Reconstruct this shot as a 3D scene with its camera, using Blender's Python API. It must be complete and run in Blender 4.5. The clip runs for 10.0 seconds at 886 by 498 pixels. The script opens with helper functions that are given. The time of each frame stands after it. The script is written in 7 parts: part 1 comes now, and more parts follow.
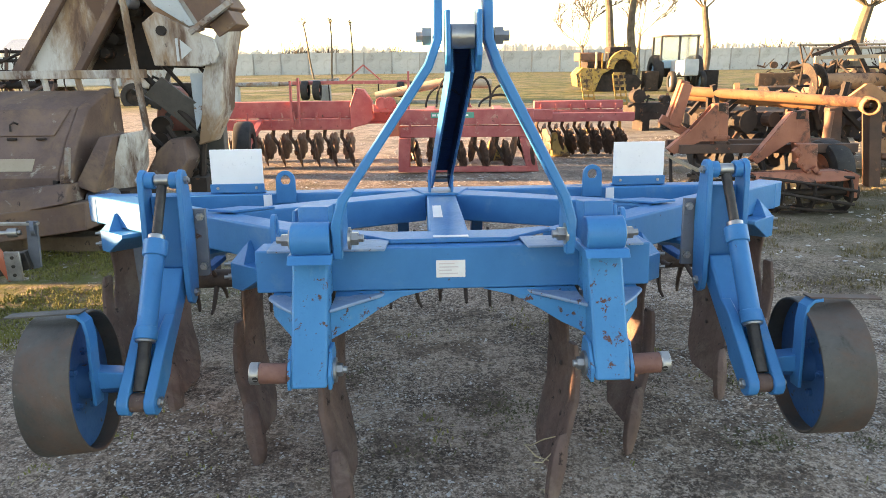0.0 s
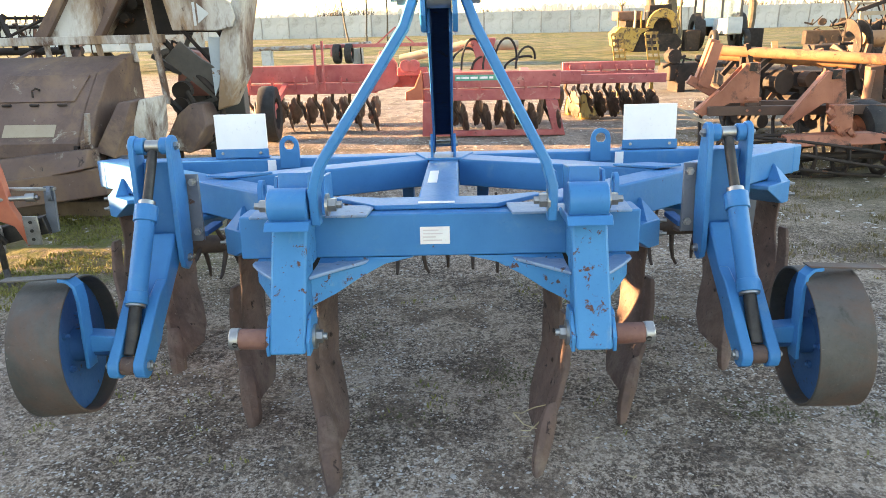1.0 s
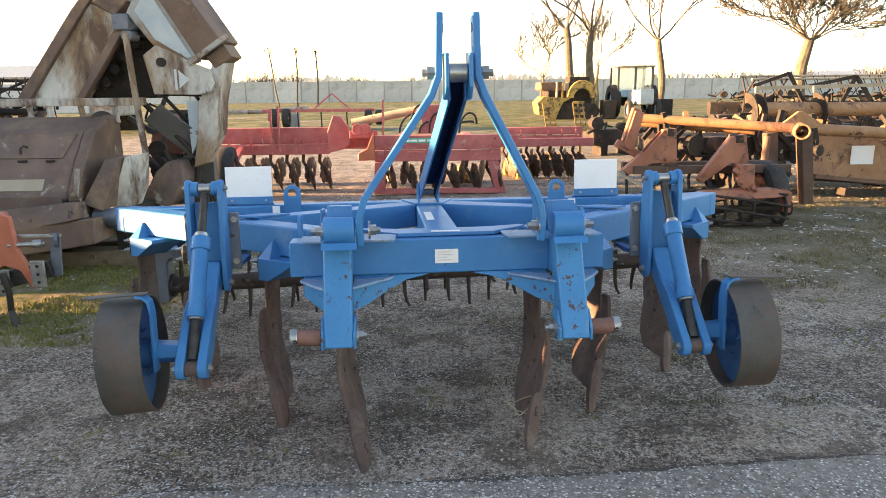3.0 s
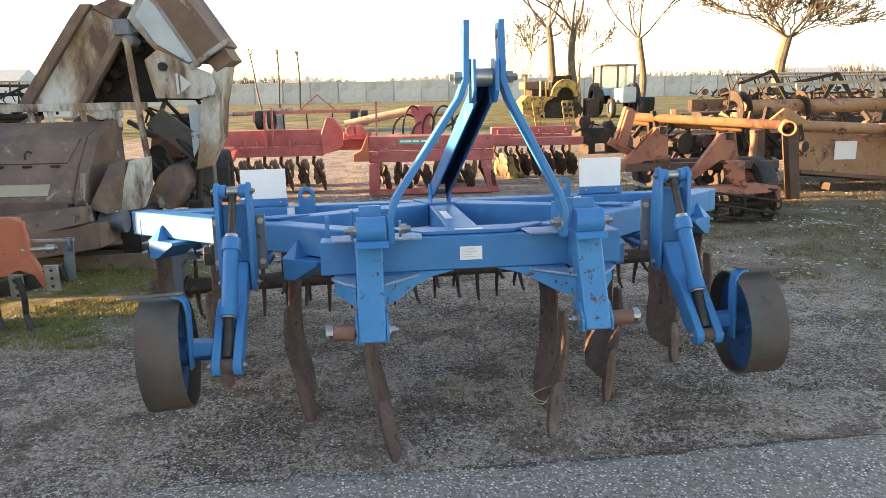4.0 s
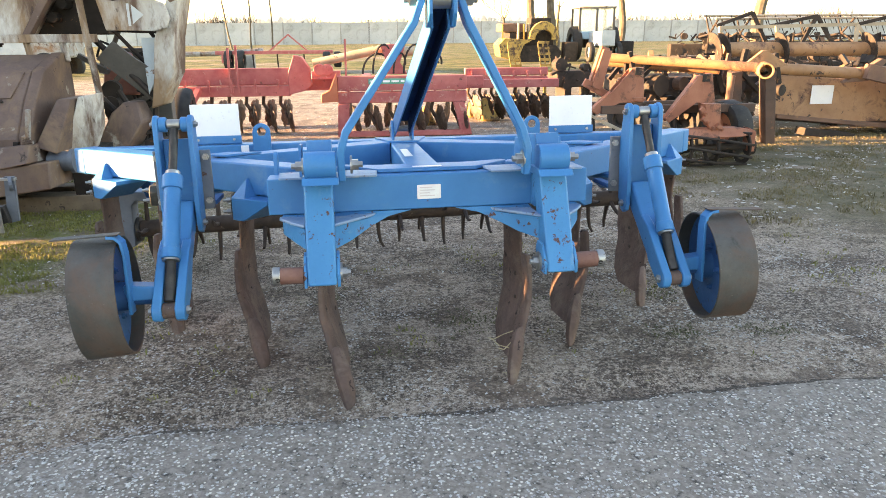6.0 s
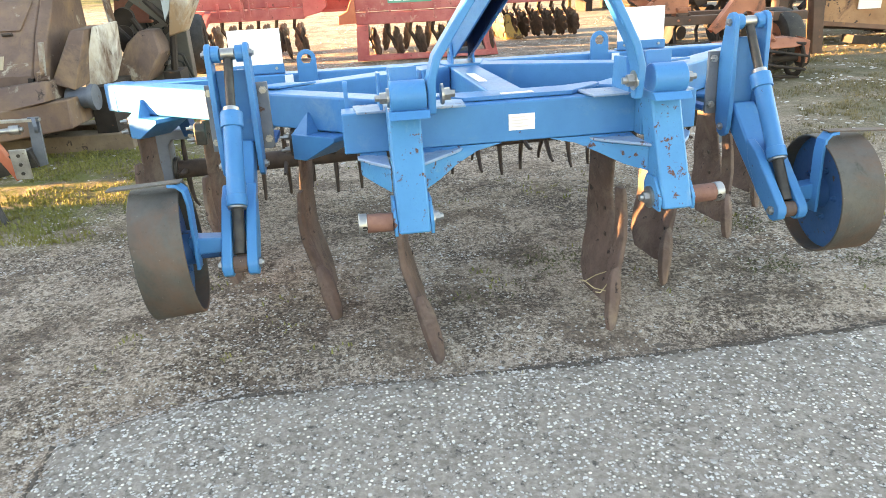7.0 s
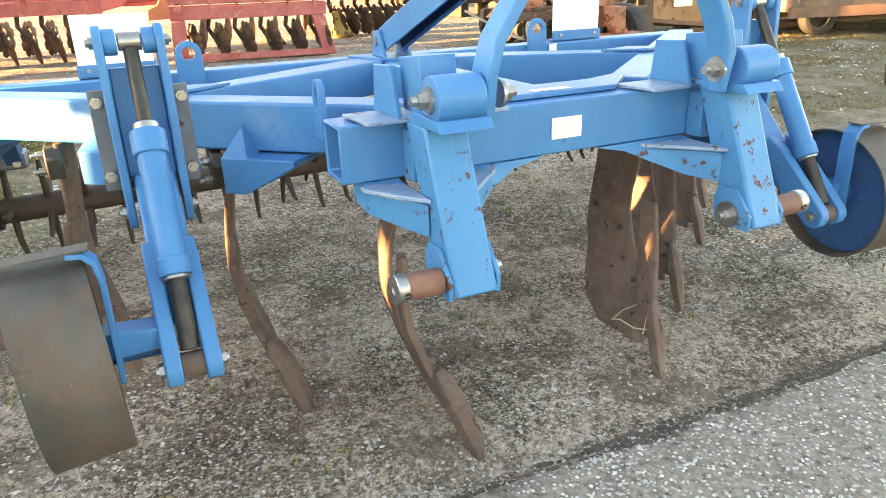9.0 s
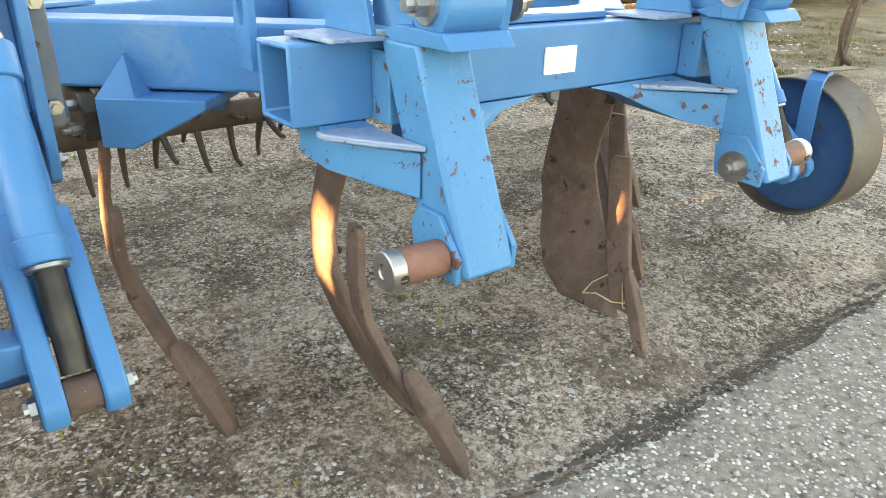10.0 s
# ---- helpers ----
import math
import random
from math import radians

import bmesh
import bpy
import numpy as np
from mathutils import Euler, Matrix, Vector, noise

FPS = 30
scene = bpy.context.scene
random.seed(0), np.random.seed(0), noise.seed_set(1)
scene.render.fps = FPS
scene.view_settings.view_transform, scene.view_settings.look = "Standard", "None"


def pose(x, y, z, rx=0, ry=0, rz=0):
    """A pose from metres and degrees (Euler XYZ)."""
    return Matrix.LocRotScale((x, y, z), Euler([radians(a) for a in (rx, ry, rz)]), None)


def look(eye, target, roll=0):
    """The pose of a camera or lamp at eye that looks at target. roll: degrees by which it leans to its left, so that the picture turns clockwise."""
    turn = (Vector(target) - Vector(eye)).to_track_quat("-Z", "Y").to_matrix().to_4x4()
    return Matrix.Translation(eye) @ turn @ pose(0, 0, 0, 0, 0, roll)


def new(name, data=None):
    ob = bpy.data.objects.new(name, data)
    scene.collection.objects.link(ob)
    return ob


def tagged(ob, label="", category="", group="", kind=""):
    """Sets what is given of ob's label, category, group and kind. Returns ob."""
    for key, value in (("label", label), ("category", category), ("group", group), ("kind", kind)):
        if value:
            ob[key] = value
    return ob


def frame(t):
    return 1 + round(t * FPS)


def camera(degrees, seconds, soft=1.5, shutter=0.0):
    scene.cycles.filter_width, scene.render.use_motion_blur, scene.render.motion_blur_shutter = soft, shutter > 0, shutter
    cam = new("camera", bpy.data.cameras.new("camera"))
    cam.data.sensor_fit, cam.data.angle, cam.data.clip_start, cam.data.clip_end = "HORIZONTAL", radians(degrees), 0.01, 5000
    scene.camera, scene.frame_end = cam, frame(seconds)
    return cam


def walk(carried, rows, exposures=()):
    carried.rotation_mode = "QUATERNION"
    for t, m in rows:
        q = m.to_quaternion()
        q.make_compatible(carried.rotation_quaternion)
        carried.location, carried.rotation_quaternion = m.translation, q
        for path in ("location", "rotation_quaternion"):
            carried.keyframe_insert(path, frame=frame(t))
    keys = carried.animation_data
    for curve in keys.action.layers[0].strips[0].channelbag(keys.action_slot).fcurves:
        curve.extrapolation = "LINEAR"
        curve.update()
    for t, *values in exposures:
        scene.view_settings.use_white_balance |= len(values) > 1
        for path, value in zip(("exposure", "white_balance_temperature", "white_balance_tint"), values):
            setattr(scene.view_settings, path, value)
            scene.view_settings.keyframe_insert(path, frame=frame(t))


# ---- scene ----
# ---- camera and walk ----
cam = camera(64.9, 10.0, soft=0.8)
PATH = [
    (0, (0.101, 0.070, 1.468), (-0.002, 1.997, 0.943), -0.73),
    (0.5, (0.218, 0.117, 1.478), (-0.020, 2.025, 0.928), -0.68),
    (1, (0.268, 0.118, 1.462), (0.060, 2.008, 0.841), -1.47),
    (1.5, (0.158, 0.021, 1.469), (0.031, 1.945, 0.938), 0.36),
    (2, (0.010, -0.161, 1.472), (-0.019, 1.766, 0.939), 0.11),
    (2.5, (-0.002, -0.339, 1.494), (-0.009, 1.614, 1.063), 0.14),
    (2.7, (-0.001, -0.416, 1.477), (-0.013, 1.532, 1.025), -0.49),
    (3.8, (-0.116, -0.632, 1.490), (-0.082, 1.318, 1.045), -0.52),
    (4, (-0.180, -0.627, 1.496), (-0.132, 1.320, 1.044), -1.12),
    (4.5, (-0.243, -0.642, 1.481), (-0.134, 1.306, 1.042), -0.17),
    (5, (-0.209, -0.638, 1.474), (-0.101, 1.304, 1.010), -0.64),
    (5.5, (-0.094, -0.573, 1.467), (0.002, 1.354, 0.943), -1.11),
    (5.7, (-0.054, -0.541, 1.449), (0.057, 1.376, 0.889), -0.17),
    (6.8, (-0.356, -0.259, 1.407), (-0.265, 1.593, 0.656), -2.30),
    (7, (-0.404, -0.186, 1.401), (-0.318, 1.644, 0.598), -2.47),
    (7.5, (-0.522, 0.059, 1.371), (-0.410, 1.914, 0.631), -3.58),
    (8, (-0.611, 0.277, 1.343), (-0.340, 2.104, 0.575), -2.63),
    (8.5, (-0.787, 0.452, 1.321), (-0.178, 2.191, 0.544), -1.44),
    (9, (-0.942, 0.628, 1.273), (-0.310, 2.344, 0.462), -0.54),
    (9.5, (-0.986, 0.905, 1.159), (-0.224, 2.584, 0.387), 0.11),
    (10, (-1.024, 1.079, 1.090), (-0.042, 2.586, 0.215), 3.03),
]
EXPOSURES = [(0, 3.18, 8850, 22), (1.0, 3.47, 8850, 21), (2.0, 3.23, 8850, 22), (4.0, 3.01, 8850, 24), (4.5, 3.05, 8850, 24), (5.5, 3.2, 8850, 24), (7.0, 4.06, 10450, 20), (8.5, 4.06, 11250, 20), (10, 4.2, 12250, 20)]
walk(cam, [(t, look(eye, target, roll)) for t, eye, target, roll in PATH], EXPOSURES)

# ---- world, sun and light ----
SUN_ELEVATION, SUN_AZIMUTH = 6.0, -89.0   # degrees; azimuth clockwise from +y
world = bpy.data.worlds.new("world")
scene.world = world
world.use_nodes = True
wn = world.node_tree
sky = wn.nodes.new("ShaderNodeTexSky")
sky.sky_type, sky.sun_disc = "NISHITA", False
sky.sun_elevation, sky.sun_rotation = radians(SUN_ELEVATION), radians(SUN_AZIMUTH)
sky.air_density, sky.dust_density, sky.ozone_density = 0.8, 0.3, 1.3
wn.links.new(sky.outputs[0], wn.nodes["Background"].inputs[0])
wn.nodes["Background"].inputs[1].default_value = 0.12

sun_data = bpy.data.lights.new("sun", "SUN")
sun_data.energy, sun_data.angle, sun_data.color = 5.0, radians(0.6), (1.0, 0.70, 0.40)
sun = new("sun", sun_data)
_a, _e = radians(SUN_AZIMUTH), radians(SUN_ELEVATION)
sun.matrix_world = look((0, 0, 0), (-math.sin(_a) * math.cos(_e), -math.cos(_a) * math.cos(_e), -math.sin(_e)))


# ---- materials ----
def material(name, low, high, scale=6.0, rough=0.6, metal=0.0, bump=0.15, fine=60.0, spots=(), spec=0.5, detail=6.0, per_object=0.0, stretch=None):
    """A paint, metal or mineral surface: two colours mixed at a large scale, fine grain, relief, and spots of wear.
    spots: (colour, size, amount 0..1, roughness)."""
    m = bpy.data.materials.new(name)
    m.use_nodes = True
    nt, ns = m.node_tree, m.node_tree.nodes
    b = ns["Principled BSDF"]
    b.inputs["Metallic"].default_value = metal
    b.inputs["Specular IOR Level"].default_value = spec
    co = ns.new("ShaderNodeTexCoord")
    where = co.outputs["Object"]
    if stretch:
        mp = ns.new("ShaderNodeMapping")
        mp.inputs["Scale"].default_value = stretch
        nt.links.new(where, mp.inputs["Vector"])
        where = mp.outputs["Vector"]

    def noise_of(s, d=detail, r=0.6, distort=0.0):
        n = ns.new("ShaderNodeTexNoise")
        n.inputs["Scale"].default_value, n.inputs["Detail"].default_value, n.inputs["Roughness"].default_value = s, d, r
        n.inputs["Distortion"].default_value = distort
        nt.links.new(where, n.inputs["Vector"])
        return n.outputs["Fac"]

    def ramp(fac, lo, hi):
        r = ns.new("ShaderNodeMapRange")
        r.inputs["From Min"].default_value, r.inputs["From Max"].default_value = lo, hi
        nt.links.new(fac, r.inputs["Value"])
        return r.outputs["Result"]

    def mix(fac, a, c):
        x = ns.new("ShaderNodeMix")
        x.data_type = "RGBA"
        for sock, val in ((x.inputs[0], fac), (x.inputs[6], a), (x.inputs[7], c)):
            if isinstance(val, tuple):
                sock.default_value = (*val, 1.0)
            elif isinstance(val, float):
                sock.default_value = val
            else:
                nt.links.new(val, sock)
        return x.outputs[2]

    large, grain = noise_of(scale), noise_of(fine, 3.0)
    col = mix(ramp(large, 0.32, 0.68), low, high)
    darker = tuple(c * 0.72 for c in low)
    col = mix(ramp(grain, 0.62, 0.95), col, darker)
    rg = ns.new("ShaderNodeMath")
    rg.operation = "MULTIPLY_ADD"
    nt.links.new(grain, rg.inputs[0])
    rg.inputs[1].default_value, rg.inputs[2].default_value = 0.25, rough - 0.12
    rough_out = rg.outputs[0]
    height = grain
    for colour, size, amount, srough, *soft in spots:
        n = noise_of(size, 8.0, 0.68, 0.4)
        edge = soft[0] if soft else 0.04
        mask = ramp(n, 0.76 - 0.36 * amount - edge / 2, 0.76 - 0.36 * amount + edge / 2)
        col = mix(mask, col, colour)
        rm = ns.new("ShaderNodeMix")
        nt.links.new(mask, rm.inputs[0])
        nt.links.new(rough_out, rm.inputs[2])
        rm.inputs[3].default_value = srough
        rough_out = rm.outputs[0]
        hm = ns.new("ShaderNodeMath")
        hm.operation = "SUBTRACT"
        nt.links.new(height, hm.inputs[0])
        nt.links.new(mask, hm.inputs[1])
        height = hm.outputs[0]
    if per_object:
        info = ns.new("ShaderNodeObjectInfo")
        hs = ns.new("ShaderNodeHueSaturation")
        mr = ns.new("ShaderNodeMapRange")
        nt.links.new(info.outputs["Random"], mr.inputs["Value"])
        mr.inputs["To Min"].default_value, mr.inputs["To Max"].default_value = 1 - per_object, 1 + per_object
        nt.links.new(mr.outputs["Result"], hs.inputs["Value"])
        nt.links.new(col, hs.inputs["Color"])
        col = hs.outputs["Color"]
    nt.links.new(col, b.inputs["Base Color"])
    nt.links.new(rough_out, b.inputs["Roughness"])
    bp = ns.new("ShaderNodeBump")
    bp.inputs["Strength"].default_value, bp.inputs["Distance"].default_value = bump, 0.004
    nt.links.new(height, bp.inputs["Height"])
    nt.links.new(bp.outputs["Normal"], b.inputs["Normal"])
    return m


RUST, SOIL = (0.12, 0.055, 0.035), (0.16, 0.13, 0.10)
BLUE = material("blue_paint", (0.011, 0.164, 0.385), (0.020, 0.205, 0.455), 5.0, 0.40, 0.0, 0.10, 90.0,
                (((0.075, 0.225, 0.41), 6.0, 0.34, 0.6, 0.16), ((0.09, 0.045, 0.035), 45.0, 0.16, 0.8)), spec=0.28)
BLUE_WORN = material("blue_paint_scratched", (0.014, 0.184, 0.395), (0.026, 0.228, 0.46), 5.0, 0.45, 0.0, 0.2, 90.0,
                     (((0.11, 0.05, 0.04), 30.0, 0.40, 0.8), ((0.10, 0.25, 0.42), 7.0, 0.30, 0.6, 0.12)), spec=0.28)
# worn pale paint, lightened further for sky reflected on upward faces
BLUE_PALE = material("blue_worn_pale_sky_sheen", (0.10, 0.22, 0.38), (0.24, 0.34, 0.46), 9.0, 0.5, 0.0, 0.25, 90.0,
                     (((0.34, 0.38, 0.42), 12.0, 0.42, 0.5, 0.1), ((0.14, 0.075, 0.055), 25.0, 0.34, 0.85)), spec=0.4)
# blue for the stay's hollow side, darkened in colour to stand for shade
BLUE_SHADE = material("blue_inside_painted_shade", (0.006, 0.022, 0.065), (0.012, 0.036, 0.095), 7.0, 0.8, 0.0, 0.2, 80.0, (((0.03, 0.025, 0.022), 12.0, 0.4, 0.9),), spec=0.2)
BLUE_DULL = material("blue_paint_dull", (0.010, 0.072, 0.20), (0.020, 0.105, 0.26), 7.0, 0.6, 0.0, 0.2, 80.0,
                     (((0.08, 0.06, 0.05), 18.0, 0.35, 0.9),), spec=0.3)
STEEL = material("bare_steel", (0.28, 0.28, 0.275), (0.44, 0.44, 0.43), 14.0, 0.38, 0.9, 0.1, 120.0, ((RUST, 50.0, 0.25, 0.8),))
DARK_STEEL = material("dark_oily_steel", (0.035, 0.032, 0.03), (0.07, 0.062, 0.055), 20.0, 0.5, 0.5, 0.2, 120.0)
RUSTY_DARK = material("dark_rusty_steel", (0.04, 0.028, 0.024), (0.085, 0.055, 0.045), 9.0, 0.75, 0.15, 0.5, 70.0, ((SOIL, 12.0, 0.25, 0.95),))
RUSTY = material("rusty_steel", (0.070, 0.043, 0.037), (0.145, 0.090, 0.074), 9.0, 0.75, 0.1, 0.6, 70.0,
                 (((0.180, 0.132, 0.108), 7.0, 0.50, 0.95, 0.16), ((0.035, 0.022, 0.02), 22.0, 0.36, 0.9), ((0.26, 0.22, 0.18), 40.0, 0.2, 0.9)))
PIN_RUST = material("brown_primer", (0.16, 0.07, 0.055), (0.23, 0.11, 0.085), 18.0, 0.7, 0.1, 0.3, 90.0, (((0.07, 0.04, 0.035), 30.0, 0.3, 0.9),))
TREAD = material("worn_wheel_steel", (0.050, 0.050, 0.048), (0.105, 0.102, 0.095), 5.0, 0.62, 0.35, 0.25, 90.0,
                 (((0.15, 0.088, 0.066), 2.4, 0.60, 0.85, 0.2), ((0.04, 0.04, 0.038), 9.0, 0.30, 0.7, 0.1), ((0.26, 0.24, 0.22), 70.0, 0.2, 0.9)))
WHITE = material("white_enamel", (0.74, 0.75, 0.78), (0.82, 0.83, 0.85), 4.0, 0.35, 0.0, 0.03, 60.0)
STICKER = material("paper_label", (0.70, 0.69, 0.68), (0.80, 0.79, 0.77), 20.0, 0.5, 0.0, 0.05, 80.0, (((0.5, 0.42, 0.42), 60.0, 0.25, 0.6),))
PRINT = material("grey_print", (0.58, 0.52, 0.53), (0.64, 0.57, 0.57), 40.0, 0.6, 0.0, 0.0, 80.0)
SCRAPER = material("dull_scraper_steel", (0.10, 0.12, 0.15), (0.16, 0.18, 0.21), 8.0, 0.6, 0.3, 0.2, 80.0, ((RUST, 12.0, 0.3, 0.9),))
RUBBER = material("old_rubber", (0.012, 0.012, 0.013), (0.03, 0.029, 0.028), 10.0, 0.8, 0.0, 0.4, 90.0, ((SOIL, 16.0, 0.25, 0.95),))
RED = material("faded_red_paint", (0.37, 0.072, 0.074), (0.50, 0.155, 0.145), 4.0, 0.6, 0.0, 0.15, 60.0,
               (((0.50, 0.24, 0.20), 7.0, 0.36, 0.8), ((0.13, 0.06, 0.05), 9.0, 0.32, 0.9, 0.08), ((0.14, 0.06, 0.05), 24.0, 0.22, 0.9)))
FADED_RED = material("dull_faded_red", (0.25, 0.085, 0.066), (0.36, 0.16, 0.125), 5.0, 0.7, 0.0, 0.2, 60.0, (((0.12, 0.06, 0.05), 6.0, 0.45, 0.9),))
DISC = material("brown_disc_steel", (0.050, 0.035, 0.029), (0.135, 0.088, 0.066), 9.0, 0.6, 0.4, 0.3, 60.0, ((SOIL, 10.0, 0.25, 0.9),))
ORANGE = material("faded_orange_paint", (0.27, 0.128, 0.060), (0.42, 0.225, 0.115), 3.0, 0.65, 0.0, 0.2, 60.0,
                  (((0.15, 0.075, 0.052), 3.0, 0.52, 0.9, 0.10), ((0.06, 0.04, 0.034), 9.0, 0.38, 0.9)))
DARK_RUST = material("dark_rusted_orange", (0.060, 0.036, 0.029), (0.12, 0.064, 0.044), 4.0, 0.75, 0.0, 0.25, 60.0, (((0.20, 0.09, 0.05), 5.0, 0.25, 0.8),))
RED_ORANGE = material("red_orange_paint", (0.42, 0.10, 0.055), (0.52, 0.15, 0.08), 6.0, 0.5, 0.0, 0.15, 70.0, (((0.13, 0.06, 0.045), 22.0, 0.28, 0.9),))
OLD_BROWN = material("rusted_brown_sheet", (0.085, 0.052, 0.044), (0.185, 0.118, 0.092), 1.6, 0.7, 0.1, 0.25, 50.0,
                     (((0.24, 0.15, 0.095), 1.7, 0.5, 0.85, 0.16), ((0.33, 0.29, 0.24), 4.0, 0.30, 0.8, 0.07), ((0.04, 0.028, 0.025), 6.0, 0.3, 0.9, 0.06)))
OLD_GREY = material("weathered_grey_sheet", (0.23, 0.235, 0.23), (0.36, 0.365, 0.355), 1.8, 0.65, 0.0, 0.2, 50.0,
                    (((0.22, 0.125, 0.075), 2.4, 0.60, 0.85, 0.16), ((0.085, 0.05, 0.038), 4.2, 0.42, 0.9, 0.08)))
YELLOW = material("yellow_paint", (0.33, 0.20, 0.04), (0.44, 0.29, 0.08), 3.0, 0.55, 0.0, 0.1, 40.0, (((0.09, 0.06, 0.042), 3.0, 0.62, 0.9, 0.1), ((0.03, 0.025, 0.022), 7.0, 0.4, 0.9, 0.08)))
CONCRETE = material("grey_concrete", (0.38, 0.41, 0.42), (0.48, 0.50, 0.50), 0.8, 0.9, 0.0, 0.3, 20.0, (((0.27, 0.28, 0.27), 0.9, 0.45, 0.95, 0.2), ((0.20, 0.20, 0.18), 2.2, 0.28, 0.95, 0.1)), per_object=0.12)
WOOD = material("weathered_timber", (0.12, 0.085, 0.06), (0.22, 0.165, 0.12), 5.0, 0.85, 0.0, 0.5, 60.0, (((0.06, 0.045, 0.04), 9.0, 0.4, 0.95),))
BARK = material("pale_bark", (0.060, 0.052, 0.040), (0.145, 0.122, 0.090), 3.0, 0.9, 0.0, 0.6, 30.0, (((0.09, 0.07, 0.05), 8.0, 0.35, 0.95),))
TWIG = material("grey_twigs", (0.048, 0.042, 0.034), (0.090, 0.078, 0.062), 1.0, 0.9, 0.0, 0.1, 10.0)
FENCE_POST = material("stained_concrete", (0.27, 0.275, 0.27), (0.36, 0.365, 0.36), 1.0, 0.9, 0.0, 0.3, 20.0)
GREEN = material("green_strip", (0.05, 0.30, 0.22), (0.08, 0.38, 0.30), 6.0, 0.5, 0.0, 0.05, 60.0)
GLASS_DARK = material("dusty_cab_glass", (0.80, 0.86, 0.88), (0.88, 0.92, 0.92), 2.0, 0.22, 0.0, 0.02, 20.0)
GLASS_DARK.node_tree.nodes["Principled BSDF"].inputs["Transmission Weight"].default_value = 0.92
TRACTOR_BLUE = material("pale_blue_paint", (0.18, 0.34, 0.46), (0.28, 0.44, 0.55), 3.0, 0.6, 0.0, 0.1, 30.0)
JUNK = material("dark_scrap_iron", (0.018, 0.015, 0.014), (0.055, 0.040, 0.033), 5.0, 0.8, 0.3, 0.4, 40.0, (((0.16, 0.08, 0.05), 6.0, 0.35, 0.9),))
# bare woods far off, their colour paled to stand for haze
FAR_WOOD = material("far_wood_painted_haze", (0.58, 0.53, 0.46), (0.70, 0.65, 0.57), 0.05, 0.95, 0.0, 0.0, 1.0)
STRAW = material("dry_straw", (0.30, 0.24, 0.14), (0.46, 0.38, 0.24), 30.0, 0.9, 0.0, 0.1, 90.0)


# ---- mesh helpers ----
def add(bm, verts, faces):
    vs = [bm.verts.new(v) for v in verts]
    for f in faces:
        bm.faces.new([vs[i] for i in f])
    return vs


BOX_FACES = ((0, 3, 2, 1), (4, 5, 6, 7), (0, 1, 5, 4), (1, 2, 6, 5), (2, 3, 7, 6), (3, 0, 4, 7))


def box(bm, lo, hi, m=None):
    x0, y0, z0 = lo
    x1, y1, z1 = hi
    vs = [Vector(v) for v in ((x0, y0, z0), (x1, y0, z0), (x1, y1, z0), (x0, y1, z0), (x0, y0, z1), (x1, y0, z1), (x1, y1, z1), (x0, y1, z1))]
    return add(bm, [m @ v for v in vs] if m else vs, BOX_FACES)


def prism(bm, poly, a, b, axis="x", m=None):
    """A polygon given in the two other axes, drawn out along axis from a to b."""
    def at(p, d):
        v = {"x": (d, p[0], p[1]), "y": (p[0], d, p[1]), "z": (p[0], p[1], d)}[axis]
        return (m @ Vector(v)) if m else Vector(v)
    n = len(poly)
    add(bm, [at(p, a) for p in poly] + [at(p, b) for p in poly],
        [tuple(range(n)), tuple(range(2 * n - 1, n - 1, -1))] + [(i, n + i, n + (i + 1) % n, (i + 1) % n) for i in range(n)])


def frame_of(d):
    d = Vector(d).normalized()
    up = Vector((0, 0, 1)) if abs(d.z) < 0.95 else Vector((1, 0, 0))
    s = d.cross(up).normalized()
    return s, s.cross(d).normalized()


def beam(bm, p0, p1, w, h, w1=None, h1=None):
    """A square bar between two points, w across and h upright."""
    p0, p1 = Vector(p0), Vector(p1)
    s, u = frame_of(p1 - p0)
    w1, h1 = w1 or w, h1 or h
    c = ((-0.5, -0.5), (0.5, -0.5), (0.5, 0.5), (-0.5, 0.5))
    add(bm, [p0 + s * (a * w) + u * (b * h) for a, b in c] + [p1 + s * (a * w1) + u * (b * h1) for a, b in c], BOX_FACES)


def rod(bm, p0, p1, r, r1=None, n=14, caps=True):
    p0, p1 = Vector(p0), Vector(p1)
    s, u = frame_of(p1 - p0)
    r1 = r if r1 is None else r1
    ring = [(math.cos(2 * math.pi * i / n), math.sin(2 * math.pi * i / n)) for i in range(n)]
    vs = [p0 + (s * a + u * b) * r for a, b in ring] + [p1 + (s * a + u * b) * r1 for a, b in ring]
    fs = [(i, (i + 1) % n, n + (i + 1) % n, n + i) for i in range(n)]
    if caps:
        fs += [tuple(range(n - 1, -1, -1)), tuple(range(n, 2 * n))]
    add(bm, vs, fs)


def pipe(bm, pts, r, n=8, r_end=None):
    """A round bar along a line of points."""
    pts = [Vector(p) for p in pts]
    k = len(pts)
    vs, fs = [], []
    s = None
    for i, p in enumerate(pts):
        d = (pts[min(i + 1, k - 1)] - pts[max(i - 1, 0)]).normalized()
        if s is None:
            s = frame_of(d)[0]
        s = (s - d * s.dot(d)).normalized()
        u = s.cross(d)
        rr = r if r_end is None else r + (r_end - r) * i / (k - 1)
        vs += [p + (s * math.cos(2 * math.pi * j / n) + u * math.sin(2 * math.pi * j / n)) * rr for j in range(n)]
    for i in range(k - 1):
        fs += [(i * n + j, i * n + (j + 1) % n, (i + 1) * n + (j + 1) % n, (i + 1) * n + j) for j in range(n)]
    fs += [tuple(range(n - 1, -1, -1)), tuple(range((k - 1) * n, k * n))]
    add(bm, vs, fs)


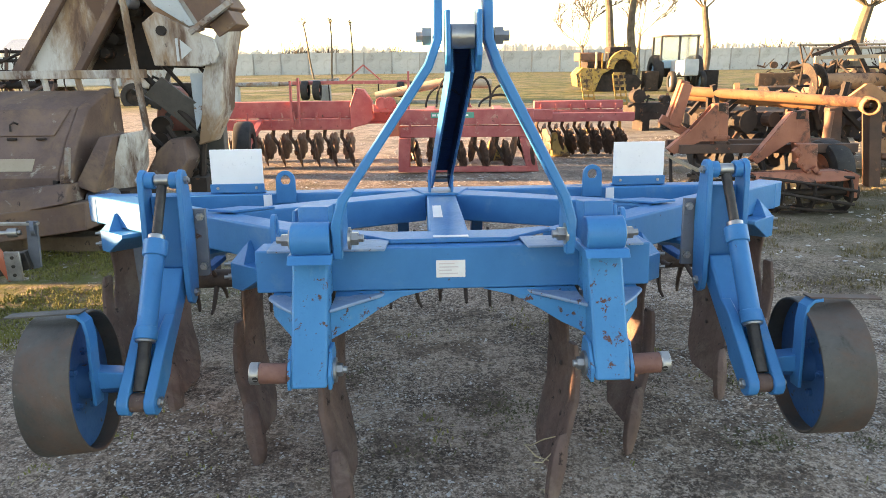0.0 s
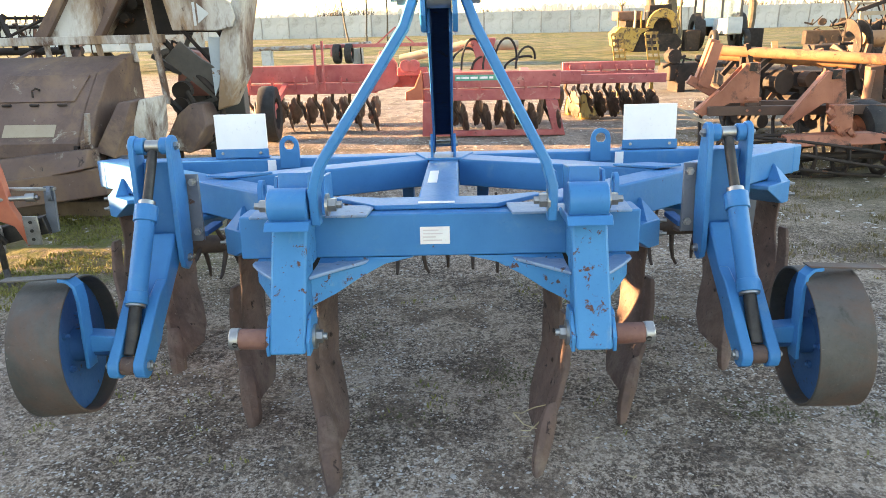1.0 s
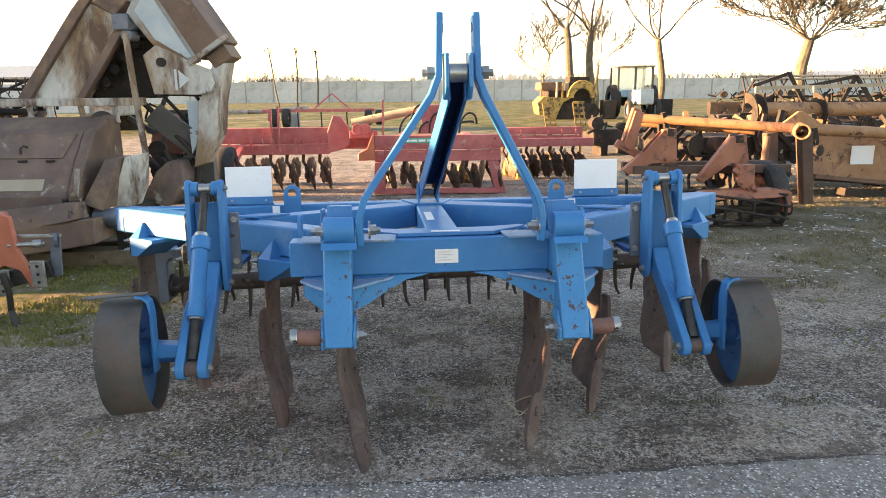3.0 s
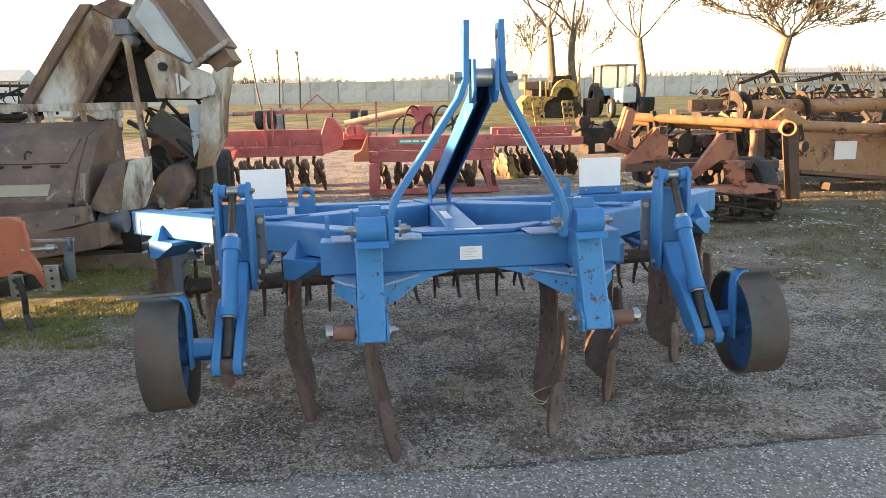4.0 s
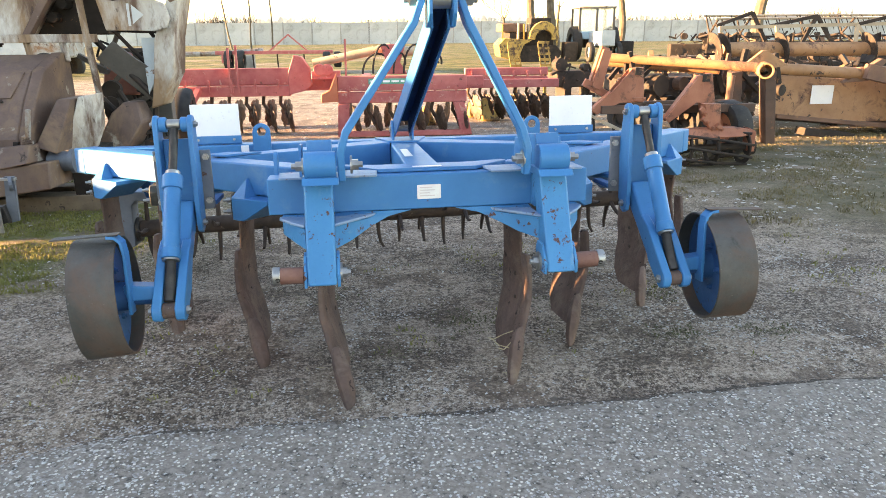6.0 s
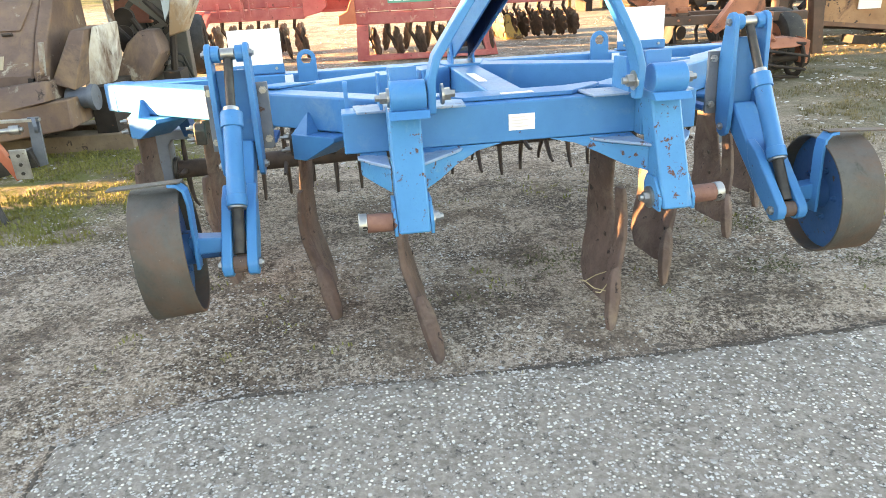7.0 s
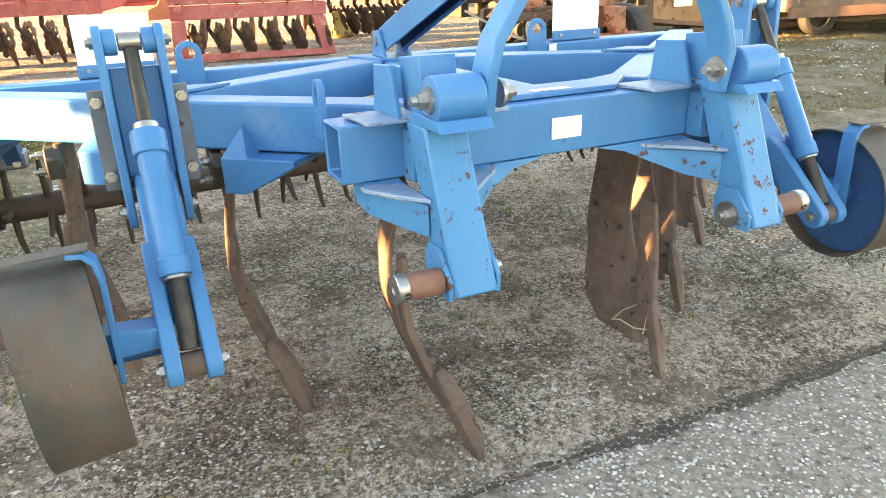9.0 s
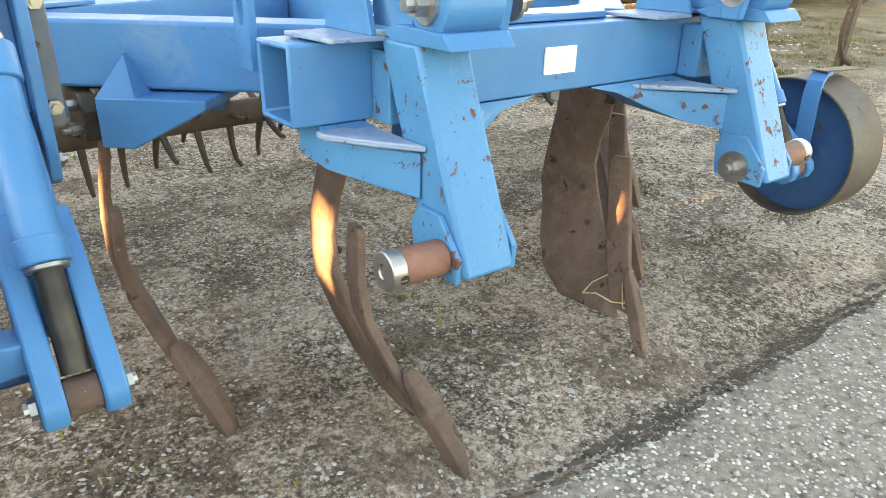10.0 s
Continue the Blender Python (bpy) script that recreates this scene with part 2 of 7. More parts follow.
def loft(bm, sections):
    """Joins rings of the same number of points into one solid."""
    n, k = len(sections[0]), len(sections)
    vs = [Vector(p) for s in sections for p in s]
    fs = [(i * n + j, i * n + (j + 1) % n, (i + 1) * n + (j + 1) % n, (i + 1) * n + j) for i in range(k - 1) for j in range(n)]
    fs += [tuple(range(n - 1, -1, -1)), tuple(range((k - 1) * n, k * n))]
    add(bm, vs, fs)


def plate_with_hole(bm, outline, hole, a, b, axis="x", m=None):
    """A plate whose outline and hole have the same number of points, drawn out from a to b."""
    n = len(outline)

    def at(p, d):
        v = Vector({"x": (d, p[0], p[1]), "y": (p[0], d, p[1]), "z": (p[0], p[1], d)}[axis])
        return m @ v if m else v
    vs = [at(p, d) for d in (a, b) for p in (*outline, *hole)]
    fs = []
    for i in range(n):
        j = (i + 1) % n
        fs += [(i, j, n + j, n + i), (2 * n + i, 3 * n + i, 3 * n + j, 2 * n + j), (i, 2 * n + i, 2 * n + j, j), (n + i, n + j, 3 * n + j, 3 * n + i)]
    add(bm, vs, fs)


def ring_tube(bm, p0, p1, r_out, r_in, n=32):
    """A hollow drum between two points."""
    p0, p1 = Vector(p0), Vector(p1)
    s, u = frame_of(p1 - p0)
    ring = [(math.cos(2 * math.pi * i / n), math.sin(2 * math.pi * i / n)) for i in range(n)]
    vs = [p + (s * a + u * b) * r for p in (p0, p1) for r in (r_out, r_in) for a, b in ring]
    fs = []
    for i in range(n):
        j = (i + 1) % n
        fs += [(i, j, 2 * n + j, 2 * n + i), (n + i, 3 * n + i, 3 * n + j, n + j), (i, n + i, n + j, j), (2 * n + i, 2 * n + j, 3 * n + j, 3 * n + i)]
    add(bm, vs, fs)


def part(name, bm, mat, parent=None, label="", bevel=0.0, smooth=False):
    """Links a bmesh as ONE mesh object, under a thing or a part."""
    bmesh.ops.recalc_face_normals(bm, faces=bm.faces)
    me = bpy.data.meshes.new(name)
    bm.to_mesh(me)
    bm.free()
    me.materials.append(mat)
    ob = new(name, me)
    if parent is not None:
        ob.parent = parent
    if label:
        ob["label"] = label
    if bevel:
        bv = ob.modifiers.new("bevel", "BEVEL")
        bv.width, bv.segments, bv.limit_method, bv.angle_limit = bevel, 2, "ANGLE", radians(40)
    if smooth or bevel:
        me.shade_smooth()
        me.set_sharp_from_angle(angle=radians(35))
    return ob


def thing(name, m, label, category, group=""):
    ob = new(name)
    ob.empty_display_size = 0.2
    ob.matrix_basis = m
    return tagged(ob, label, category, group)


def bolt(bm, p, d, r=0.014, length=0.02):
    """A hexagon nut at p with a stub of thread, pointing along d."""
    p, d = Vector(p), Vector(d).normalized()
    rod(bm, p, p + d * length, r, n=6)
    rod(bm, p + d * length, p + d * (length * 1.7), r * 0.55, n=8)


# ---- where the things round the yard stand ----
def dip(x, y):
    return 0.0192 * 4 * math.tanh((x - 0.02) / 4) - 0.026 * 5 * math.tanh((y - 2.2) / 5)


LOOKOUT = pose(-0.23, -0.66, 1.515)


def yard_thing(name, m, label, category, group="", near=1.0):
    """A thing of the surroundings; near draws it closer to the lookout, so that it stands on the ground."""
    turn = LOOKOUT @ Matrix.Scale(near, 4) @ pose(0, 0, 0, 0, 0, 1.35) @ LOOKOUT.inverted() @ pose(0.055, 0, 0)
    return thing(name, turn @ m, label, category, group)

# ---- ground: one sheet, the road's worn edge and the yard ----
ROAD_LINE, ROAD_END = 1.885, -1.55      # the road's edge and its broken end


def road_side(x, y):
    """How far a place lies back from the road's edge; negative on the road."""
    bend = 0.45 * max(0.0, -1.15 - x) ** 1.3 - 0.075 * max(x, -1.6)
    v = max(y - ROAD_LINE + bend, (ROAD_END - x) if y < ROAD_LINE - 0.1 else -9.0)
    return v + 0.05 * noise.noise((x * 0.9, y * 0.9, 3.0)) + 0.025 * noise.noise((x * 5, y * 5, 7.0))


def ground_z(x, y):
    near = 1.0 / (1.0 + (math.hypot(x, y - 3) / 14.0) ** 4)
    n = 0.016 * noise.noise((x * 1.1, y * 1.1, 0.0)) + 0.009 * noise.noise((x * 4.3, y * 4.3, 5.0)) + 0.004 * noise.noise((x * 14, y * 14, 9.0))
    r = road_side(x, y)
    step = 0.03 * (1 - min(max(r / 0.05 + 0.5, 0.0), 1.0))
    rut = -0.02 * math.exp(-((r - 0.10) / 0.09) ** 2)
    rough = 1.0 if r > 0 else 0.25
    return (n * rough * near) + (step + rut) * near


def spread(lo, hi, fine, far, growth):
    pts = [lo + fine * i for i in range(int((hi - lo) / fine) + 1)]
    step, a = fine, pts[-1]
    while a < far:
        step *= growth
        a += step
        pts.append(a)
    step, a = fine, lo
    while a > -far:
        step *= growth
        a -= step
        pts.insert(0, a)
    return pts


gx, gy = spread(-3.2, 3.6, 0.035, 2600.0, 1.16), spread(-0.4, 5.2, 0.035, 2600.0, 1.16)
verts = [(x, y, ground_z(x, y)) for y in gy for x in gx]
w = len(gx)
faces = [(j * w + i, j * w + i + 1, (j + 1) * w + i + 1, (j + 1) * w + i) for j in range(len(gy) - 1) for i in range(w - 1)]
me = bpy.data.meshes.new("ground")
me.from_pydata(verts, [], faces)
mids = [road_side(*(0.25 * sum(verts[k][c] for k in f) for c in (0, 1))) for f in faces]
me.polygons.foreach_set("material_index", [1 if r < 0 else 0 for r in mids])
me.shade_smooth()
ground = tagged(new("ground", me), "grey trodden yard earth with gravel, moss and a worn asphalt edge", "ground", kind="structure")


def ground_material(name, road):
    m = bpy.data.materials.new(name)
    m.use_nodes = True
    nt, ns = m.node_tree, m.node_tree.nodes
    b = ns["Principled BSDF"]
    b.inputs["Specular IOR Level"].default_value = 0.25
    geo = ns.new("ShaderNodeTexCoord")

    def tex(kind, scale, detail=6.0, rough=0.6):
        n = ns.new("ShaderNodeTexNoise" if kind == "noise" else "ShaderNodeTexVoronoi")
        n.inputs["Scale"].default_value = scale
        if kind == "noise":
            n.inputs["Detail"].default_value, n.inputs["Roughness"].default_value = detail, rough
        nt.links.new(geo.outputs["Object"], n.inputs["Vector"])
        return n

    def rng(sock, a, c, lo=0.0, hi=1.0):
        r = ns.new("ShaderNodeMapRange")
        for k, val in (("From Min", a), ("From Max", c), ("To Min", lo), ("To Max", hi)):
            r.inputs[k].default_value = val
        nt.links.new(sock, r.inputs["Value"])
        return r.outputs["Result"]

    def math_of(op, a, c):
        x = ns.new("ShaderNodeMath")
        x.operation = op
        for i, val in enumerate((a, c)):
            if isinstance(val, float):
                x.inputs[i].default_value = val
            else:
                nt.links.new(val, x.inputs[i])
        return x.outputs[0]

    def mix(fac, a, c):
        x = ns.new("ShaderNodeMix")
        x.data_type = "RGBA"
        nt.links.new(fac, x.inputs[0])
        for sock, val in ((x.inputs[6], a), (x.inputs[7], c)):
            if isinstance(val, tuple):
                sock.default_value = (*val, 1.0)
            else:
                nt.links.new(val, sock)
        return x.outputs[2]

    big, mid, fine = tex("noise", 0.7).outputs["Fac"], tex("noise", 5.0, 8.0, 0.7).outputs["Fac"], tex("noise", 55.0, 4.0).outputs["Fac"]
    cell = tex("voronoi", 52.0 if road else 70.0)
    cell2 = tex("voronoi", 28.0)
    peb = rng(cell.outputs["Distance"], 0.22, 0.34, 1.0, 0.0)
    lone = rng(cell.outputs["Color"], 0.48 if road else 0.62, 0.52 if road else 0.66)
    peb = math_of("MULTIPLY", peb, lone)
    if road:
        col = mix(rng(mid, 0.35, 0.65), (0.150, 0.128, 0.110), (0.245, 0.210, 0.180))
        col = mix(rng(fine, 0.4, 0.75), col, (0.355, 0.315, 0.278))
        col = mix(rng(tex("noise", 30.0, 5.0, 0.75).outputs["Fac"], 0.54, 0.66), col, (0.063, 0.058, 0.052))
        col = mix(peb, col, (0.756, 0.710, 0.642))
    else:
        # trodden clay, and looser crumbly soil in soft-edged patches
        crumb = math_of("MAXIMUM", math_of("MULTIPLY", rng(tex("noise", 1.6, 9.0, 0.7).outputs["Fac"], 0.46, 0.60), 1.0), math_of("MULTIPLY", rng(tex("noise", 6.0, 7.0, 0.7).outputs["Fac"], 0.54, 0.64), 0.8))
        grit = tex("noise", 85.0, 6.0, 0.78).outputs["Fac"]
        speck = tex("noise", 34.0, 8.0, 0.8).outputs["Fac"]
        col = mix(rng(big, 0.35, 0.65), (0.335, 0.256, 0.198), (0.415, 0.320, 0.252))
        col = mix(rng(mid, 0.42, 0.68, 0.0, 0.55), col, (0.194, 0.143, 0.110))
        col = mix(math_of("MULTIPLY", crumb, 0.78), col, (0.150, 0.106, 0.078))
        loam = rng(tex("noise", 2.7, 7.0, 0.72).outputs["Fac"], 0.50, 0.58)
        col = mix(math_of("MULTIPLY", loam, 0.75), col, (0.138, 0.094, 0.067))
        col = mix(math_of("MULTIPLY", rng(tex("noise", 14.0, 6.0, 0.7).outputs["Fac"], 0.50, 0.60), rng(crumb, 0.0, 1.0, 0.35, 0.9)), col, (0.110, 0.080, 0.061))
        rough_mix = rng(crumb, 0.0, 1.0, 0.38, 1.0)
        col = mix(math_of("MULTIPLY", rng(speck, 0.497, 0.54), rough_mix), col, (0.063, 0.046, 0.035))
        col = mix(math_of("MULTIPLY", rng(grit, 0.505, 0.55), rough_mix), col, (0.053, 0.039, 0.030))
        col = mix(math_of("MULTIPLY", rng(speck, 0.475, 0.42), rng(loam, 0.0, 1.0, 0.62, 0.16)), col, (0.462, 0.385, 0.316))
        col = mix(math_of("MULTIPLY", rng(grit, 0.465, 0.42), rng(loam, 0.0, 1.0, 0.55, 0.12)), col, (0.567, 0.480, 0.405))
        peb = math_of("MULTIPLY", peb, rng(mid, 0.35, 0.6, 0.1, 1.0))
        col = mix(peb, col, (0.546, 0.485, 0.423))
        sep = ns.new("ShaderNodeSeparateXYZ")
        nt.links.new(geo.outputs["Object"], sep.inputs[0])
        x, y = sep.outputs["X"], sep.outputs["Y"]
        # mossy grass beside the old machine
        moss = math_of("MULTIPLY", rng(x, -1.2, -2.4), math_of("MULTIPLY", rng(y, 3.2, 4.2), rng(y, 9.0, 6.5)))
        moss = math_of("MULTIPLY", moss, rng(mid, 0.34, 0.52))
        col = mix(moss, col, mix(rng(tex("noise", 2.2, 7.0, 0.7).outputs["Fac"], 0.45, 0.58), (0.12, 0.125, 0.038), (0.15, 0.115, 0.060)))
        # straw and thin grass on the far side of the yard
        dry = math_of("MULTIPLY", math_of("MULTIPLY", rng(x, 1.7, 3.4), rng(y, 3.6, 4.8)), rng(tex("noise", 1.8, 6.0, 0.7).outputs["Fac"], 0.36, 0.56, 0.35, 1.0))
        col = mix(dry, col, mix(rng(mid, 0.4, 0.6), (0.085, 0.078, 0.042), (0.135, 0.112, 0.068)))
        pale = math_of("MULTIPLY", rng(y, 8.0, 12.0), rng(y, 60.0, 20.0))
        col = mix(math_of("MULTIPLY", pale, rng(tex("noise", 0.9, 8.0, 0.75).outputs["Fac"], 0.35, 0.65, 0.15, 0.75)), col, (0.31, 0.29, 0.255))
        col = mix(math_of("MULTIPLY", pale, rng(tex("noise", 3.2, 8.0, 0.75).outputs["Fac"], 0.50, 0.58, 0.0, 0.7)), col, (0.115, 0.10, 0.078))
        far = math_of("MULTIPLY", rng(y, 21.0, 24.0), rng(tex("noise", 0.22, 5.0).outputs["Fac"], 0.30, 0.48))
        col = mix(far, col, mix(rng(tex("noise", 0.9, 8.0, 0.75).outputs["Fac"], 0.45, 0.56), (0.055, 0.072, 0.022), mix(rng(tex("noise", 0.35, 6.0, 0.7).outputs["Fac"], 0.44, 0.56), (0.13, 0.14, 0.045), (0.21, 0.175, 0.085))))
    nt.links.new(col, b.inputs["Base Color"])
    nt.links.new(rng(fine, 0.2, 0.8, 0.75, 0.98), b.inputs["Roughness"])
    h = math_of("ADD", math_of("MULTIPLY", fine, 0.35), math_of("MULTIPLY", peb, 0.7))
    h = math_of("ADD", h, math_of("MULTIPLY", mid, 0.6 if not road else 0.1))
    h = math_of("ADD", h, rng(cell2.outputs["Distance"], 0.0, 0.5, 0.25, 0.0))
    bp = ns.new("ShaderNodeBump")
    bp.inputs["Strength"].default_value, bp.inputs["Distance"].default_value = 1.0, 0.016
    nt.links.new(h, bp.inputs["Height"])
    nt.links.new(bp.outputs["Normal"], b.inputs["Normal"])
    return m


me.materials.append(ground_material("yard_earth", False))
me.materials.append(ground_material("old_asphalt", True))

# ---- concrete fence across the far side ----
FENCE_Y = 80.0
fence = yard_thing("concrete_fence", pose(0, FENCE_Y, 0), "long pale grey concrete panel fence behind a field", "fence")
bm = bmesh.new()
box(bm, (-1.48, -0.06, -0.3), (1.48, 0.06, 2.3))
box(bm, (-1.48, -0.09, 2.18), (1.48, 0.09, 2.3))
panel = part("fence_panel", bm, CONCRETE, fence)
bm = bmesh.new()
box(bm, (-0.05, -0.11, -0.3), (0.05, 0.10, 2.33))
post = part("fence_post", bm, FENCE_POST, fence)
for i in range(-25, 30):
    if i:
        p = new("fence_panel", panel.data)
        p.parent, p.location = fence, (3.1 * i, 0, 0.04 * noise.noise((i * 0.7, 0, 0)))
    q = new("fence_post", post.data)
    q.parent, q.location = fence, (3.1 * i + 1.55, 0, 0.05 * noise.noise((i * 0.9, 4, 0)))
post.location = (3.1 * 30 + 1.55, 0, 0)


# ---- loose stones, clods and straw on the near ground ----
def scatter(name, count, area, size, mat, seed, label, road_share, flat=0.6, long=1.0, edge=0.0):
    rnd = random.Random(seed)
    verts, faces = [], []
    octa = ((0, 1, 4), (1, 2, 4), (2, 3, 4), (3, 0, 4), (1, 0, 5), (2, 1, 5), (3, 2, 5), (0, 3, 5))
    made = 0
    while made < count:
        x, y = rnd.uniform(area[0], area[1]), rnd.uniform(area[2], area[3])
        r = road_side(x, y)
        if edge and abs(abs(r - 0.02) - 0.022 * (x > -0.2)) > 0.006 + edge * 0.5 * abs(noise.noise((x * 3, y * 3, 1.0))):
            continue
        if (r < -0.05 and rnd.random() > road_share) or noise.noise((x * 1.3, y * 1.3, seed)) + 0.6 * noise.noise((x * 6, y * 6, seed)) < (-9.0 if road_share == 1.0 and edge else -0.9 if name == "road_gravel" else rnd.uniform(-0.6, 0.3) if size < 0.0085 else rnd.uniform(-0.3, 0.5)):
            continue
        q = size * rnd.uniform(0.3, 1.0) * (1.7 if rnd.random() < 0.015 else 1.0)
        a = rnd.uniform(0, 6.28)
        z = ground_z(x, y)
        k = len(verts)
        ca, sa = math.cos(a), math.sin(a)
        for dx, dy, dz in ((1, 0, 0), (0, 1, 0), (-1, 0, 0), (0, -1, 0), (0, 0, 1), (0, 0, -1)):
            j = rnd.uniform(0.7, 1.2)
            ux, uy = dx * q * long * j, dy * q / long * j
            verts.append((x + ux * ca - uy * sa, y + ux * sa + uy * ca, z + dz * q * flat * j / long + q * 0.15))
        faces += [tuple(k + i for i in f) for f in octa]
        made += 1
    m = bpy.data.meshes.new(name)
    m.from_pydata(verts, [], faces)
    m.materials.append(mat)
    return tagged(new(name, m), label, "stones" if long < 2 else "straw", kind="stuff")


STONE = material("pale_gravel", (0.24, 0.222, 0.205), (0.60, 0.58, 0.55), 25.0, 0.85, 0.0, 0.2, 60.0)
CLOD = material("dark_clods", (0.085, 0.068, 0.055), (0.16, 0.13, 0.105), 25.0, 0.95, 0.0, 0.3, 60.0)
scatter("gravel", 12000, (-2.6, 3.2, 1.2, 4.6), 0.0085, STONE, 1, "small pale stones strewn over the yard", 1.0, 0.45, 1.25)
CHIP = material("pale_chippings", (0.26, 0.25, 0.24), (0.58, 0.57, 0.55), 25.0, 0.8, 0.0, 0.2, 60.0)
scatter("road_gravel", 9000, (-1.7, 2.6, 0.8, 1.95), 0.0072, CHIP, 2, "pale chippings in the road surface", 1.0, 0.4)
scatter("yard_rubble", 5200, (-4.0, 7.5, 4.6, 14.0), 0.026, STONE, 21, "pale stones and rubble strewn over the yard behind", 1.0, 0.4, 1.2)
scatter("clods", 3600, (-2.6, 3.4, 1.7, 5.2), 0.013, CLOD, 3, "dark crumbs of soil and old leaves", 0.05, 0.45)
scatter("straw", 900, (-2.8, 4.2, 1.7, 6.5), 0.010, STRAW, 4, "bits of dry straw on the ground", 0.1, 0.5, 2.6)
scatter("leaf_crumbs", 6500, (-2.8, 3.6, 1.75, 5.4), 0.0086, CLOD, 6, "dark leaf crumbs trodden into the yard", 0.02, 0.35, 1.4)
# dark crumbs laid in strips stand for the crack at the road's edge
CRACK_DARK = material("dark_crack_crumbs", (0.045, 0.038, 0.031), (0.12, 0.1, 0.083), 25.0, 0.95, 0.0, 0.3, 60.0)
scatter("edge_crumbs", 2300, (-1.7, 2.8, 1.4, 2.3), 0.012, CRACK_DARK, 8, "dark crumbs drawing the crack along the broken road edge", 1.0, 0.35, 1.2, edge=0.085)


def blades(name, count, area, height, mat, seed, label, gaps):
    """Thin upright blades in tufts."""
    rnd = random.Random(seed)
    verts, faces = [], []
    made = 0
    while made < count:
        x, y = rnd.uniform(area[0], area[1]), rnd.uniform(area[2], area[3])
        if noise.noise((x * 1.7, y * 1.7, seed)) + 0.5 * noise.noise((x * 7, y * 7, seed)) < gaps:
            continue
        for j in range(5):
            px, py = x + rnd.gauss(0, 0.02), y + rnd.gauss(0, 0.02)
            z, a, h = ground_z(px, py) - 0.004, rnd.uniform(0, 6.28), height * rnd.uniform(0.4, 1.0)
            lx, ly, w_ = math.cos(a), math.sin(a), 0.004
            k = len(verts)
            bend = h * rnd.uniform(0.2, 0.9)
            verts += [(px - ly * w_, py + lx * w_, z), (px + ly * w_, py - lx * w_, z),
                      (px + lx * bend * 0.4 + ly * w_ * 0.7, py + ly * bend * 0.4 - lx * w_ * 0.7, z + h * 0.65),
                      (px + lx * bend * 0.4 - ly * w_ * 0.7, py + ly * bend * 0.4 + lx * w_ * 0.7, z + h * 0.65),
                      (px + lx * bend, py + ly * bend, z + h * 0.85)]
            faces += [(k, k + 1, k + 2, k + 3), (k + 3, k + 2, k + 4)]
        made += 1
    m = bpy.data.meshes.new(name)
    m.from_pydata(verts, [], faces)
    m.materials.append(mat)
    return tagged(new(name, m), label, "grass", kind="stuff")


MOSSY = material("short_green_grass", (0.12, 0.135, 0.03), (0.25, 0.22, 0.06), 3.0, 0.8, 0.0, 0.1, 60.0)
DRY = material("thin_dry_grass", (0.10, 0.09, 0.04), (0.22, 0.17, 0.09), 3.0, 0.85, 0.0, 0.1, 60.0)
blades("short_grass", 5200, (-4.2, -1.9, 3.4, 6.6), 0.032, MOSSY, 11, "short mossy green grass beside the old header", -0.1)
blades("dry_grass", 6500, (1.9, 9.0, 4.4, 9.5), 0.04, DRY, 12, "thin dry grass in the trodden yard", 0.0)
blades("weeds", 160, (-1.6, 3.4, 2.1, 4.6), 0.03, MOSSY, 13, "small green weeds in bare ground", 0.32)

OLIVE = material("dark_olive_weeds", (0.055, 0.056, 0.024), (0.12, 0.112, 0.05), 20.0, 0.85, 0.0, 0.1, 60.0)


def weed_patches(spots, seed):
    """Low trodden weeds and dead leaves in loose patches."""
    rnd = random.Random(seed)
    verts, faces = [], []
    for x, y, r, count in spots:
        for i in range(count):
            px, py = x + rnd.gauss(0, r * 0.6), y + rnd.gauss(0, r * 0.4)
            z = ground_z(px, py)
            a, h, ln, w_ = rnd.uniform(0, 6.28), rnd.uniform(0.002, 0.014), rnd.uniform(0.008, 0.028), rnd.uniform(0.002, 0.006)
            lx, ly = math.cos(a), math.sin(a)
            k = len(verts)
            verts += [(px - ly * w_ * 0.5, py + lx * w_ * 0.5, z), (px + ly * w_ * 0.5, py - lx * w_ * 0.5, z),
                      (px + lx * ln * 0.5 + ly * w_, py + ly * ln * 0.5 - lx * w_, z + h), (px + lx * ln * 0.5 - ly * w_, py + ly * ln * 0.5 + lx * w_, z + h),
                      (px + lx * ln, py + ly * ln, z + h * 0.5)]
            faces += [(k, k + 1, k + 2, k + 3), (k + 3, k + 2, k + 4)]
    m = bpy.data.meshes.new("weed_patches")
    m.from_pydata(verts, [], faces)
    m.materials.append(OLIVE)
    tagged(new("weed_patches", m), "low trodden patches of dark olive weeds on bare ground", "weeds", kind="stuff")


weed_patches(((0.26, 2.80, 0.22, 230), (1.24, 2.59, 0.14, 150), (1.69, 2.58, 0.13, 120), (1.33, 3.12, 0.13, 90), (-0.50, 3.2, 0.20, 70), (0.7, 3.05, 0.2, 60), (-0.15, 2.45, 0.2, 60)), 90)

# ---- the blue subsoiler ----
SUB = pose(0.0201, 2.1993, -0.0320, -3.027, -0.179, 4.707)
subsoiler = thing("subsoiler", SUB, "blue mounted subsoiler plough with slanted rusty legs on bare ground", "plough")


def diag(u):
    """Back distance of the slanted beam's front face at that distance from the middle."""
    return 0.42 + 0.92 * (u - 0.68)


def one_bolt(name, p, d, r, length, parent, mat=None, label=""):
    bm = bmesh.new()
    bolt(bm, p, d, r, length)
    return part(name, bm, mat or STEEL, parent, label)


MAST, EYE_V = 0.032, 0.225
ARM_SHIFT = {-1: 0.021, 1: 0.004}     # the link arms do not stand quite evenly
Z0, Z1 = 0.775, 0.915          # frame, underside and top

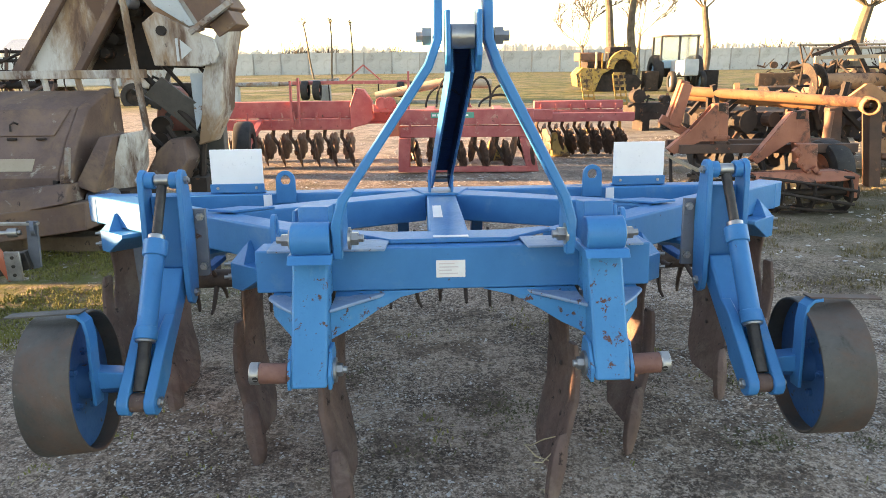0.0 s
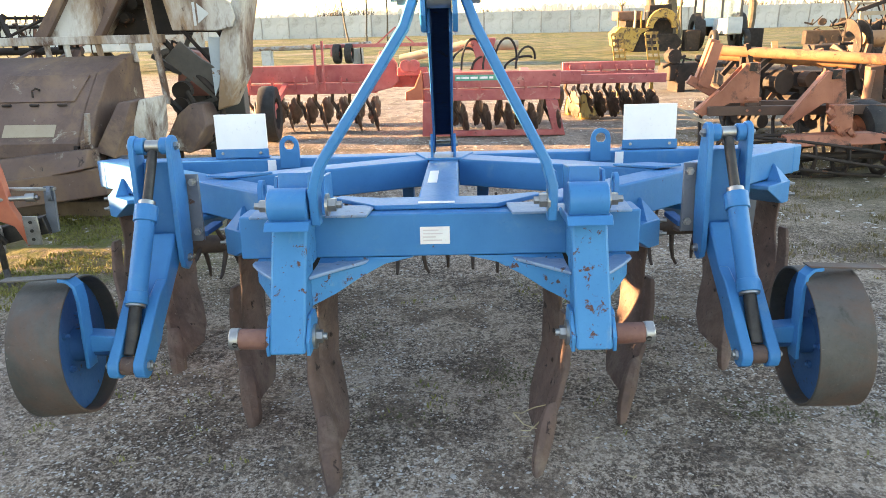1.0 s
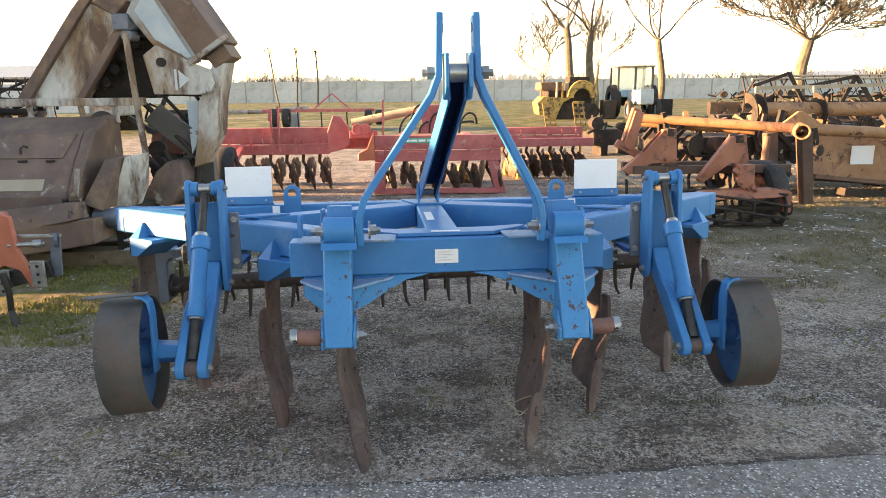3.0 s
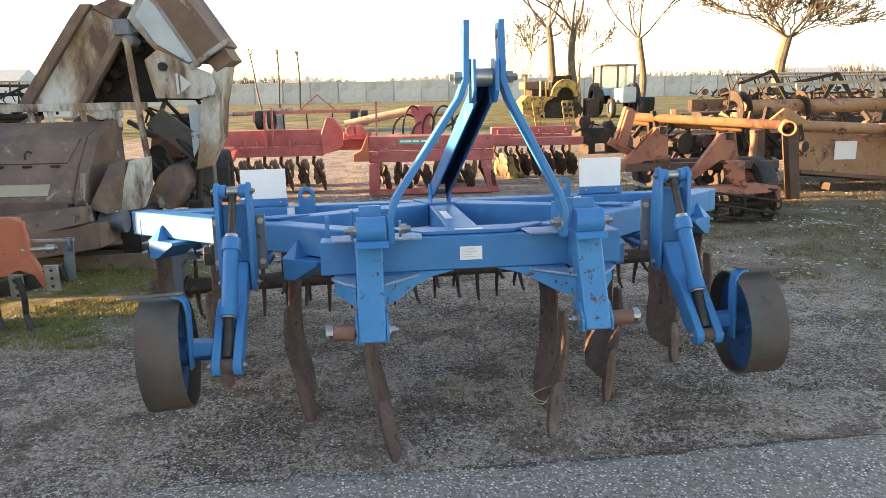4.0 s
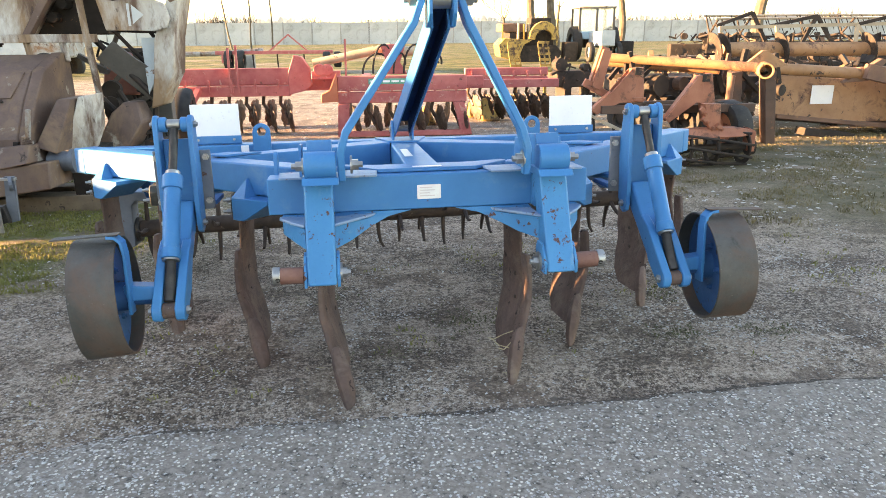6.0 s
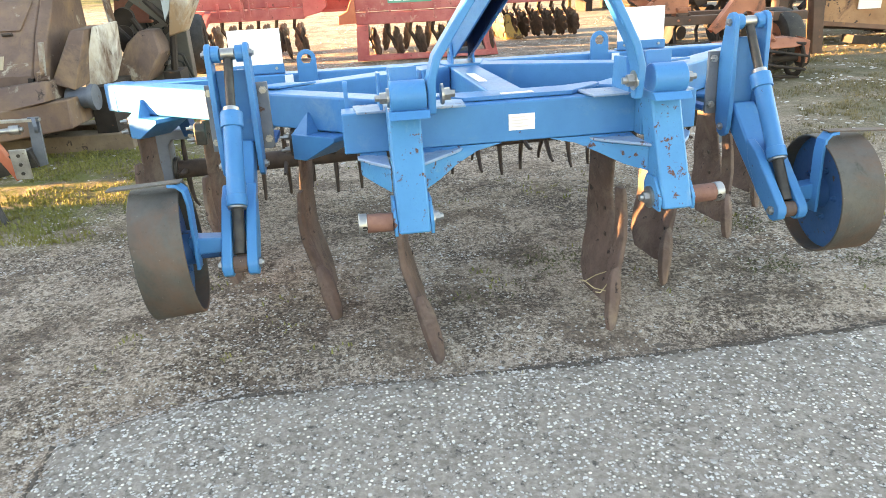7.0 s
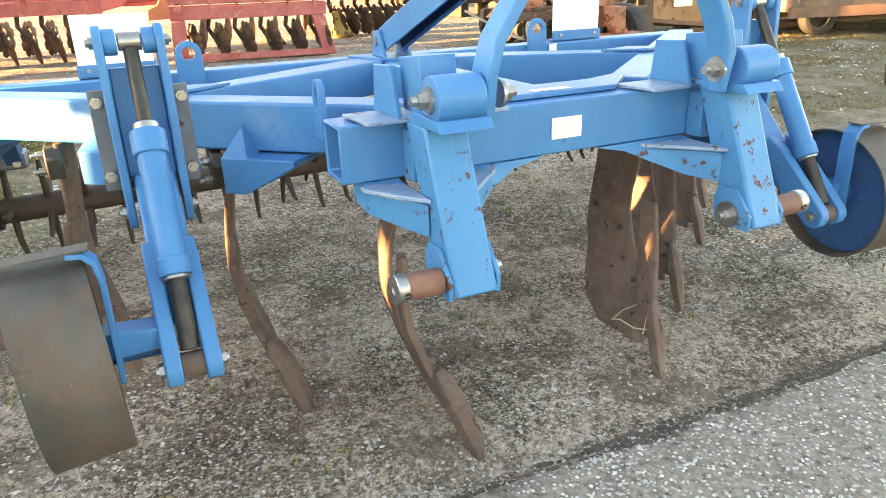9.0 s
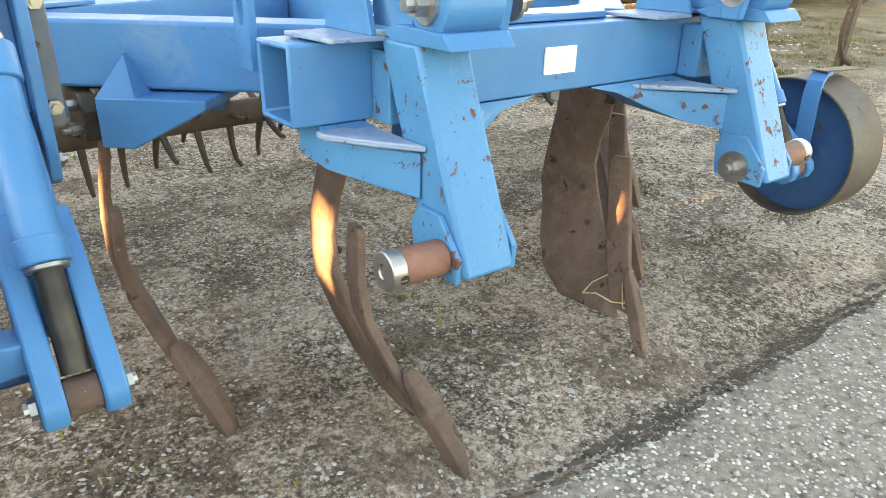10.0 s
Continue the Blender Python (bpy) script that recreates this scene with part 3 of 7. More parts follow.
# front beam: a square tube, open at the ends
bm = bmesh.new()
outer = [(0, Z0), (0.13, Z0), (0.13, Z1), (0, Z1)]
inner = [(0.01, Z0 + 0.01), (0.12, Z0 + 0.01), (0.12, Z1 - 0.01), (0.01, Z1 - 0.01)]
plate_with_hole(bm, outer, inner, -0.636, 0.65, "x")
front_beam = part("front_beam", bm, BLUE, subsoiler, bevel=0.008)

# rear beam
bm = bmesh.new()
box(bm, (-1.80, 1.44, Z0), (1.80, 1.57, Z1))
part("rear_beam", bm, BLUE, subsoiler, bevel=0.008)

# spine
bm = bmesh.new()
box(bm, (-0.072, 0.132, Z0), (0.072, 1.438, Z1 + 0.004))
part("spine_beam", bm, BLUE, subsoiler, bevel=0.008)

# shaped plate along the front beam's top
bm = bmesh.new()
prism(bm, [(-0.34, 0.25), (-0.36, 0.22), (-0.20, 0.06), (0.20, 0.06), (0.36, 0.22), (0.34, 0.25), (0.20, 0.20), (-0.20, 0.20)], Z1 + 0.002, Z1 + 0.017, "z")
part("top_plate", bm, BLUE, subsoiler, bevel=0.003)

# collar where the braces meet the spine, with its plate
bm = bmesh.new()
prism(bm, [(-0.15, 1.445), (-0.085, 1.20), (0.085, 1.20), (0.15, 1.445)], Z1 + 0.004, Z1 + 0.016, "z")
part("collar_plate", bm, BLUE, subsoiler, bevel=0.003)

for s in (-1, 1):
    # slanted main beam with its closed end
    bm = bmesh.new()
    u0, u1 = 0.43, 1.86
    d = Vector((1, 0.92, 0)).normalized()
    nrm = Vector((-0.92, 1, 0)).normalized() * 0.13
    a, b = Vector((u0, diag(u0), 0)), Vector((u1, diag(u1), 0))
    quad = [(a.x, max(a.y, 0.132)), (b.x, b.y), (b.x + nrm.x, b.y + nrm.y), (a.x + nrm.x, a.y + nrm.y)]
    prism(bm, [(s * x, y) for x, y in quad], Z0 + 0.003, Z1 + 0.003, "z")
    part("slanted_beam", bm, BLUE, subsoiler, bevel=0.008)
    # inner brace from the spine's rear out to the slanted beam
    bm = bmesh.new()
    quad = [(0.075, 1.20), (0.89, 0.76), (0.97, 0.84), (0.10, 1.40), (0.075, 1.40)]
    prism(bm, [(s * x, y) for x, y in quad], Z0 + 0.02, Z1 + 0.008, "z")
    part("inner_brace", bm, BLUE, subsoiler, bevel=0.006)
    # cover strip on the brace's outer end
    bm = bmesh.new()
    prism(bm, [(s * x, y) for x, y in [(0.74, 0.845), (0.90, 0.745), (1.02, 0.80), (0.90, 0.88)]], Z1 + 0.010, Z1 + 0.020, "z")
    part("brace_plate", bm, BLUE, subsoiler, bevel=0.002)

    # lower link arm: a box leg, with cheek plates at its pin
    before = set(subsoiler.children)
    bm = bmesh.new()
    sec = []
    for z, v0, v1 in ((0.565, -0.300, -0.185), (0.70, -0.245, -0.135), (0.86, -0.180, -0.070), (0.925, -0.155, -0.045)):
        sec.append([(s * 0.402, v0, z), (s * 0.508, v0, z), (s * 0.508, v1, z), (s * 0.402, v1, z)])
    loft(bm, sec)
    arm = part("link_arm", bm, BLUE_WORN, subsoiler, bevel=0.008)
    for u in (0.390, 0.509):
        bm = bmesh.new()
        prism(bm, [(-0.285, 0.556), (-0.165, 0.562), (-0.155, 0.63), (-0.175, 0.665), (-0.235, 0.665), (-0.288, 0.60)], s * u, s * (u + 0.011), "x")
        part("cheek_plate", bm, BLUE_WORN, arm, bevel=0.002)
    bm = bmesh.new()
    rod(bm, (s * 0.521, -0.245, 0.595), (s * 0.608, -0.245, 0.597), 0.031, n=24)
    pin = part("link_pin", bm, PIN_RUST, arm, "brown primed link pin", bevel=0.003)
    bm = bmesh.new()
    ring_tube(bm, (s * 0.606, -0.245, 0.597), (s * 0.634, -0.245, 0.5975), 0.0335, 0.012, 24)
    rod(bm, (s * 0.606, -0.245, 0.597), (s * 0.629, -0.245, 0.5975), 0.0125, n=12)
    part("pin_end", bm, STEEL, pin, "bare steel pin end", bevel=0.003)
    bm = bmesh.new()
    rod(bm, (s * 0.614, -0.2775, 0.590), (s * 0.614, -0.26, 0.594), 0.009, n=10)
    part("pin_hole", bm, DARK_STEEL, pin, "dark cross hole for a linch pin")
    bm = bmesh.new()
    rod(bm, (s * 0.390, -0.215, 0.590), (s * 0.382, -0.215, 0.590), 0.038, n=20)
    bolt(bm, (s * 0.382, -0.215, 0.590), (-s, 0, 0), 0.02, 0.018)
    part("pin_nut", bm, STEEL, arm, "steel washer and nut")
    # gusset box between arm and beam
    bm = bmesh.new()
    box(bm, (min(s * 0.41, s * 0.50), -0.06, 0.774), (max(s * 0.41, s * 0.50), -0.002, 0.90))
    part("arm_gusset", bm, BLUE_WORN, subsoiler, bevel=0.004)
    # brace from under the beam, swung forward to the arm; a shorter one on the arm's outer side
    inner_run = ((0.10, 0.0, 0.772), (0.19, -0.004, 0.752), (0.27, -0.03, 0.715), (0.34, -0.09, 0.682), (0.401, -0.16, 0.668))
    outer_run = ((0.512, -0.175, 0.672), (0.55, -0.11, 0.682), (0.605, -0.015, 0.70))
    for run in (inner_run, outer_run):
        bm = bmesh.new()
        loft(bm, [[(s * u, v0, z0), (s * u, 0.09, z0 + 0.01), (s * u, 0.09, 0.7735), (s * u, max(v0, -0.0), 0.7735), (s * u, v0, max(0.752, z0 + 0.0015))] for u, v0, z0 in run])
        part("under_brace", bm, BLUE_WORN, subsoiler, bevel=0.003)
    for pl in ([(0.401, -0.185), (0.401, -0.001), (0.24, -0.001), (0.26, -0.03), (0.33, -0.105)], [(0.512, -0.19), (0.512, -0.001), (0.615, -0.001), (0.615, -0.03), (0.57, -0.11)]):
        bm = bmesh.new()
        prism(bm, [(s * x, y) for x, y in pl], 0.757, 0.7685, "z")
        part("wing_plate", bm, BLUE_PALE, subsoiler, bevel=0.003)
    # bush for the upper link stay
    bm = bmesh.new()
    rod(bm, (s * 0.385, -0.175, 0.985), (s * 0.50, -0.175, 0.985), 0.052, n=24)
    bush = part("pivot_bush", bm, BLUE, subsoiler, bevel=0.004)
    bm = bmesh.new()
    prism(bm, [(-0.245, 0.922), (-0.09, 0.922), (-0.05, 0.935), (-0.10, 0.95), (-0.225, 0.946)], s * 0.378, s * 0.508, "x")
    prism(bm, [(-0.12, 0.94), (0.0, 0.94), (0.02, 1.06), (-0.10, 1.07)], s * 0.40, s * 0.49, "x")
    part("bush_saddle", bm, BLUE, subsoiler, bevel=0.002)
    bm = bmesh.new()
    rod(bm, (s * 0.50, -0.175, 0.985), (s * 0.508, -0.175, 0.985), 0.03, n=18)
    bolt(bm, (s * 0.508, -0.175, 0.985), (s, 0, 0), 0.019, 0.022)
    part("pivot_bolt", bm, STEEL, bush, "steel pivot bolt")
    bm = bmesh.new()
    rod(bm, (s * 0.334, -0.175, 0.985), (s * 0.326, -0.175, 0.985), 0.033, n=18)
    bolt(bm, (s * 0.326, -0.175, 0.985), (-s, 0, 0), 0.021, 0.022)
    part("pivot_nut", bm, STEEL, bush, "steel nut and washer")
    # side plates round the bush, on the beam's top
    for u, w in ((0.535, 0.10), (0.30, 0.09)):
        bm = bmesh.new()
        c = 1 if u > 0.4 else -1
        prism(bm, [(s * (u - w / 2 - 0.03), 0.10), (s * (u + w / 2 + 0.03), 0.10), (s * (u + w / 2 + 0.02), -0.055), (s * (u - w / 2 - 0.02), -0.06)], Z1 + 0.004, Z1 + 0.012, "z")
        part("shelf_plate", bm, BLUE_PALE, subsoiler, bevel=0.002)
    for u in (0.365, 0.515):
        bm = bmesh.new()
        prism(bm, [(-0.05, Z1 + 0.012), (0.115, Z1 + 0.012), (0.10, 1.04), (-0.01, 1.045)], s * u, s * (u + 0.011), "x")
        part("upright_plate", bm, BLUE, subsoiler, bevel=0.002)
    for ob in set(subsoiler.children) - before:
        ob.location.x = ARM_SHIFT[s]
    # tall eye plate near the beam's end
    bm = bmesh.new()
    arc = [(EYE_V + 0.036 * math.cos(t), 0.963 + 0.036 * math.sin(t)) for t in [math.pi * i / 8 for i in range(9)]]
    outline = [(EYE_V - 0.036, Z1 - 0.07)] + [(EYE_V + 0.036, Z1 - 0.07)] + arc
    hole = [(EYE_V + 0.015 * math.cos(t), 0.952 + 0.032 * math.sin(t)) for t in [math.radians(q) for q in (245, 295, 340, 0, 20, 50, 90, 130, 160, 180, 200)]]
    plate_with_hole(bm, outline, hole, s * 0.606, s * 0.622, "x")
    part("eye_plate", bm, BLUE, subsoiler, bevel=0.002)
    # upper link strap: flat bar from the bush up to the mast head
    bm = bmesh.new()
    line = [(0.345, 0.925), (0.345, 1.03), (0.325, 1.10), (0.098 + s * MAST, 1.475), (0.072 + s * MAST, 1.545), (0.066 + s * MAST, 1.765)]
    sec = []
    for i, (u, z) in enumerate(line):
        v0, v1 = -0.215 + 0.012 * (i > 2), -0.135 + 0.01 * (i > 2)
        if i == 0:
            v0, v1 = -0.195, -0.155
        p = line[max(i - 1, 0)], line[min(i + 1, len(line) - 1)]
        t = Vector((p[1][0] - p[0][0], 0, p[1][1] - p[0][1])).normalized()
        n = Vector((t.z, 0, -t.x)) * 0.0135
        sec.append([(s * (u + n.x), v0, z + n.z), (s * (u + n.x), v1, z + n.z), (s * (u - n.x), v1, z - n.z), (s * (u - n.x), v0, z - n.z)])
    loft(bm, sec)
    strap = part("mast_strap", bm, BLUE, subsoiler, bevel=0.005)
    bm = bmesh.new()
    rod(bm, (s * 0.0515 + MAST, -0.17, 1.715), (s * 0.081 + MAST, -0.17, 1.715), 0.018, n=16)
    part("strap_hole", bm, DARK_STEEL, strap)
    # inner mast cheek
    bm = bmesh.new()
    prism(bm, [(-0.235, 1.62), (-0.235, 1.50), (-0.19, 1.46), (-0.12, 1.46), (-0.11, 1.52), (-0.13, 1.63)], s * 0.036 + MAST, s * 0.051 + MAST, "x")
    part("mast_cheek", bm, BLUE, subsoiler, bevel=0.004)
    bm = bmesh.new()
    bolt(bm, (s * 0.088 + MAST, -0.175, 1.555), (s, 0, 0), 0.026, 0.025)
    part("mast_bolt", bm, STEEL, subsoiler, "steel mast bolt")

# mast pin and rear stay
bm = bmesh.new()
rod(bm, (-0.035 + MAST, -0.175, 1.555), (0.035 + MAST, -0.175, 1.555), 0.034, n=20)
part("mast_bush", bm, STEEL, subsoiler, "bare steel bush", bevel=0.003)
bm = bmesh.new()
sec = []
for p, w, h in ((Vector((MAST, -0.15, 1.50)), 0.070, 0.09), (Vector((0, 1.29, 0.995)), 0.096, 0.10)):
    sd, up = frame_of(Vector((-MAST, 1.44, -0.505)))
    rim = ((-w / 2, -h / 2), (-w / 2, h / 2), (w / 2, h / 2), (w / 2, -h / 2), (w / 2 - 0.009, -h / 2), (w / 2 - 0.009, h / 2 - 0.009), (0.009 - w / 2, h / 2 - 0.009), (0.009 - w / 2, -h / 2))
    sec.append([p + sd * a + up * b for a, b in rim])
loft(bm, sec)
stay = part("rear_stay", bm, BLUE, subsoiler, bevel=0.002)
# lining of the open channel, its shade painted as a darker blue
bm = bmesh.new()
sec = []
for p, w, h in ((Vector((MAST, -0.14, 1.497)), 0.070, 0.09), (Vector((0, 1.28, 0.998)), 0.096, 0.10)):
    rim = ((0.0095 - w / 2, -h / 2 + 0.012), (0.0095 - w / 2, h / 2 - 0.0095), (w / 2 - 0.0095, h / 2 - 0.0095), (w / 2 - 0.0095, -h / 2 + 0.012), (w / 2 - 0.0125, -h / 2 + 0.012), (w / 2 - 0.0125, h / 2 - 0.0125), (0.0125 - w / 2, h / 2 - 0.0125), (0.0125 - w / 2, -h / 2 + 0.012))
    sec.append([p + sd * a + up * b for a, b in rim])
loft(bm, sec)
part("channel_inside", bm, BLUE_SHADE, stay, "dark inside of the channel, its shade put into the colour")
for u in (-0.062, 0.049):
    bm = bmesh.new()
    prism(bm, [(1.22, 0.932), (1.37, 0.932), (1.34, 1.03), (1.27, 1.04)], u, u + 0.013, "x")
    part("stay_lug", bm, BLUE, subsoiler, bevel=0.002)
bm = bmesh.new()
rod(bm, (-0.07, 1.30, 0.99), (0.07, 1.30, 0.99), 0.016, n=12)
part("stay_pin", bm, STEEL, subsoiler)

# plate label on the front beam
bm = bmesh.new()
box(bm, (-0.052, -0.0035, 0.815), (0.043, -0.0005, 0.872))
lab = part("label_plate", bm, STICKER, subsoiler, "small white paper label")
bm = bmesh.new()
for z, w in ((0.859, 0.05), (0.848, 0.062), (0.837, 0.04), (0.826, 0.06)):
    box(bm, (-0.042, -0.0048, z), (-0.042 + w, -0.0036, z + 0.004))
part("label_print", bm, PRINT, lab)
# the spine's strip paints the sunlit white along its left side
for lo, hi in (((-0.06, 0.075, Z1 + 0.018), (0.06, 0.105, Z1 + 0.0195)), ((-0.05, 0.55, Z1 + 0.005), (-0.012, 0.86, Z1 + 0.0065))):
    bm = bmesh.new()
    box(bm, lo, hi)
    part("reflective_strip", bm, WHITE, subsoiler, "white strip")

# reflector boards, lifting eyes and strips on the rear beam
for s in (-1, 1):
    bm = bmesh.new()
    box(bm, (s * 1.06 - 0.135, 1.475, 0.955), (s * 1.06 + 0.135, 1.485, 1.145))
    board = part("reflector_board", bm, WHITE, subsoiler, "blank white sheet-metal board", bevel=0.002)
    bm = bmesh.new()
    box(bm, (s * 1.06 - 0.14, 1.462, 0.918), (s * 1.06 + 0.14, 1.474, 0.966))
    box(bm, (s * 1.06 - 0.14, 1.462, 0.9185), (s * 1.06 + 0.14, 1.52, 0.926))
    foot = part("board_foot", bm, BLUE, board, bevel=0.002)
    for k in (-0.1, 0.1):
        one_bolt("screw", (s * 1.06 + k, 1.462, 0.945), (0, -1, 0), 0.008, 0.006, board)
    bm = bmesh.new()
    top = [(0.05 * math.cos(t), 0.985 + 0.05 * math.sin(t)) for t in [math.pi * i / 8 for i in range(9)]]
    outline = [(-0.052, Z1 - 0.05)] + [(0.052, Z1 - 0.05)] + top
    hole = [(0.026 * math.cos(t), 0.985 + 0.026 * math.sin(t)) for t in [math.radians(q) for q in (235, 305, 350, 20, 45, 70, 90, 115, 140, 165, 195)]]
    plate_with_hole(bm, [(s * 0.80 + x, z) for x, z in outline], [(s * 0.80 + x, z) for x, z in hole], 1.418, 1.436, "y")
    part("lifting_eye", bm, BLUE, subsoiler, bevel=0.003)
    bm = bmesh.new()
    box(bm, (s * 0.90 - 0.022, 1.4355, 0.80), (s * 0.90 + 0.022, 1.4375, 0.91))
    part("reflective_strip", bm, WHITE, subsoiler, "white strip")


# depth wheels with their swinging legs and screw jacks
def depth_wheel(s, wheel_z, wheel_v, leg_z):
    # channel bracket bolted to the slanted beam: two cheeks and a web
    bm = bmesh.new()
    box(bm, (min(s * 0.975, s * 1.091), 0.368, 0.775), (max(s * 0.975, s * 1.091), 0.388, 1.05))
    bracket = part("wheel_bracket", bm, BLUE, subsoiler, bevel=0.004)
    boss = [(0.350 + 0.039 * math.cos(t), 1.112 + 0.039 * math.sin(t)) for t in [radians(q) for q in (-10, 25, 60, 95, 130, 165, 190)]]
    side = [(0.418, 0.96), *boss, (0.303, 0.80), (0.305, 0.70), (0.320, 0.66), (0.350, 0.645), (0.383, 0.66), (0.408, 0.71)]
    for u in (0.954, 1.092):
        bm = bmesh.new()
        prism(bm, side, s * u, s * (u + 0.021), "x")
        part("bracket_cheek", bm, BLUE, bracket, bevel=0.004)
    for u0, u1 in ((0.974, 1.004), (1.062, 1.093)):
        bm = bmesh.new()
        rod(bm, (s * u0, 0.350, 1.112), (s * u1, 0.350, 1.112), 0.031, n=20)
        part("boss", bm, BLUE, bracket, bevel=0.003)
    bm = bmesh.new()
    box(bm, (min(s * 0.912, s * 1.152), 0.420, 0.735), (max(s * 0.912, s * 1.152), 0.435, 0.995))
    part("clamp_plate", bm, SCRAPER, bracket, bevel=0.003)
    for u0, u1, v1 in ((0.905, 0.945, 0.62), (1.10, 1.148, 0.82)):
        bm = bmesh.new()
        box(bm, (min(s * u0, s * u1), 0.436, 0.750), (max(s * u0, s * u1), v1, 0.770))
        part("clamp_bar", bm, BLUE_DULL, bracket, bevel=0.003)
    for u in (0.931, 1.134):
        for z in (0.775, 0.966):
            one_bolt("bolt", (s * u, 0.420, z), (0, -1, 0), 0.015, 0.016, bracket)
    for z, v in ((1.112, 0.350), (0.69, 0.352)):
        one_bolt("bolt", (s * 0.954, v, z), (-s, 0, 0), 0.016, 0.010, bracket)
        one_bolt("bolt", (s * 1.113, v, z), (s, 0, 0), 0.016, 0.010, bracket)
    # swinging leg with forked ears
    low = leg_z
    bm = bmesh.new()
    beam(bm, (s * 1.033, 0.362, 0.76), (s * 1.036, 0.080, low + 0.055), 0.100, 0.095, 0.100, 0.055)
    leg = part("swing_leg", bm, BLUE, subsoiler, bevel=0.008)
    toe = [(0.042 * math.cos(t) - 0.042, low + 0.042 * math.sin(t)) for t in [radians(q) for q in (150, 185, 220, 255, 290, 325)]]
    for u in (0.974, 1.061):
        bm = bmesh.new()
        prism(bm, [*toe, (0.085, low + 0.045), (0.165, low + 0.16), (0.18, low + 0.235), (0.11, low + 0.20)], s * u, s * (u + 0.037), "x")
        part("leg_ear", bm, BLUE, leg, bevel=0.005)
    bm = bmesh.new()
    rod(bm, (s * 1.012, -0.042, low), (s * 1.060, -0.042, low), 0.031, n=18)
    part("leg_spacer", bm, RUSTY, leg, "rusty spacer sleeve", smooth=True)
    one_bolt("bolt", (s * 0.973, -0.042, low), (-s, 0, 0), 0.018, 0.010, leg)
    one_bolt("bolt", (s * 1.099, -0.042, low), (s, 0, 0), 0.018, 0.010, leg)
    # screw jack
    top, bot = Vector((s * 1.033, 0.350, 1.112)), Vector((s * 1.036, -0.045, low + 0.01))
    def on(f):
        return top + (bot - top) * f
    bm = bmesh.new()
    rod(bm, on(0.33), on(0.73), 0.034, n=20)
    rod(bm, on(0.295), on(0.37), 0.041, n=20)
    rod(bm, on(0.69), on(0.745), 0.038, n=20)
    jack = part("jack_tube", bm, BLUE, subsoiler, bevel=0.003)
    for f0, f1, r in ((0.03, 0.30, 0.0175), (0.74, 0.965, 0.0215)):
        bm = bmesh.new()
        rod(bm, on(f0), on(f1), r, n=14)
        part("jack_screw", bm, DARK_STEEL, jack, "dark greasy screw rod", smooth=True)
    for f0, f1, r in ((0.27, 0.298, 0.029), (0.745, 0.757, 0.033)):
        bm = bmesh.new()
        rod(bm, on(f0), on(f1), r, n=20)
        part("jack_collar", bm, STEEL, jack, "bare steel collar", bevel=0.002)
    bm = bmesh.new()
    rod(bm, (s * 1.006, 0.350, 1.112), (s * 1.060, 0.350, 1.112), 0.022, n=18)
    part("jack_eye", bm, STEEL, jack, "bare steel eye", bevel=0.003)
    # axle bracket with the scraper over the wheel
    wz, wv = wheel_z, wheel_v
    bm = bmesh.new()
    prism(bm, [(s * 1.08, wz - 0.005), (s * 1.21, wz - 0.01), (s * 1.21, wz + 0.055), (s * 1.08, wz + 0.045)], wv - 0.04, wv + 0.03, "y")
    axle = part("axle_bracket", bm, BLUE, subsoiler, bevel=0.004)
    bm = bmesh.new()
    rod(bm, (s * 1.08, wv, wz), (s * 1.315, wv, wz), 0.035, n=16)
    part("axle", bm, BLUE_DULL, axle, smooth=True)
    bm = bmesh.new()
    flat = [(1.185, wz - 0.055), (1.183, wz + 0.185), (1.19, wz + 0.232), (1.21, wz + 0.252), (1.24, wz + 0.256)]
    sec = []
    for i, (u, z) in enumerate(flat):
        p0, p1 = flat[max(i - 1, 0)], flat[min(i + 1, len(flat) - 1)]
        t = Vector((p1[0] - p0[0], 0, p1[1] - p0[1])).normalized()
        n = Vector((t.z, 0, -t.x)) * 0.006
        sec.append([(s * (u + n.x), wv - 0.07, z + n.z), (s * (u + n.x), wv - 0.015, z + n.z), (s * (u - n.x), wv - 0.015, z - n.z), (s * (u - n.x), wv - 0.07, z - n.z)])
    loft(bm, sec)
    part("scraper_stem", bm, BLUE, axle, bevel=0.002)
    bm = bmesh.new()
    prism(bm, [(1.195, wz + 0.262), (1.195, wz + 0.267), (1.44, wz + 0.256), (1.44, wz + 0.250)] if s > 0 else [(-1.195, wz + 0.262), (-1.195, wz + 0.267), (-1.44, wz + 0.256), (-1.44, wz + 0.250)], wv - 0.068, wv - 0.017, "y")
    part("scraper_bar", bm, TREAD, axle, "bare grey scraper bar", bevel=0.001)
    # wheel, slightly leaning
    hub = Vector((s * 1.292, wv + 0.012, wz))
    ax = Vector((s * 1.0, -0.09, 0.05 * s)).normalized()
    p_in, p_out = hub - ax * 0.088, hub + ax * 0.078
    bm = bmesh.new()
    ring_tube(bm, p_in, p_out, 0.238, 0.229, 56)
    wheel = part("wheel", bm, TREAD, subsoiler, "worn dark steel rim", bevel=0.003)
    bm = bmesh.new()
    rod(bm, hub - ax * 0.035, hub - ax * 0.022, 0.2285, n=40)
    rod(bm, hub - ax * 0.085, hub + ax * 0.04, 0.062, n=24)
    rod(bm, hub - ax * 0.095, hub - ax * 0.085, 0.045, n=24)
    disc = part("wheel_disc", bm, BLUE_DULL, wheel, "dull blue wheel disc", bevel=0.003)
    sv, su = frame_of(ax)
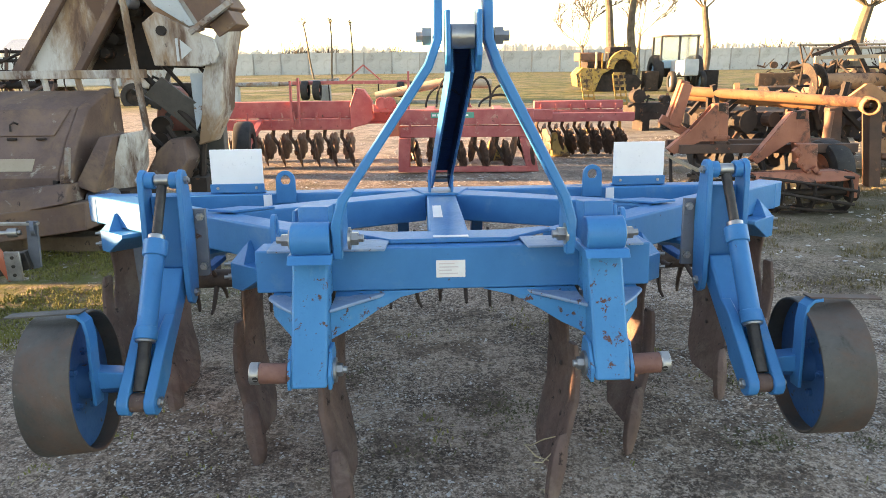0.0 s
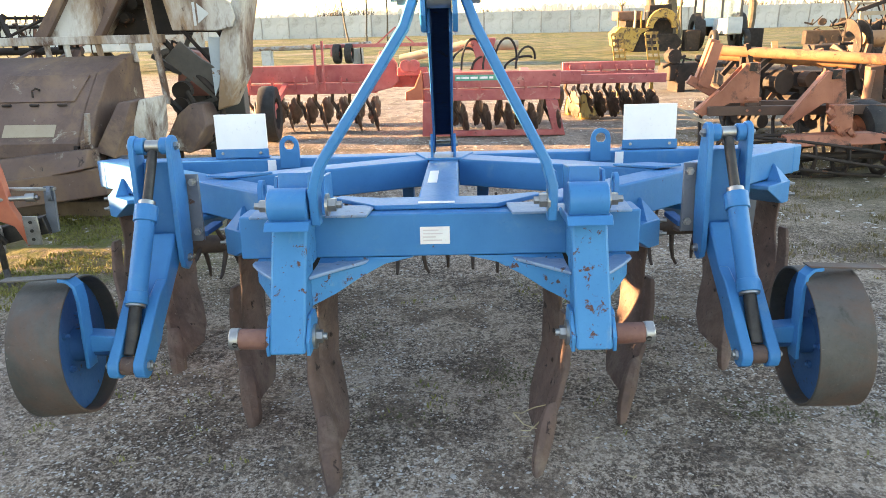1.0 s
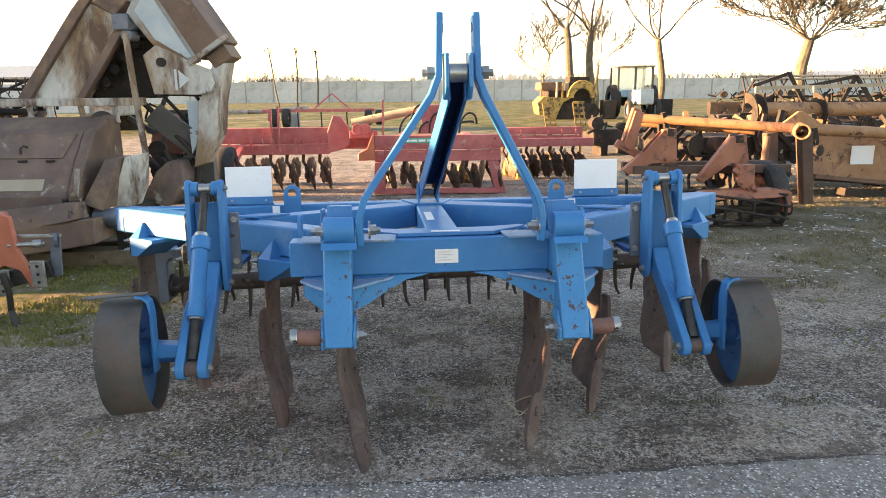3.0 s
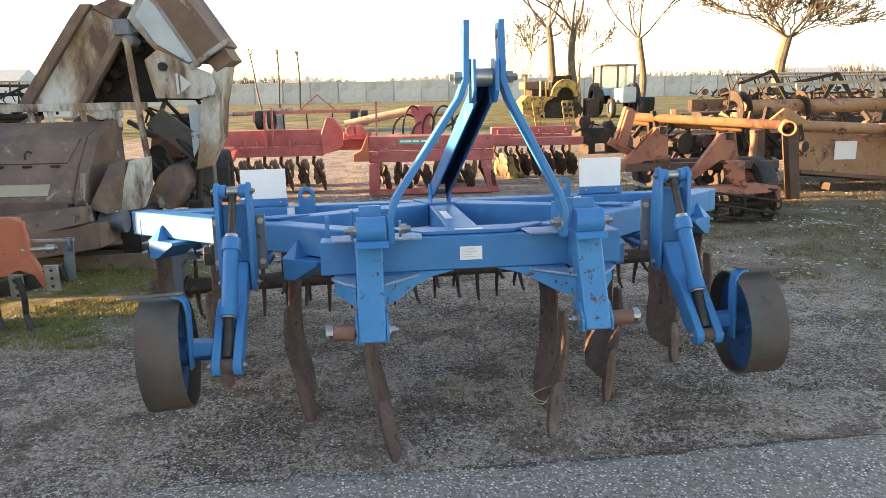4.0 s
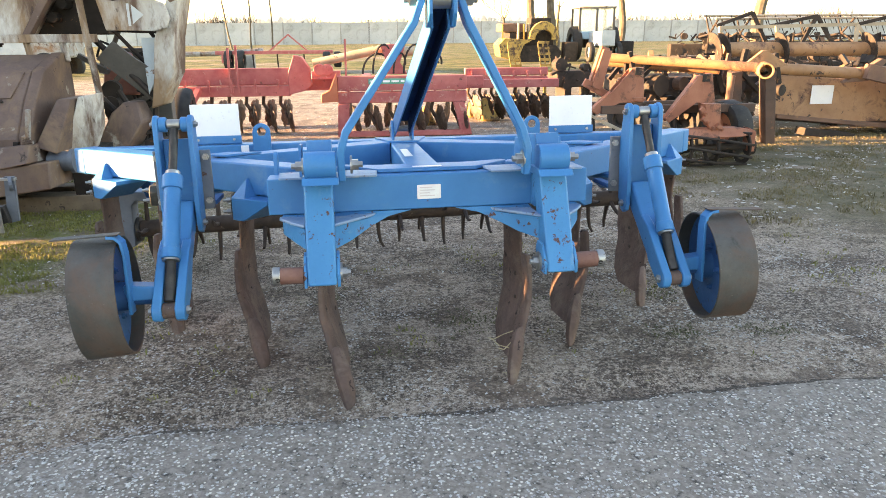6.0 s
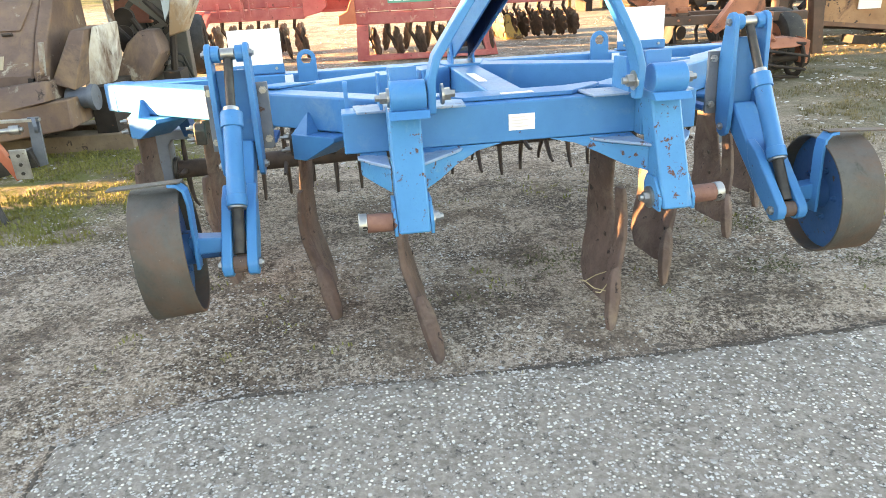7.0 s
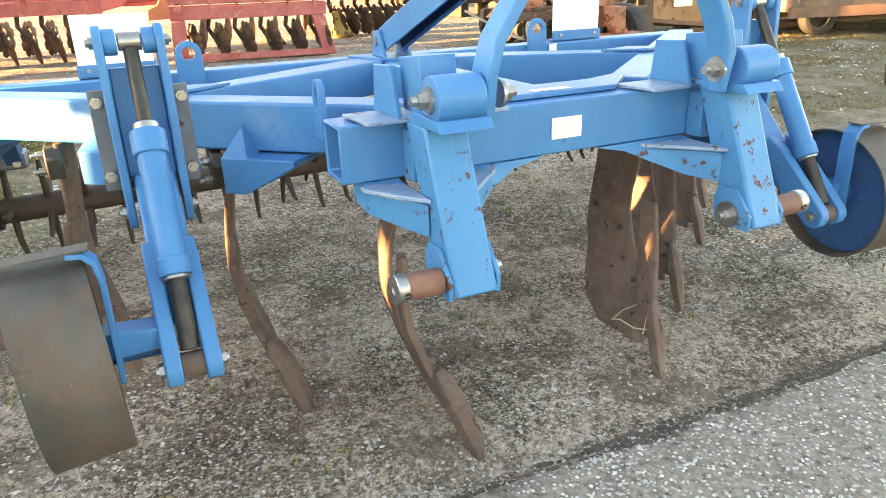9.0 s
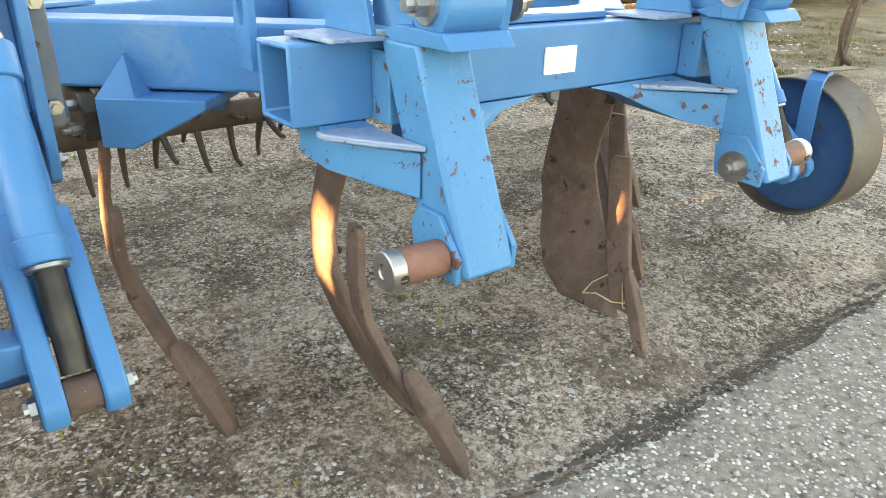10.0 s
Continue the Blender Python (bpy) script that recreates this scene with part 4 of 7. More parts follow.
    for k in range(5):
        t = 2 * math.pi * k / 5
        one_bolt("wheel_nut", hub - ax * 0.035 + (sv * math.cos(t) + su * math.sin(t)) * 0.10, -ax, 0.013, 0.012, wheel, BLUE_DULL)


depth_wheel(-1, 0.468, 0.035, 0.425)
depth_wheel(1, 0.45, 0.06, 0.432)

# slanted legs: each a wide bent blade with a shin and a point, held by a wedge bracket under the slanted beam
LEGS = ((0.335, -0.07), (0.742, 0.30), (1.205, 0.70), (1.60, 1.06))
# how far each leg's tip strays outward, back and up from the pattern
STRAY = {-1: ((0.046, -0.067, 0.0), (0.012, -0.056, 0.026), (0.0, -0.04, 0.04), (0.0, -0.04, 0.07)),
         1: ((0.010, 0.0, 0.02), (-0.049, -0.075, 0.056), (0.027, -0.034, 0.042), (0.0, -0.03, 0.07))}
# height, front edge (outward, back), rear edge (outward, back)
BLADE = ((0.775, 0.085, 0.262, 0.050, 0.425), (0.70, 0.087, 0.258, 0.051, 0.432), (0.62, 0.091, 0.272, 0.055, 0.446), (0.54, 0.097, 0.305, 0.061, 0.470), (0.46, 0.103, 0.320, 0.066, 0.492), (0.38, 0.106, 0.302, 0.062, 0.500),
         (0.30, 0.094, 0.262, 0.060, 0.485), (0.20, 0.058, 0.196, 0.030, 0.458), (0.12, 0.028, 0.142, 0.004, 0.410), (0.06, 0.004, 0.098, -0.012, 0.320))


def blade_at(z):
    """The blade's front and rear edge at a height."""
    for lo, hi in zip(BLADE[1:], BLADE[:-1]):
        if z >= lo[0]:
            f = (z - lo[0]) / (hi[0] - lo[0])
            return [lo[i] + (hi[i] - lo[i]) * f for i in range(1, 5)]
    return BLADE[-1][1:]


def leg_blade(s, u, v, stray):
    bm = bmesh.new()
    sec = []
    for z, o0, b0, o1, b1 in BLADE:
        f, r = Vector((s * (u + o0), v + b0, z)), Vector((s * (u + o1), v + b1, z))
        t = (r - f).normalized()
        n = Vector((-t.y, t.x, 0)) * 0.013
        sec.append([f + n * 0.45, f + t * 0.02 + n, r - t * 0.015 + n, r + n * 0.5, r - n * 0.5, r - t * 0.015 - n, f + t * 0.02 - n, f - n * 0.45])
    loft(bm, sec)
    leg = part("leg", bm, RUSTY, subsoiler, "rusty bent plough leg", bevel=0.003)
    # wear strip standing before the lower front edge, its head free of the blade
    bm = bmesh.new()
    sec = []
    for z, o, b, wd, th in ((0.515, 0.103, 0.196, 0.050, 0.018), (0.50, 0.104, 0.190, 0.060, 0.024), (0.40, 0.110, 0.184, 0.066, 0.026), (0.31, 0.102, 0.166, 0.070, 0.027), (0.22, 0.070, 0.128, 0.072, 0.028), (0.13, 0.035, 0.082, 0.068, 0.028), (0.09, 0.018, 0.062, 0.050, 0.026)):
        c = Vector((s * (u + o), v + b, z))
        t = Vector((-s * 0.16, 1.0, 0.0)).normalized()
        n = Vector((t.y, -t.x, 0)) * (th / 2)
        sec.append([c - n * 0.6, c + t * 0.008 - n, c + t * wd - n, c + t * wd + n, c + t * 0.008 + n, c + n * 0.6])
    loft(bm, sec)
    part("wear_strip", bm, RUSTY, leg, bevel=0.002)
    # long worn chisel point, broad on the shin and rounded at its end
    bm = bmesh.new()
    k = u - 0.018
    sec = []
    for z, b, o, wd, th in ((0.205, 0.118, 0.060, 0.034, 0.014), (0.185, 0.106, 0.053, 0.056, 0.026), (0.14, 0.078, 0.038, 0.072, 0.038), (0.09, 0.046, 0.022, 0.072, 0.042), (0.045, 0.020, 0.008, 0.064, 0.040), (0.010, -0.002, 0.0, 0.048, 0.032), (-0.012, -0.016, -0.002, 0.034, 0.022)):
        c = Vector((s * (k + o), v + b, z))
        n = Vector((0, -0.85, 0.53)) * th
        w2 = Vector((wd / 2, 0.012, 0))
        sec.append([c - w2, c - w2 * 0.7 + n * 0.8, c + w2 * 0.1 + n, c + w2 * 0.8 + n * 0.7, c + w2, c + w2 * 0.1 - n * 0.2])
    loft(bm, sec)
    part("point", bm, RUSTY, leg, "worn chisel point", bevel=0.003)
    for ob in (leg, *leg.children):
        for p in ob.data.vertices:
            f = max(0.0, 1 - p.co.z / 0.775) ** 1.2
            p.co += Vector((s * stray[0], stray[1], stray[2])) * f
    for z in (0.40, 0.30):
        o0, b0, o1, b1 = blade_at(z)
        one_bolt("bolt", (s * (u + o0 * 0.82 + o1 * 0.18 - 0.013), v + b0 * 0.82 + b1 * 0.18, z), (-s, -0.1, 0), 0.010, 0.004, leg, RUSTY_DARK)
    # clamp at the leg's head: a dark hooked block with two bolts
    bm = bmesh.new()
    q = Vector((s * (u + 0.072), v + 0.285, 0))
    prism(bm, [(q.y - 0.035, 0.665), (q.y + 0.03, 0.66), (q.y + 0.10, 0.70), (q.y + 0.10, 0.768), (q.y - 0.02, 0.768), (q.y - 0.045, 0.735)], q.x, q.x + s * 0.052, "x")
    clamp = part("leg_clamp", bm, DARK_STEEL, leg, "dark greasy clamp", bevel=0.006)
    for z, b in ((0.69, -0.005), (0.742, 0.005)):
        one_bolt("bolt", (q.x + s * 0.052, q.y + b, z), (s, -0.25, 0), 0.013, 0.024, clamp)


def leg_bracket(s, u, v):
    """The wedge box under the slanted beam with its peaked cap."""
    bm = bmesh.new()
    c = Vector((s * u, v, 0))
    t = Vector((-s * 1.0, -0.92, 0)).normalized()      # towards the middle, along the beam
    q = Vector((s * 0.92, -1.0, 0)).normalized()       # out of the beam's front face
    def at(a, b, z):
        p = c + t * a + q * b
        return (p.x, p.y, z)
    lowz = 0.668
    ring = [[at(-0.02, b, lowz), at(0.05, b, lowz), at(0.215, b, 0.755), at(0.215, b, 0.774), at(-0.02, b, 0.774)] for b in (-0.11, 0.075)]
    loft(bm, ring)
    part("leg_bracket", bm, BLUE, subsoiler, bevel=0.004)
    bm = bmesh.new()
    add(bm, [at(-0.02, 0.070, 0.772), at(0.065, 0.070, 0.772), at(0.022, 0.012, 0.852), at(-0.02, 0.0, 0.772), at(0.065, 0.0, 0.772), at(0.022, 0.001, 0.854)],
        [(0, 1, 2), (3, 5, 4), (0, 2, 5, 3), (1, 4, 5, 2), (0, 3, 4, 1)])
    part("bracket_cap", bm, BLUE, subsoiler)


for s in (-1, 1):
    for i, (u, v) in enumerate(LEGS):
        leg_blade(s, u, v, STRAY[s][i])
        if i:
            ub = (0, 0.785, 1.16, 1.635)[i]
            leg_bracket(s, ub, diag(ub))

# spiked roller behind, on two arms
ROLL_V = 1.70


def roll_z(u):
    return 0.425 + 0.02 * u


bm = bmesh.new()
rod(bm, (-1.62, ROLL_V, roll_z(-1.62)), (1.62, ROLL_V, roll_z(1.62)), 0.052, n=20)
roller = part("roller_tube", bm, RUSTY_DARK, subsoiler, "rusty spiked roller", smooth=True)
spike_mesh = None
for i in range(23):
    u = -1.56 + 0.1417 * i
    for j in range(4):
        t = radians(90 * j + 27 * i)
        d = Vector((0, math.cos(t), math.sin(t)))
        if spike_mesh is None:
            bm = bmesh.new()
            pipe(bm, [(0, 0, 0.045), (0, 0.003, 0.13), (0, 0.014, 0.19), (0, 0.034, 0.225)], 0.015, 7, 0.008)
            spike = part("spike", bm, RUSTY_DARK, roller, smooth=True)
            spike_mesh = spike.data
        else:
            spike = new("spike", spike_mesh)
            spike.parent = roller
        spike.matrix_local = Matrix.Translation((u, ROLL_V, roll_z(u))) @ Vector((0, 0, 1)).rotation_difference(d).to_matrix().to_4x4()
for s in (-1, 1):
    z = roll_z(s * 1.62)
    bm = bmesh.new()
    prism(bm, [(s * x, y) for x, y in [(1.715, 0.60), (1.70, 0.632), (1.46, 0.625), (1.46, 0.575), (1.60, 0.578), (1.622, 0.55), (1.625, 0.30), (1.66, 0.285), (1.71, 0.31)]], ROLL_V - 0.075, ROLL_V + 0.06, "y")
    arm = part("roller_arm", bm, SCRAPER, subsoiler, "grey roller arm with a worn blue edge", bevel=0.006)
    bm = bmesh.new()
    beam(bm, (s * 1.70, ROLL_V, 0.634), (s * 1.46, ROLL_V, 0.629), 0.125, 0.006)
    part("arm_flange", bm, BLUE_PALE, arm, bevel=0.002)
    bm = bmesh.new()
    rod(bm, (s * 1.600, ROLL_V, z), (s * 1.6215, ROLL_V, z), 0.075, n=24)
    part("roller_flange", bm, DARK_STEEL, arm, bevel=0.003)
    one_bolt("bolt", (s * 1.49, ROLL_V - 0.075, 0.60), (0, -1, 0), 0.016, 0.016, arm)
    bm = bmesh.new()
    beam(bm, (s * 1.50, 1.51, 0.774), (s * 1.50, 1.68, 0.60), 0.06, 0.09)
    part("arm_hanger", bm, BLUE_DULL, subsoiler, bevel=0.004)
    bm = bmesh.new()
    beam(bm, (s * 0.20, 1.52, 0.774), (s * 0.20, 1.69, 0.47), 0.06, 0.08)
    part("roller_link", bm, BLUE_DULL, subsoiler, bevel=0.004)
# twist of wire round one leg
bm = bmesh.new()
pts = [(0.318 + 0.07 * math.cos(t), 0.06 + 0.062 * math.sin(t), 0.165 + 0.02 * math.sin(2.3 * t)) for t in [radians(40 * q) for q in range(10)]]
pipe(bm, pts + [(0.30, -0.02, 0.15), (0.27, -0.05, 0.17)], 0.0022, 5)
part("wire", bm, STRAW, subsoiler, "loose pale wire twisted round the leg", smooth=True)

DULL_CREAM = material("dusty_cream_paint", (0.30, 0.25, 0.17), (0.42, 0.36, 0.27), 5.0, 0.7, 0.0, 0.2, 40.0, (((0.12, 0.08, 0.06), 9.0, 0.35, 0.9),))
OLD_RUSTGREY = material("rust_streaked_white_sheet", (0.42, 0.41, 0.385), (0.56, 0.55, 0.52), 1.5, 0.65, 0.0, 0.2, 50.0,
                        (((0.26, 0.165, 0.10), 2.0, 0.74, 0.85, 0.2), ((0.12, 0.07, 0.05), 2.8, 0.62, 0.9, 0.14), ((0.06, 0.04, 0.034), 8.0, 0.28, 0.9, 0.08)), stretch=(1.3, 1.0, 0.45))
PALE_TAN = material("tan_patch_metal", (0.30, 0.24, 0.17), (0.40, 0.33, 0.24), 3.0, 0.6, 0.0, 0.1, 50.0)
PALE_BLUE = material("pale_blue_grey_paint", (0.30, 0.36, 0.40), (0.42, 0.47, 0.50), 3.0, 0.6, 0.0, 0.15, 50.0, (((0.2, 0.12, 0.08), 4.0, 0.35, 0.9),))
DARK_SHEET = material("dark_grey_sheet", (0.075, 0.07, 0.066), (0.13, 0.12, 0.11), 3.0, 0.6, 0.2, 0.2, 50.0, (((0.16, 0.09, 0.06), 6.0, 0.3, 0.9),))
# ---- things round the yard ----
def at_ground(x, y, rz=0.0, dz=0.0):
    return pose(x, y, dip(x, y) + dz, 0, 0, rz)


def tyre_wheel(parent, c, ax, r, w, mat_rim, lugs=0):
    """A tyre with a rim inside it, about the axis ax."""
    c, ax = Vector(c), Vector(ax).normalized()
    s, u = frame_of(ax)
    bm = bmesh.new()
    n = 28
    prof = [(0.58, -0.42), (0.80, -0.5), (0.95, -0.44), (1.0, -0.25), (1.0, 0.25), (0.95, 0.44), (0.80, 0.5), (0.58, 0.42)]
    k = len(prof)
    vs = [c + (s * math.cos(2 * math.pi * i / n) + u * math.sin(2 * math.pi * i / n)) * (r * a) + ax * (w * b) for i in range(n) for a, b in prof]
    add(bm, vs, [(i * k + j, i * k + (j + 1) % k, ((i + 1) % n) * k + (j + 1) % k, ((i + 1) % n) * k + j) for i in range(n) for j in range(k)])
    for i in range(lugs):
        t = 2 * math.pi * i / lugs
        d = s * math.cos(t) + u * math.sin(t)
        e = ax.cross(d)
        beam(bm, c + d * (r * 1.01) - ax * (w * 0.42) - e * 0.02, c + d * (r * 1.01) + ax * (w * 0.42) + e * 0.02, r * 0.07, r * 0.06)
    tyre = part("tyre", bm, RUBBER, parent, "worn black rubber tyre", smooth=True)
    bm = bmesh.new()
    rod(bm, c - ax * (w * 0.10), c + ax * (w * 0.10), r * 0.60, n=24)
    rod(bm, c - ax * (w * 0.30), c + ax * (w * 0.30), r * 0.2, n=16)
    part("rim", bm, mat_rim, tyre, smooth=True)
    return tyre


def disc_blade(bm, c, ax, r, notches=8):
    """A dished, notched disc."""
    c, ax = Vector(c), Vector(ax).normalized()
    s, u = frame_of(ax)
    n = notches * 4
    ring = []
    for i in range(n):
        t = 2 * math.pi * i / n
        q = r * (0.84 if i % 4 == 0 else 1.0)
        ring.append(c + (s * math.cos(t) + u * math.sin(t)) * q + ax * (0.16 * r))
    mid = [c + (s * math.cos(2 * math.pi * i / n) + u * math.sin(2 * math.pi * i / n)) * (r * 0.5) + ax * (0.03 * r) for i in range(n)]
    th = ax * 0.012
    vs = ring + mid + [p + th for p in ring] + [p + th for p in mid]
    fs = []
    for i in range(n):
        j = (i + 1) % n
        fs += [(i, j, n + j, n + i), (2 * n + i, 3 * n + i, 3 * n + j, 2 * n + j), (i, 2 * n + i, 2 * n + j, j)]
    fs += [tuple(range(n, 2 * n)), tuple(range(4 * n - 1, 3 * n - 1, -1))]
    add(bm, vs, fs)


# red disc harrow, folded out in three sections
def disc_harrow():
    h = yard_thing("disc_harrow", at_ground(0, 10.8, dz=-0.04), "faded red trailed disc harrow with brown notched discs", "harrow", near=0.904)
    g0 = dip(0, 10.8)

    def gang(x0, x1, y, z0, z1, count, lean, yback):
        bm = bmesh.new()
        box(bm, (x0, y, z0 + 0.18), (x1, y + 0.14, z1))
        part("gang_beam", bm, RED, h, bevel=0.01)
        bm = bmesh.new()
        box(bm, (x0, y - 0.02, z0), (x1, y + 0.16, z0 + 0.16))
        part("gang_rail", bm, RED, h, bevel=0.01)
        step = (x1 - x0) / count
        for i in range(count):
            x = x0 + step * (i + 0.5)
            bm = bmesh.new()
            pipe(bm, [(x - 0.03, y + 0.07, z0), (x - 0.05, y + 0.10, z0 - 0.12), (x + 0.02, y + 0.12, z0 - 0.24), (x + 0.06, y + 0.05, z0 - 0.34)], 0.030, 6)
            stem = part("disc_stem", bm, DISC, h)
            bm = bmesh.new()
            disc_blade(bm, (x + 0.06, y + 0.03, 0.245), (1.0, lean, 0.12), 0.235)
            part("disc", bm, DISC, stem)
            bm = bmesh.new()
            disc_blade(bm, (x - 0.02, y + yback, 0.245), (-1.0, lean, 0.1), 0.235)
            part("disc", bm, DISC, stem)
        for x in [x0 + (x1 - x0) * (i + 0.5) / 6 for i in range(6)]:
            bm = bmesh.new()
            beam(bm, (x, y - 0.02, z0 + 0.06), (x, y - 0.02, z0 + 0.26), 0.05, 0.03)
            bolt(bm, (x, y - 0.03, z0 + 0.20), (0, -1, 0), 0.022, 0.02)
            part("clamp", bm, RED, h)

    gang(-3.75, -1.60, 0.15, 0.60, 1.03, 8, 0.30, 0.85)
    gang(-0.83, 1.14, -0.35, 0.52, 0.92, 6, 0.30, 0.95)
    gang(1.31, 2.80, 1.35, 0.62, 0.93, 7, 0.35, 0.85)
    # end plate of the left section and the two uprights on it
    bm = bmesh.new()
    prism(bm, [(-1.62, 0.62), (-1.62, 0.96), (-1.52, 1.22), (-1.40, 1.20), (-1.28, 1.02), (-1.26, 0.76), (-1.36, 0.68)], 0.12, 0.32, "y")
    part("end_plate", bm, RED, h, bevel=0.01)
    for x, z in ((-2.52, 1.34), (-2.40, 1.38), (-0.72, 1.46)):
        bm = bmesh.new()
        beam(bm, (x, 0.12, 0.66), (x + 0.01, 0.12, z), 0.05, 0.03)
        part("upright", bm, RED, h)
    # centre frame: front legs, low bar, tower and hitch parts
    for x0, x1 in ((-0.76, -0.78), (1.00, 1.12)):
        bm = bmesh.new()
        prism(bm, [(x0 - 0.07, 0.52), (x0 + 0.10, 0.52), (x1 + 0.10, 0.02), (x1 - 0.07, 0.02)], -0.45, -0.32, "y")
        part("stand_leg", bm, RED, h, bevel=0.008)
    bm = bmesh.new()
    box(bm, (-0.75, -0.46, 0.02), (1.08, -0.36, 0.10))
    part("low_bar", bm, RED, h, bevel=0.008)
    bm = bmesh.new()
    prism(bm, [(-1.08, 0.54), (-1.08, 0.66), (-0.95, 0.72), (-0.84, 0.97), (-0.82, 0.55)], -0.42, -0.28, "y")
    part("side_bracket", bm, RED_ORANGE, h, bevel=0.008)
    bm = bmesh.new()
    loft(bm, [[(-0.17, 0.05, 0.92), (0.25, 0.05, 0.92), (0.25, 0.30, 0.92), (-0.17, 0.30, 0.92)], [(-0.08, 0.08, 1.10), (0.14, 0.08, 1.10), (0.14, 0.26, 1.10), (-0.08, 0.26, 1.10)],
              [(-0.16, 0.08, 1.34), (0.22, 0.08, 1.34), (0.22, 0.26, 1.34), (-0.16, 0.26, 1.34)], [(-0.15, 0.08, 1.37), (0.21, 0.08, 1.37), (0.21, 0.26, 1.37), (-0.15, 0.26, 1.37)]])
    part("tower", bm, RED, h, bevel=0.01)
    bm = bmesh.new()
    rod(bm, (-1.25, 0.45, 1.08), (0.0, 0.35, 1.32), 0.07, n=14)
    rod(bm, (-0.3, 0.40, 1.27), (0.55, 0.6, 1.25), 0.075, n=14)
    ram = part("fold_ram", bm, DULL_CREAM, h, "dusty hydraulic ram", smooth=True)
    for q in range(7):
        x = -0.45 + 0.16 * q
        bm = bmesh.new()
        lift = 0.22 + 0.16 * math.sin(q * 2.1)
        wide = 0.14 + 0.06 * math.cos(q * 1.3)
        pipe(bm, [(x + wide * (1 - math.cos(a)), 0.02 + 0.1 * a / 3.14, 0.93 + lift * math.sin(a) + 0.05 * a) for a in [3.3 * i / 11 for i in range(12)]], 0.017, 6)
        part("hose", bm, RUBBER, h, "black hydraulic hose", smooth=True)
    bm = bmesh.new()
    box(bm, (-0.36, -0.357, 0.80), (0.27, -0.352, 0.88))
    strip = part("name_strip", bm, GREEN, h, "green strip with pale lettering bars")
    bm = bmesh.new()
    x = -0.34
    for wd in (0.07, 0.02, 0.11, 0.13, 0.02, 0.12, 0.07):
        box(bm, (x, -0.361, 0.825), (x + wd * 0.8, -0.3575, 0.855))
        x += wd
    part("strip_print", bm, WHITE, strip)
    bm = bmesh.new()
    for x in (-1.12, -1.0):
        rod(bm, (x, 0.0, 1.0), (x, 0.12, 1.0), 0.09, n=16)
    box(bm, (-1.25, 0.02, 0.86), (-0.8, 0.14, 0.98))
    part("fold_joint", bm, RED, h, bevel=0.006)
    bm = bmesh.new()
    box(bm, (-1.4, 0.3, 0.70), (1.5, 0.46, 0.86))
    box(bm, (-0.5, 0.46, 0.70), (-0.35, 1.4, 0.86))
    box(bm, (0.6, 0.46, 0.70), (0.75, 1.4, 0.86))
    box(bm, (-3.2, 0.9, 0.62), (2.9, 1.04, 0.76))
    part("main_frame", bm, RED, h, bevel=0.01)
    tyre_wheel(h, (-3.05, -0.6, 0.40), (1, 0.15, 0), 0.40, 0.26, RED)
    bm = bmesh.new()
    beam(bm, (-3.05, -0.6, 0.42), (-3.0, 0.2, 0.75), 0.08, 0.08)
    part("wheel_arm", bm, RED, h)


disc_harrow()


# the same kind of frame, far behind, with small wheels
def far_frame():
    f = yard_thing("transport_frame", at_ground(-4.6, 30.0, dz=-0.08), "long low red implement frame on paired tyres far off", "implement", near=0.86)
    bm = bmesh.new()
    box(bm, (-2.4, 0, 0.78), (2.4, 0.16, 0.92))
    part("beam", bm, RED, f, bevel=0.01)
    bm = bmesh.new()
    for a, b in (((-0.2, 0.08, 0.9), (0.6, 0.08, 1.55)), ((1.35, 0.08, 0.9), (0.6, 0.08, 1.55))):
        beam(bm, a, b, 0.06, 0.06)
    part("headstock", bm, RED, f)
    for x in (-1.85, -1.35, 2.15, 2.6):
        tyre_wheel(f, (x, -0.1, 0.55 + 0.0 * x), (1, 0, 0), 0.40 if x < 0 else 0.32, 0.3, RED)
    for x in (-0.9, 0.1, 1.2):
        bm = bmesh.new()
        pipe(bm, [(x, 0.1, 0.8), (x, 0.2, 0.3), (x + 0.05, -0.05, 0.05)], 0.03, 6)
        part("tine", bm, JUNK, f)
    for x in (-2.1, 2.1):
        bm = bmesh.new()
        beam(bm, (x, 0.05, 0.80), (x, -0.05, 0.45), 0.1, 0.1)
        part("wheel_leg", bm, RED, f)
    g = yard_thing("grey_pipe", at_ground(-7.4, 31.0, dz=-0.08), "long grey pipe resting on low blocks", "pipe", near=0.86)
    bm = bmesh.new()
    pipe(bm, [(-3.0, 0, 0.78), (0, 0, 0.80), (2.2, 0, 0.92)], 0.10, 10)
    part("tube", bm, OLD_GREY, g, smooth=True)
    for x in (-2.4, 1.6):
        bm = bmesh.new()
        box(bm, (x - 0.2, -0.2, -0.05), (x + 0.2, 0.2, 0.72))
        part("block", bm, CONCRETE, g)


far_frame()


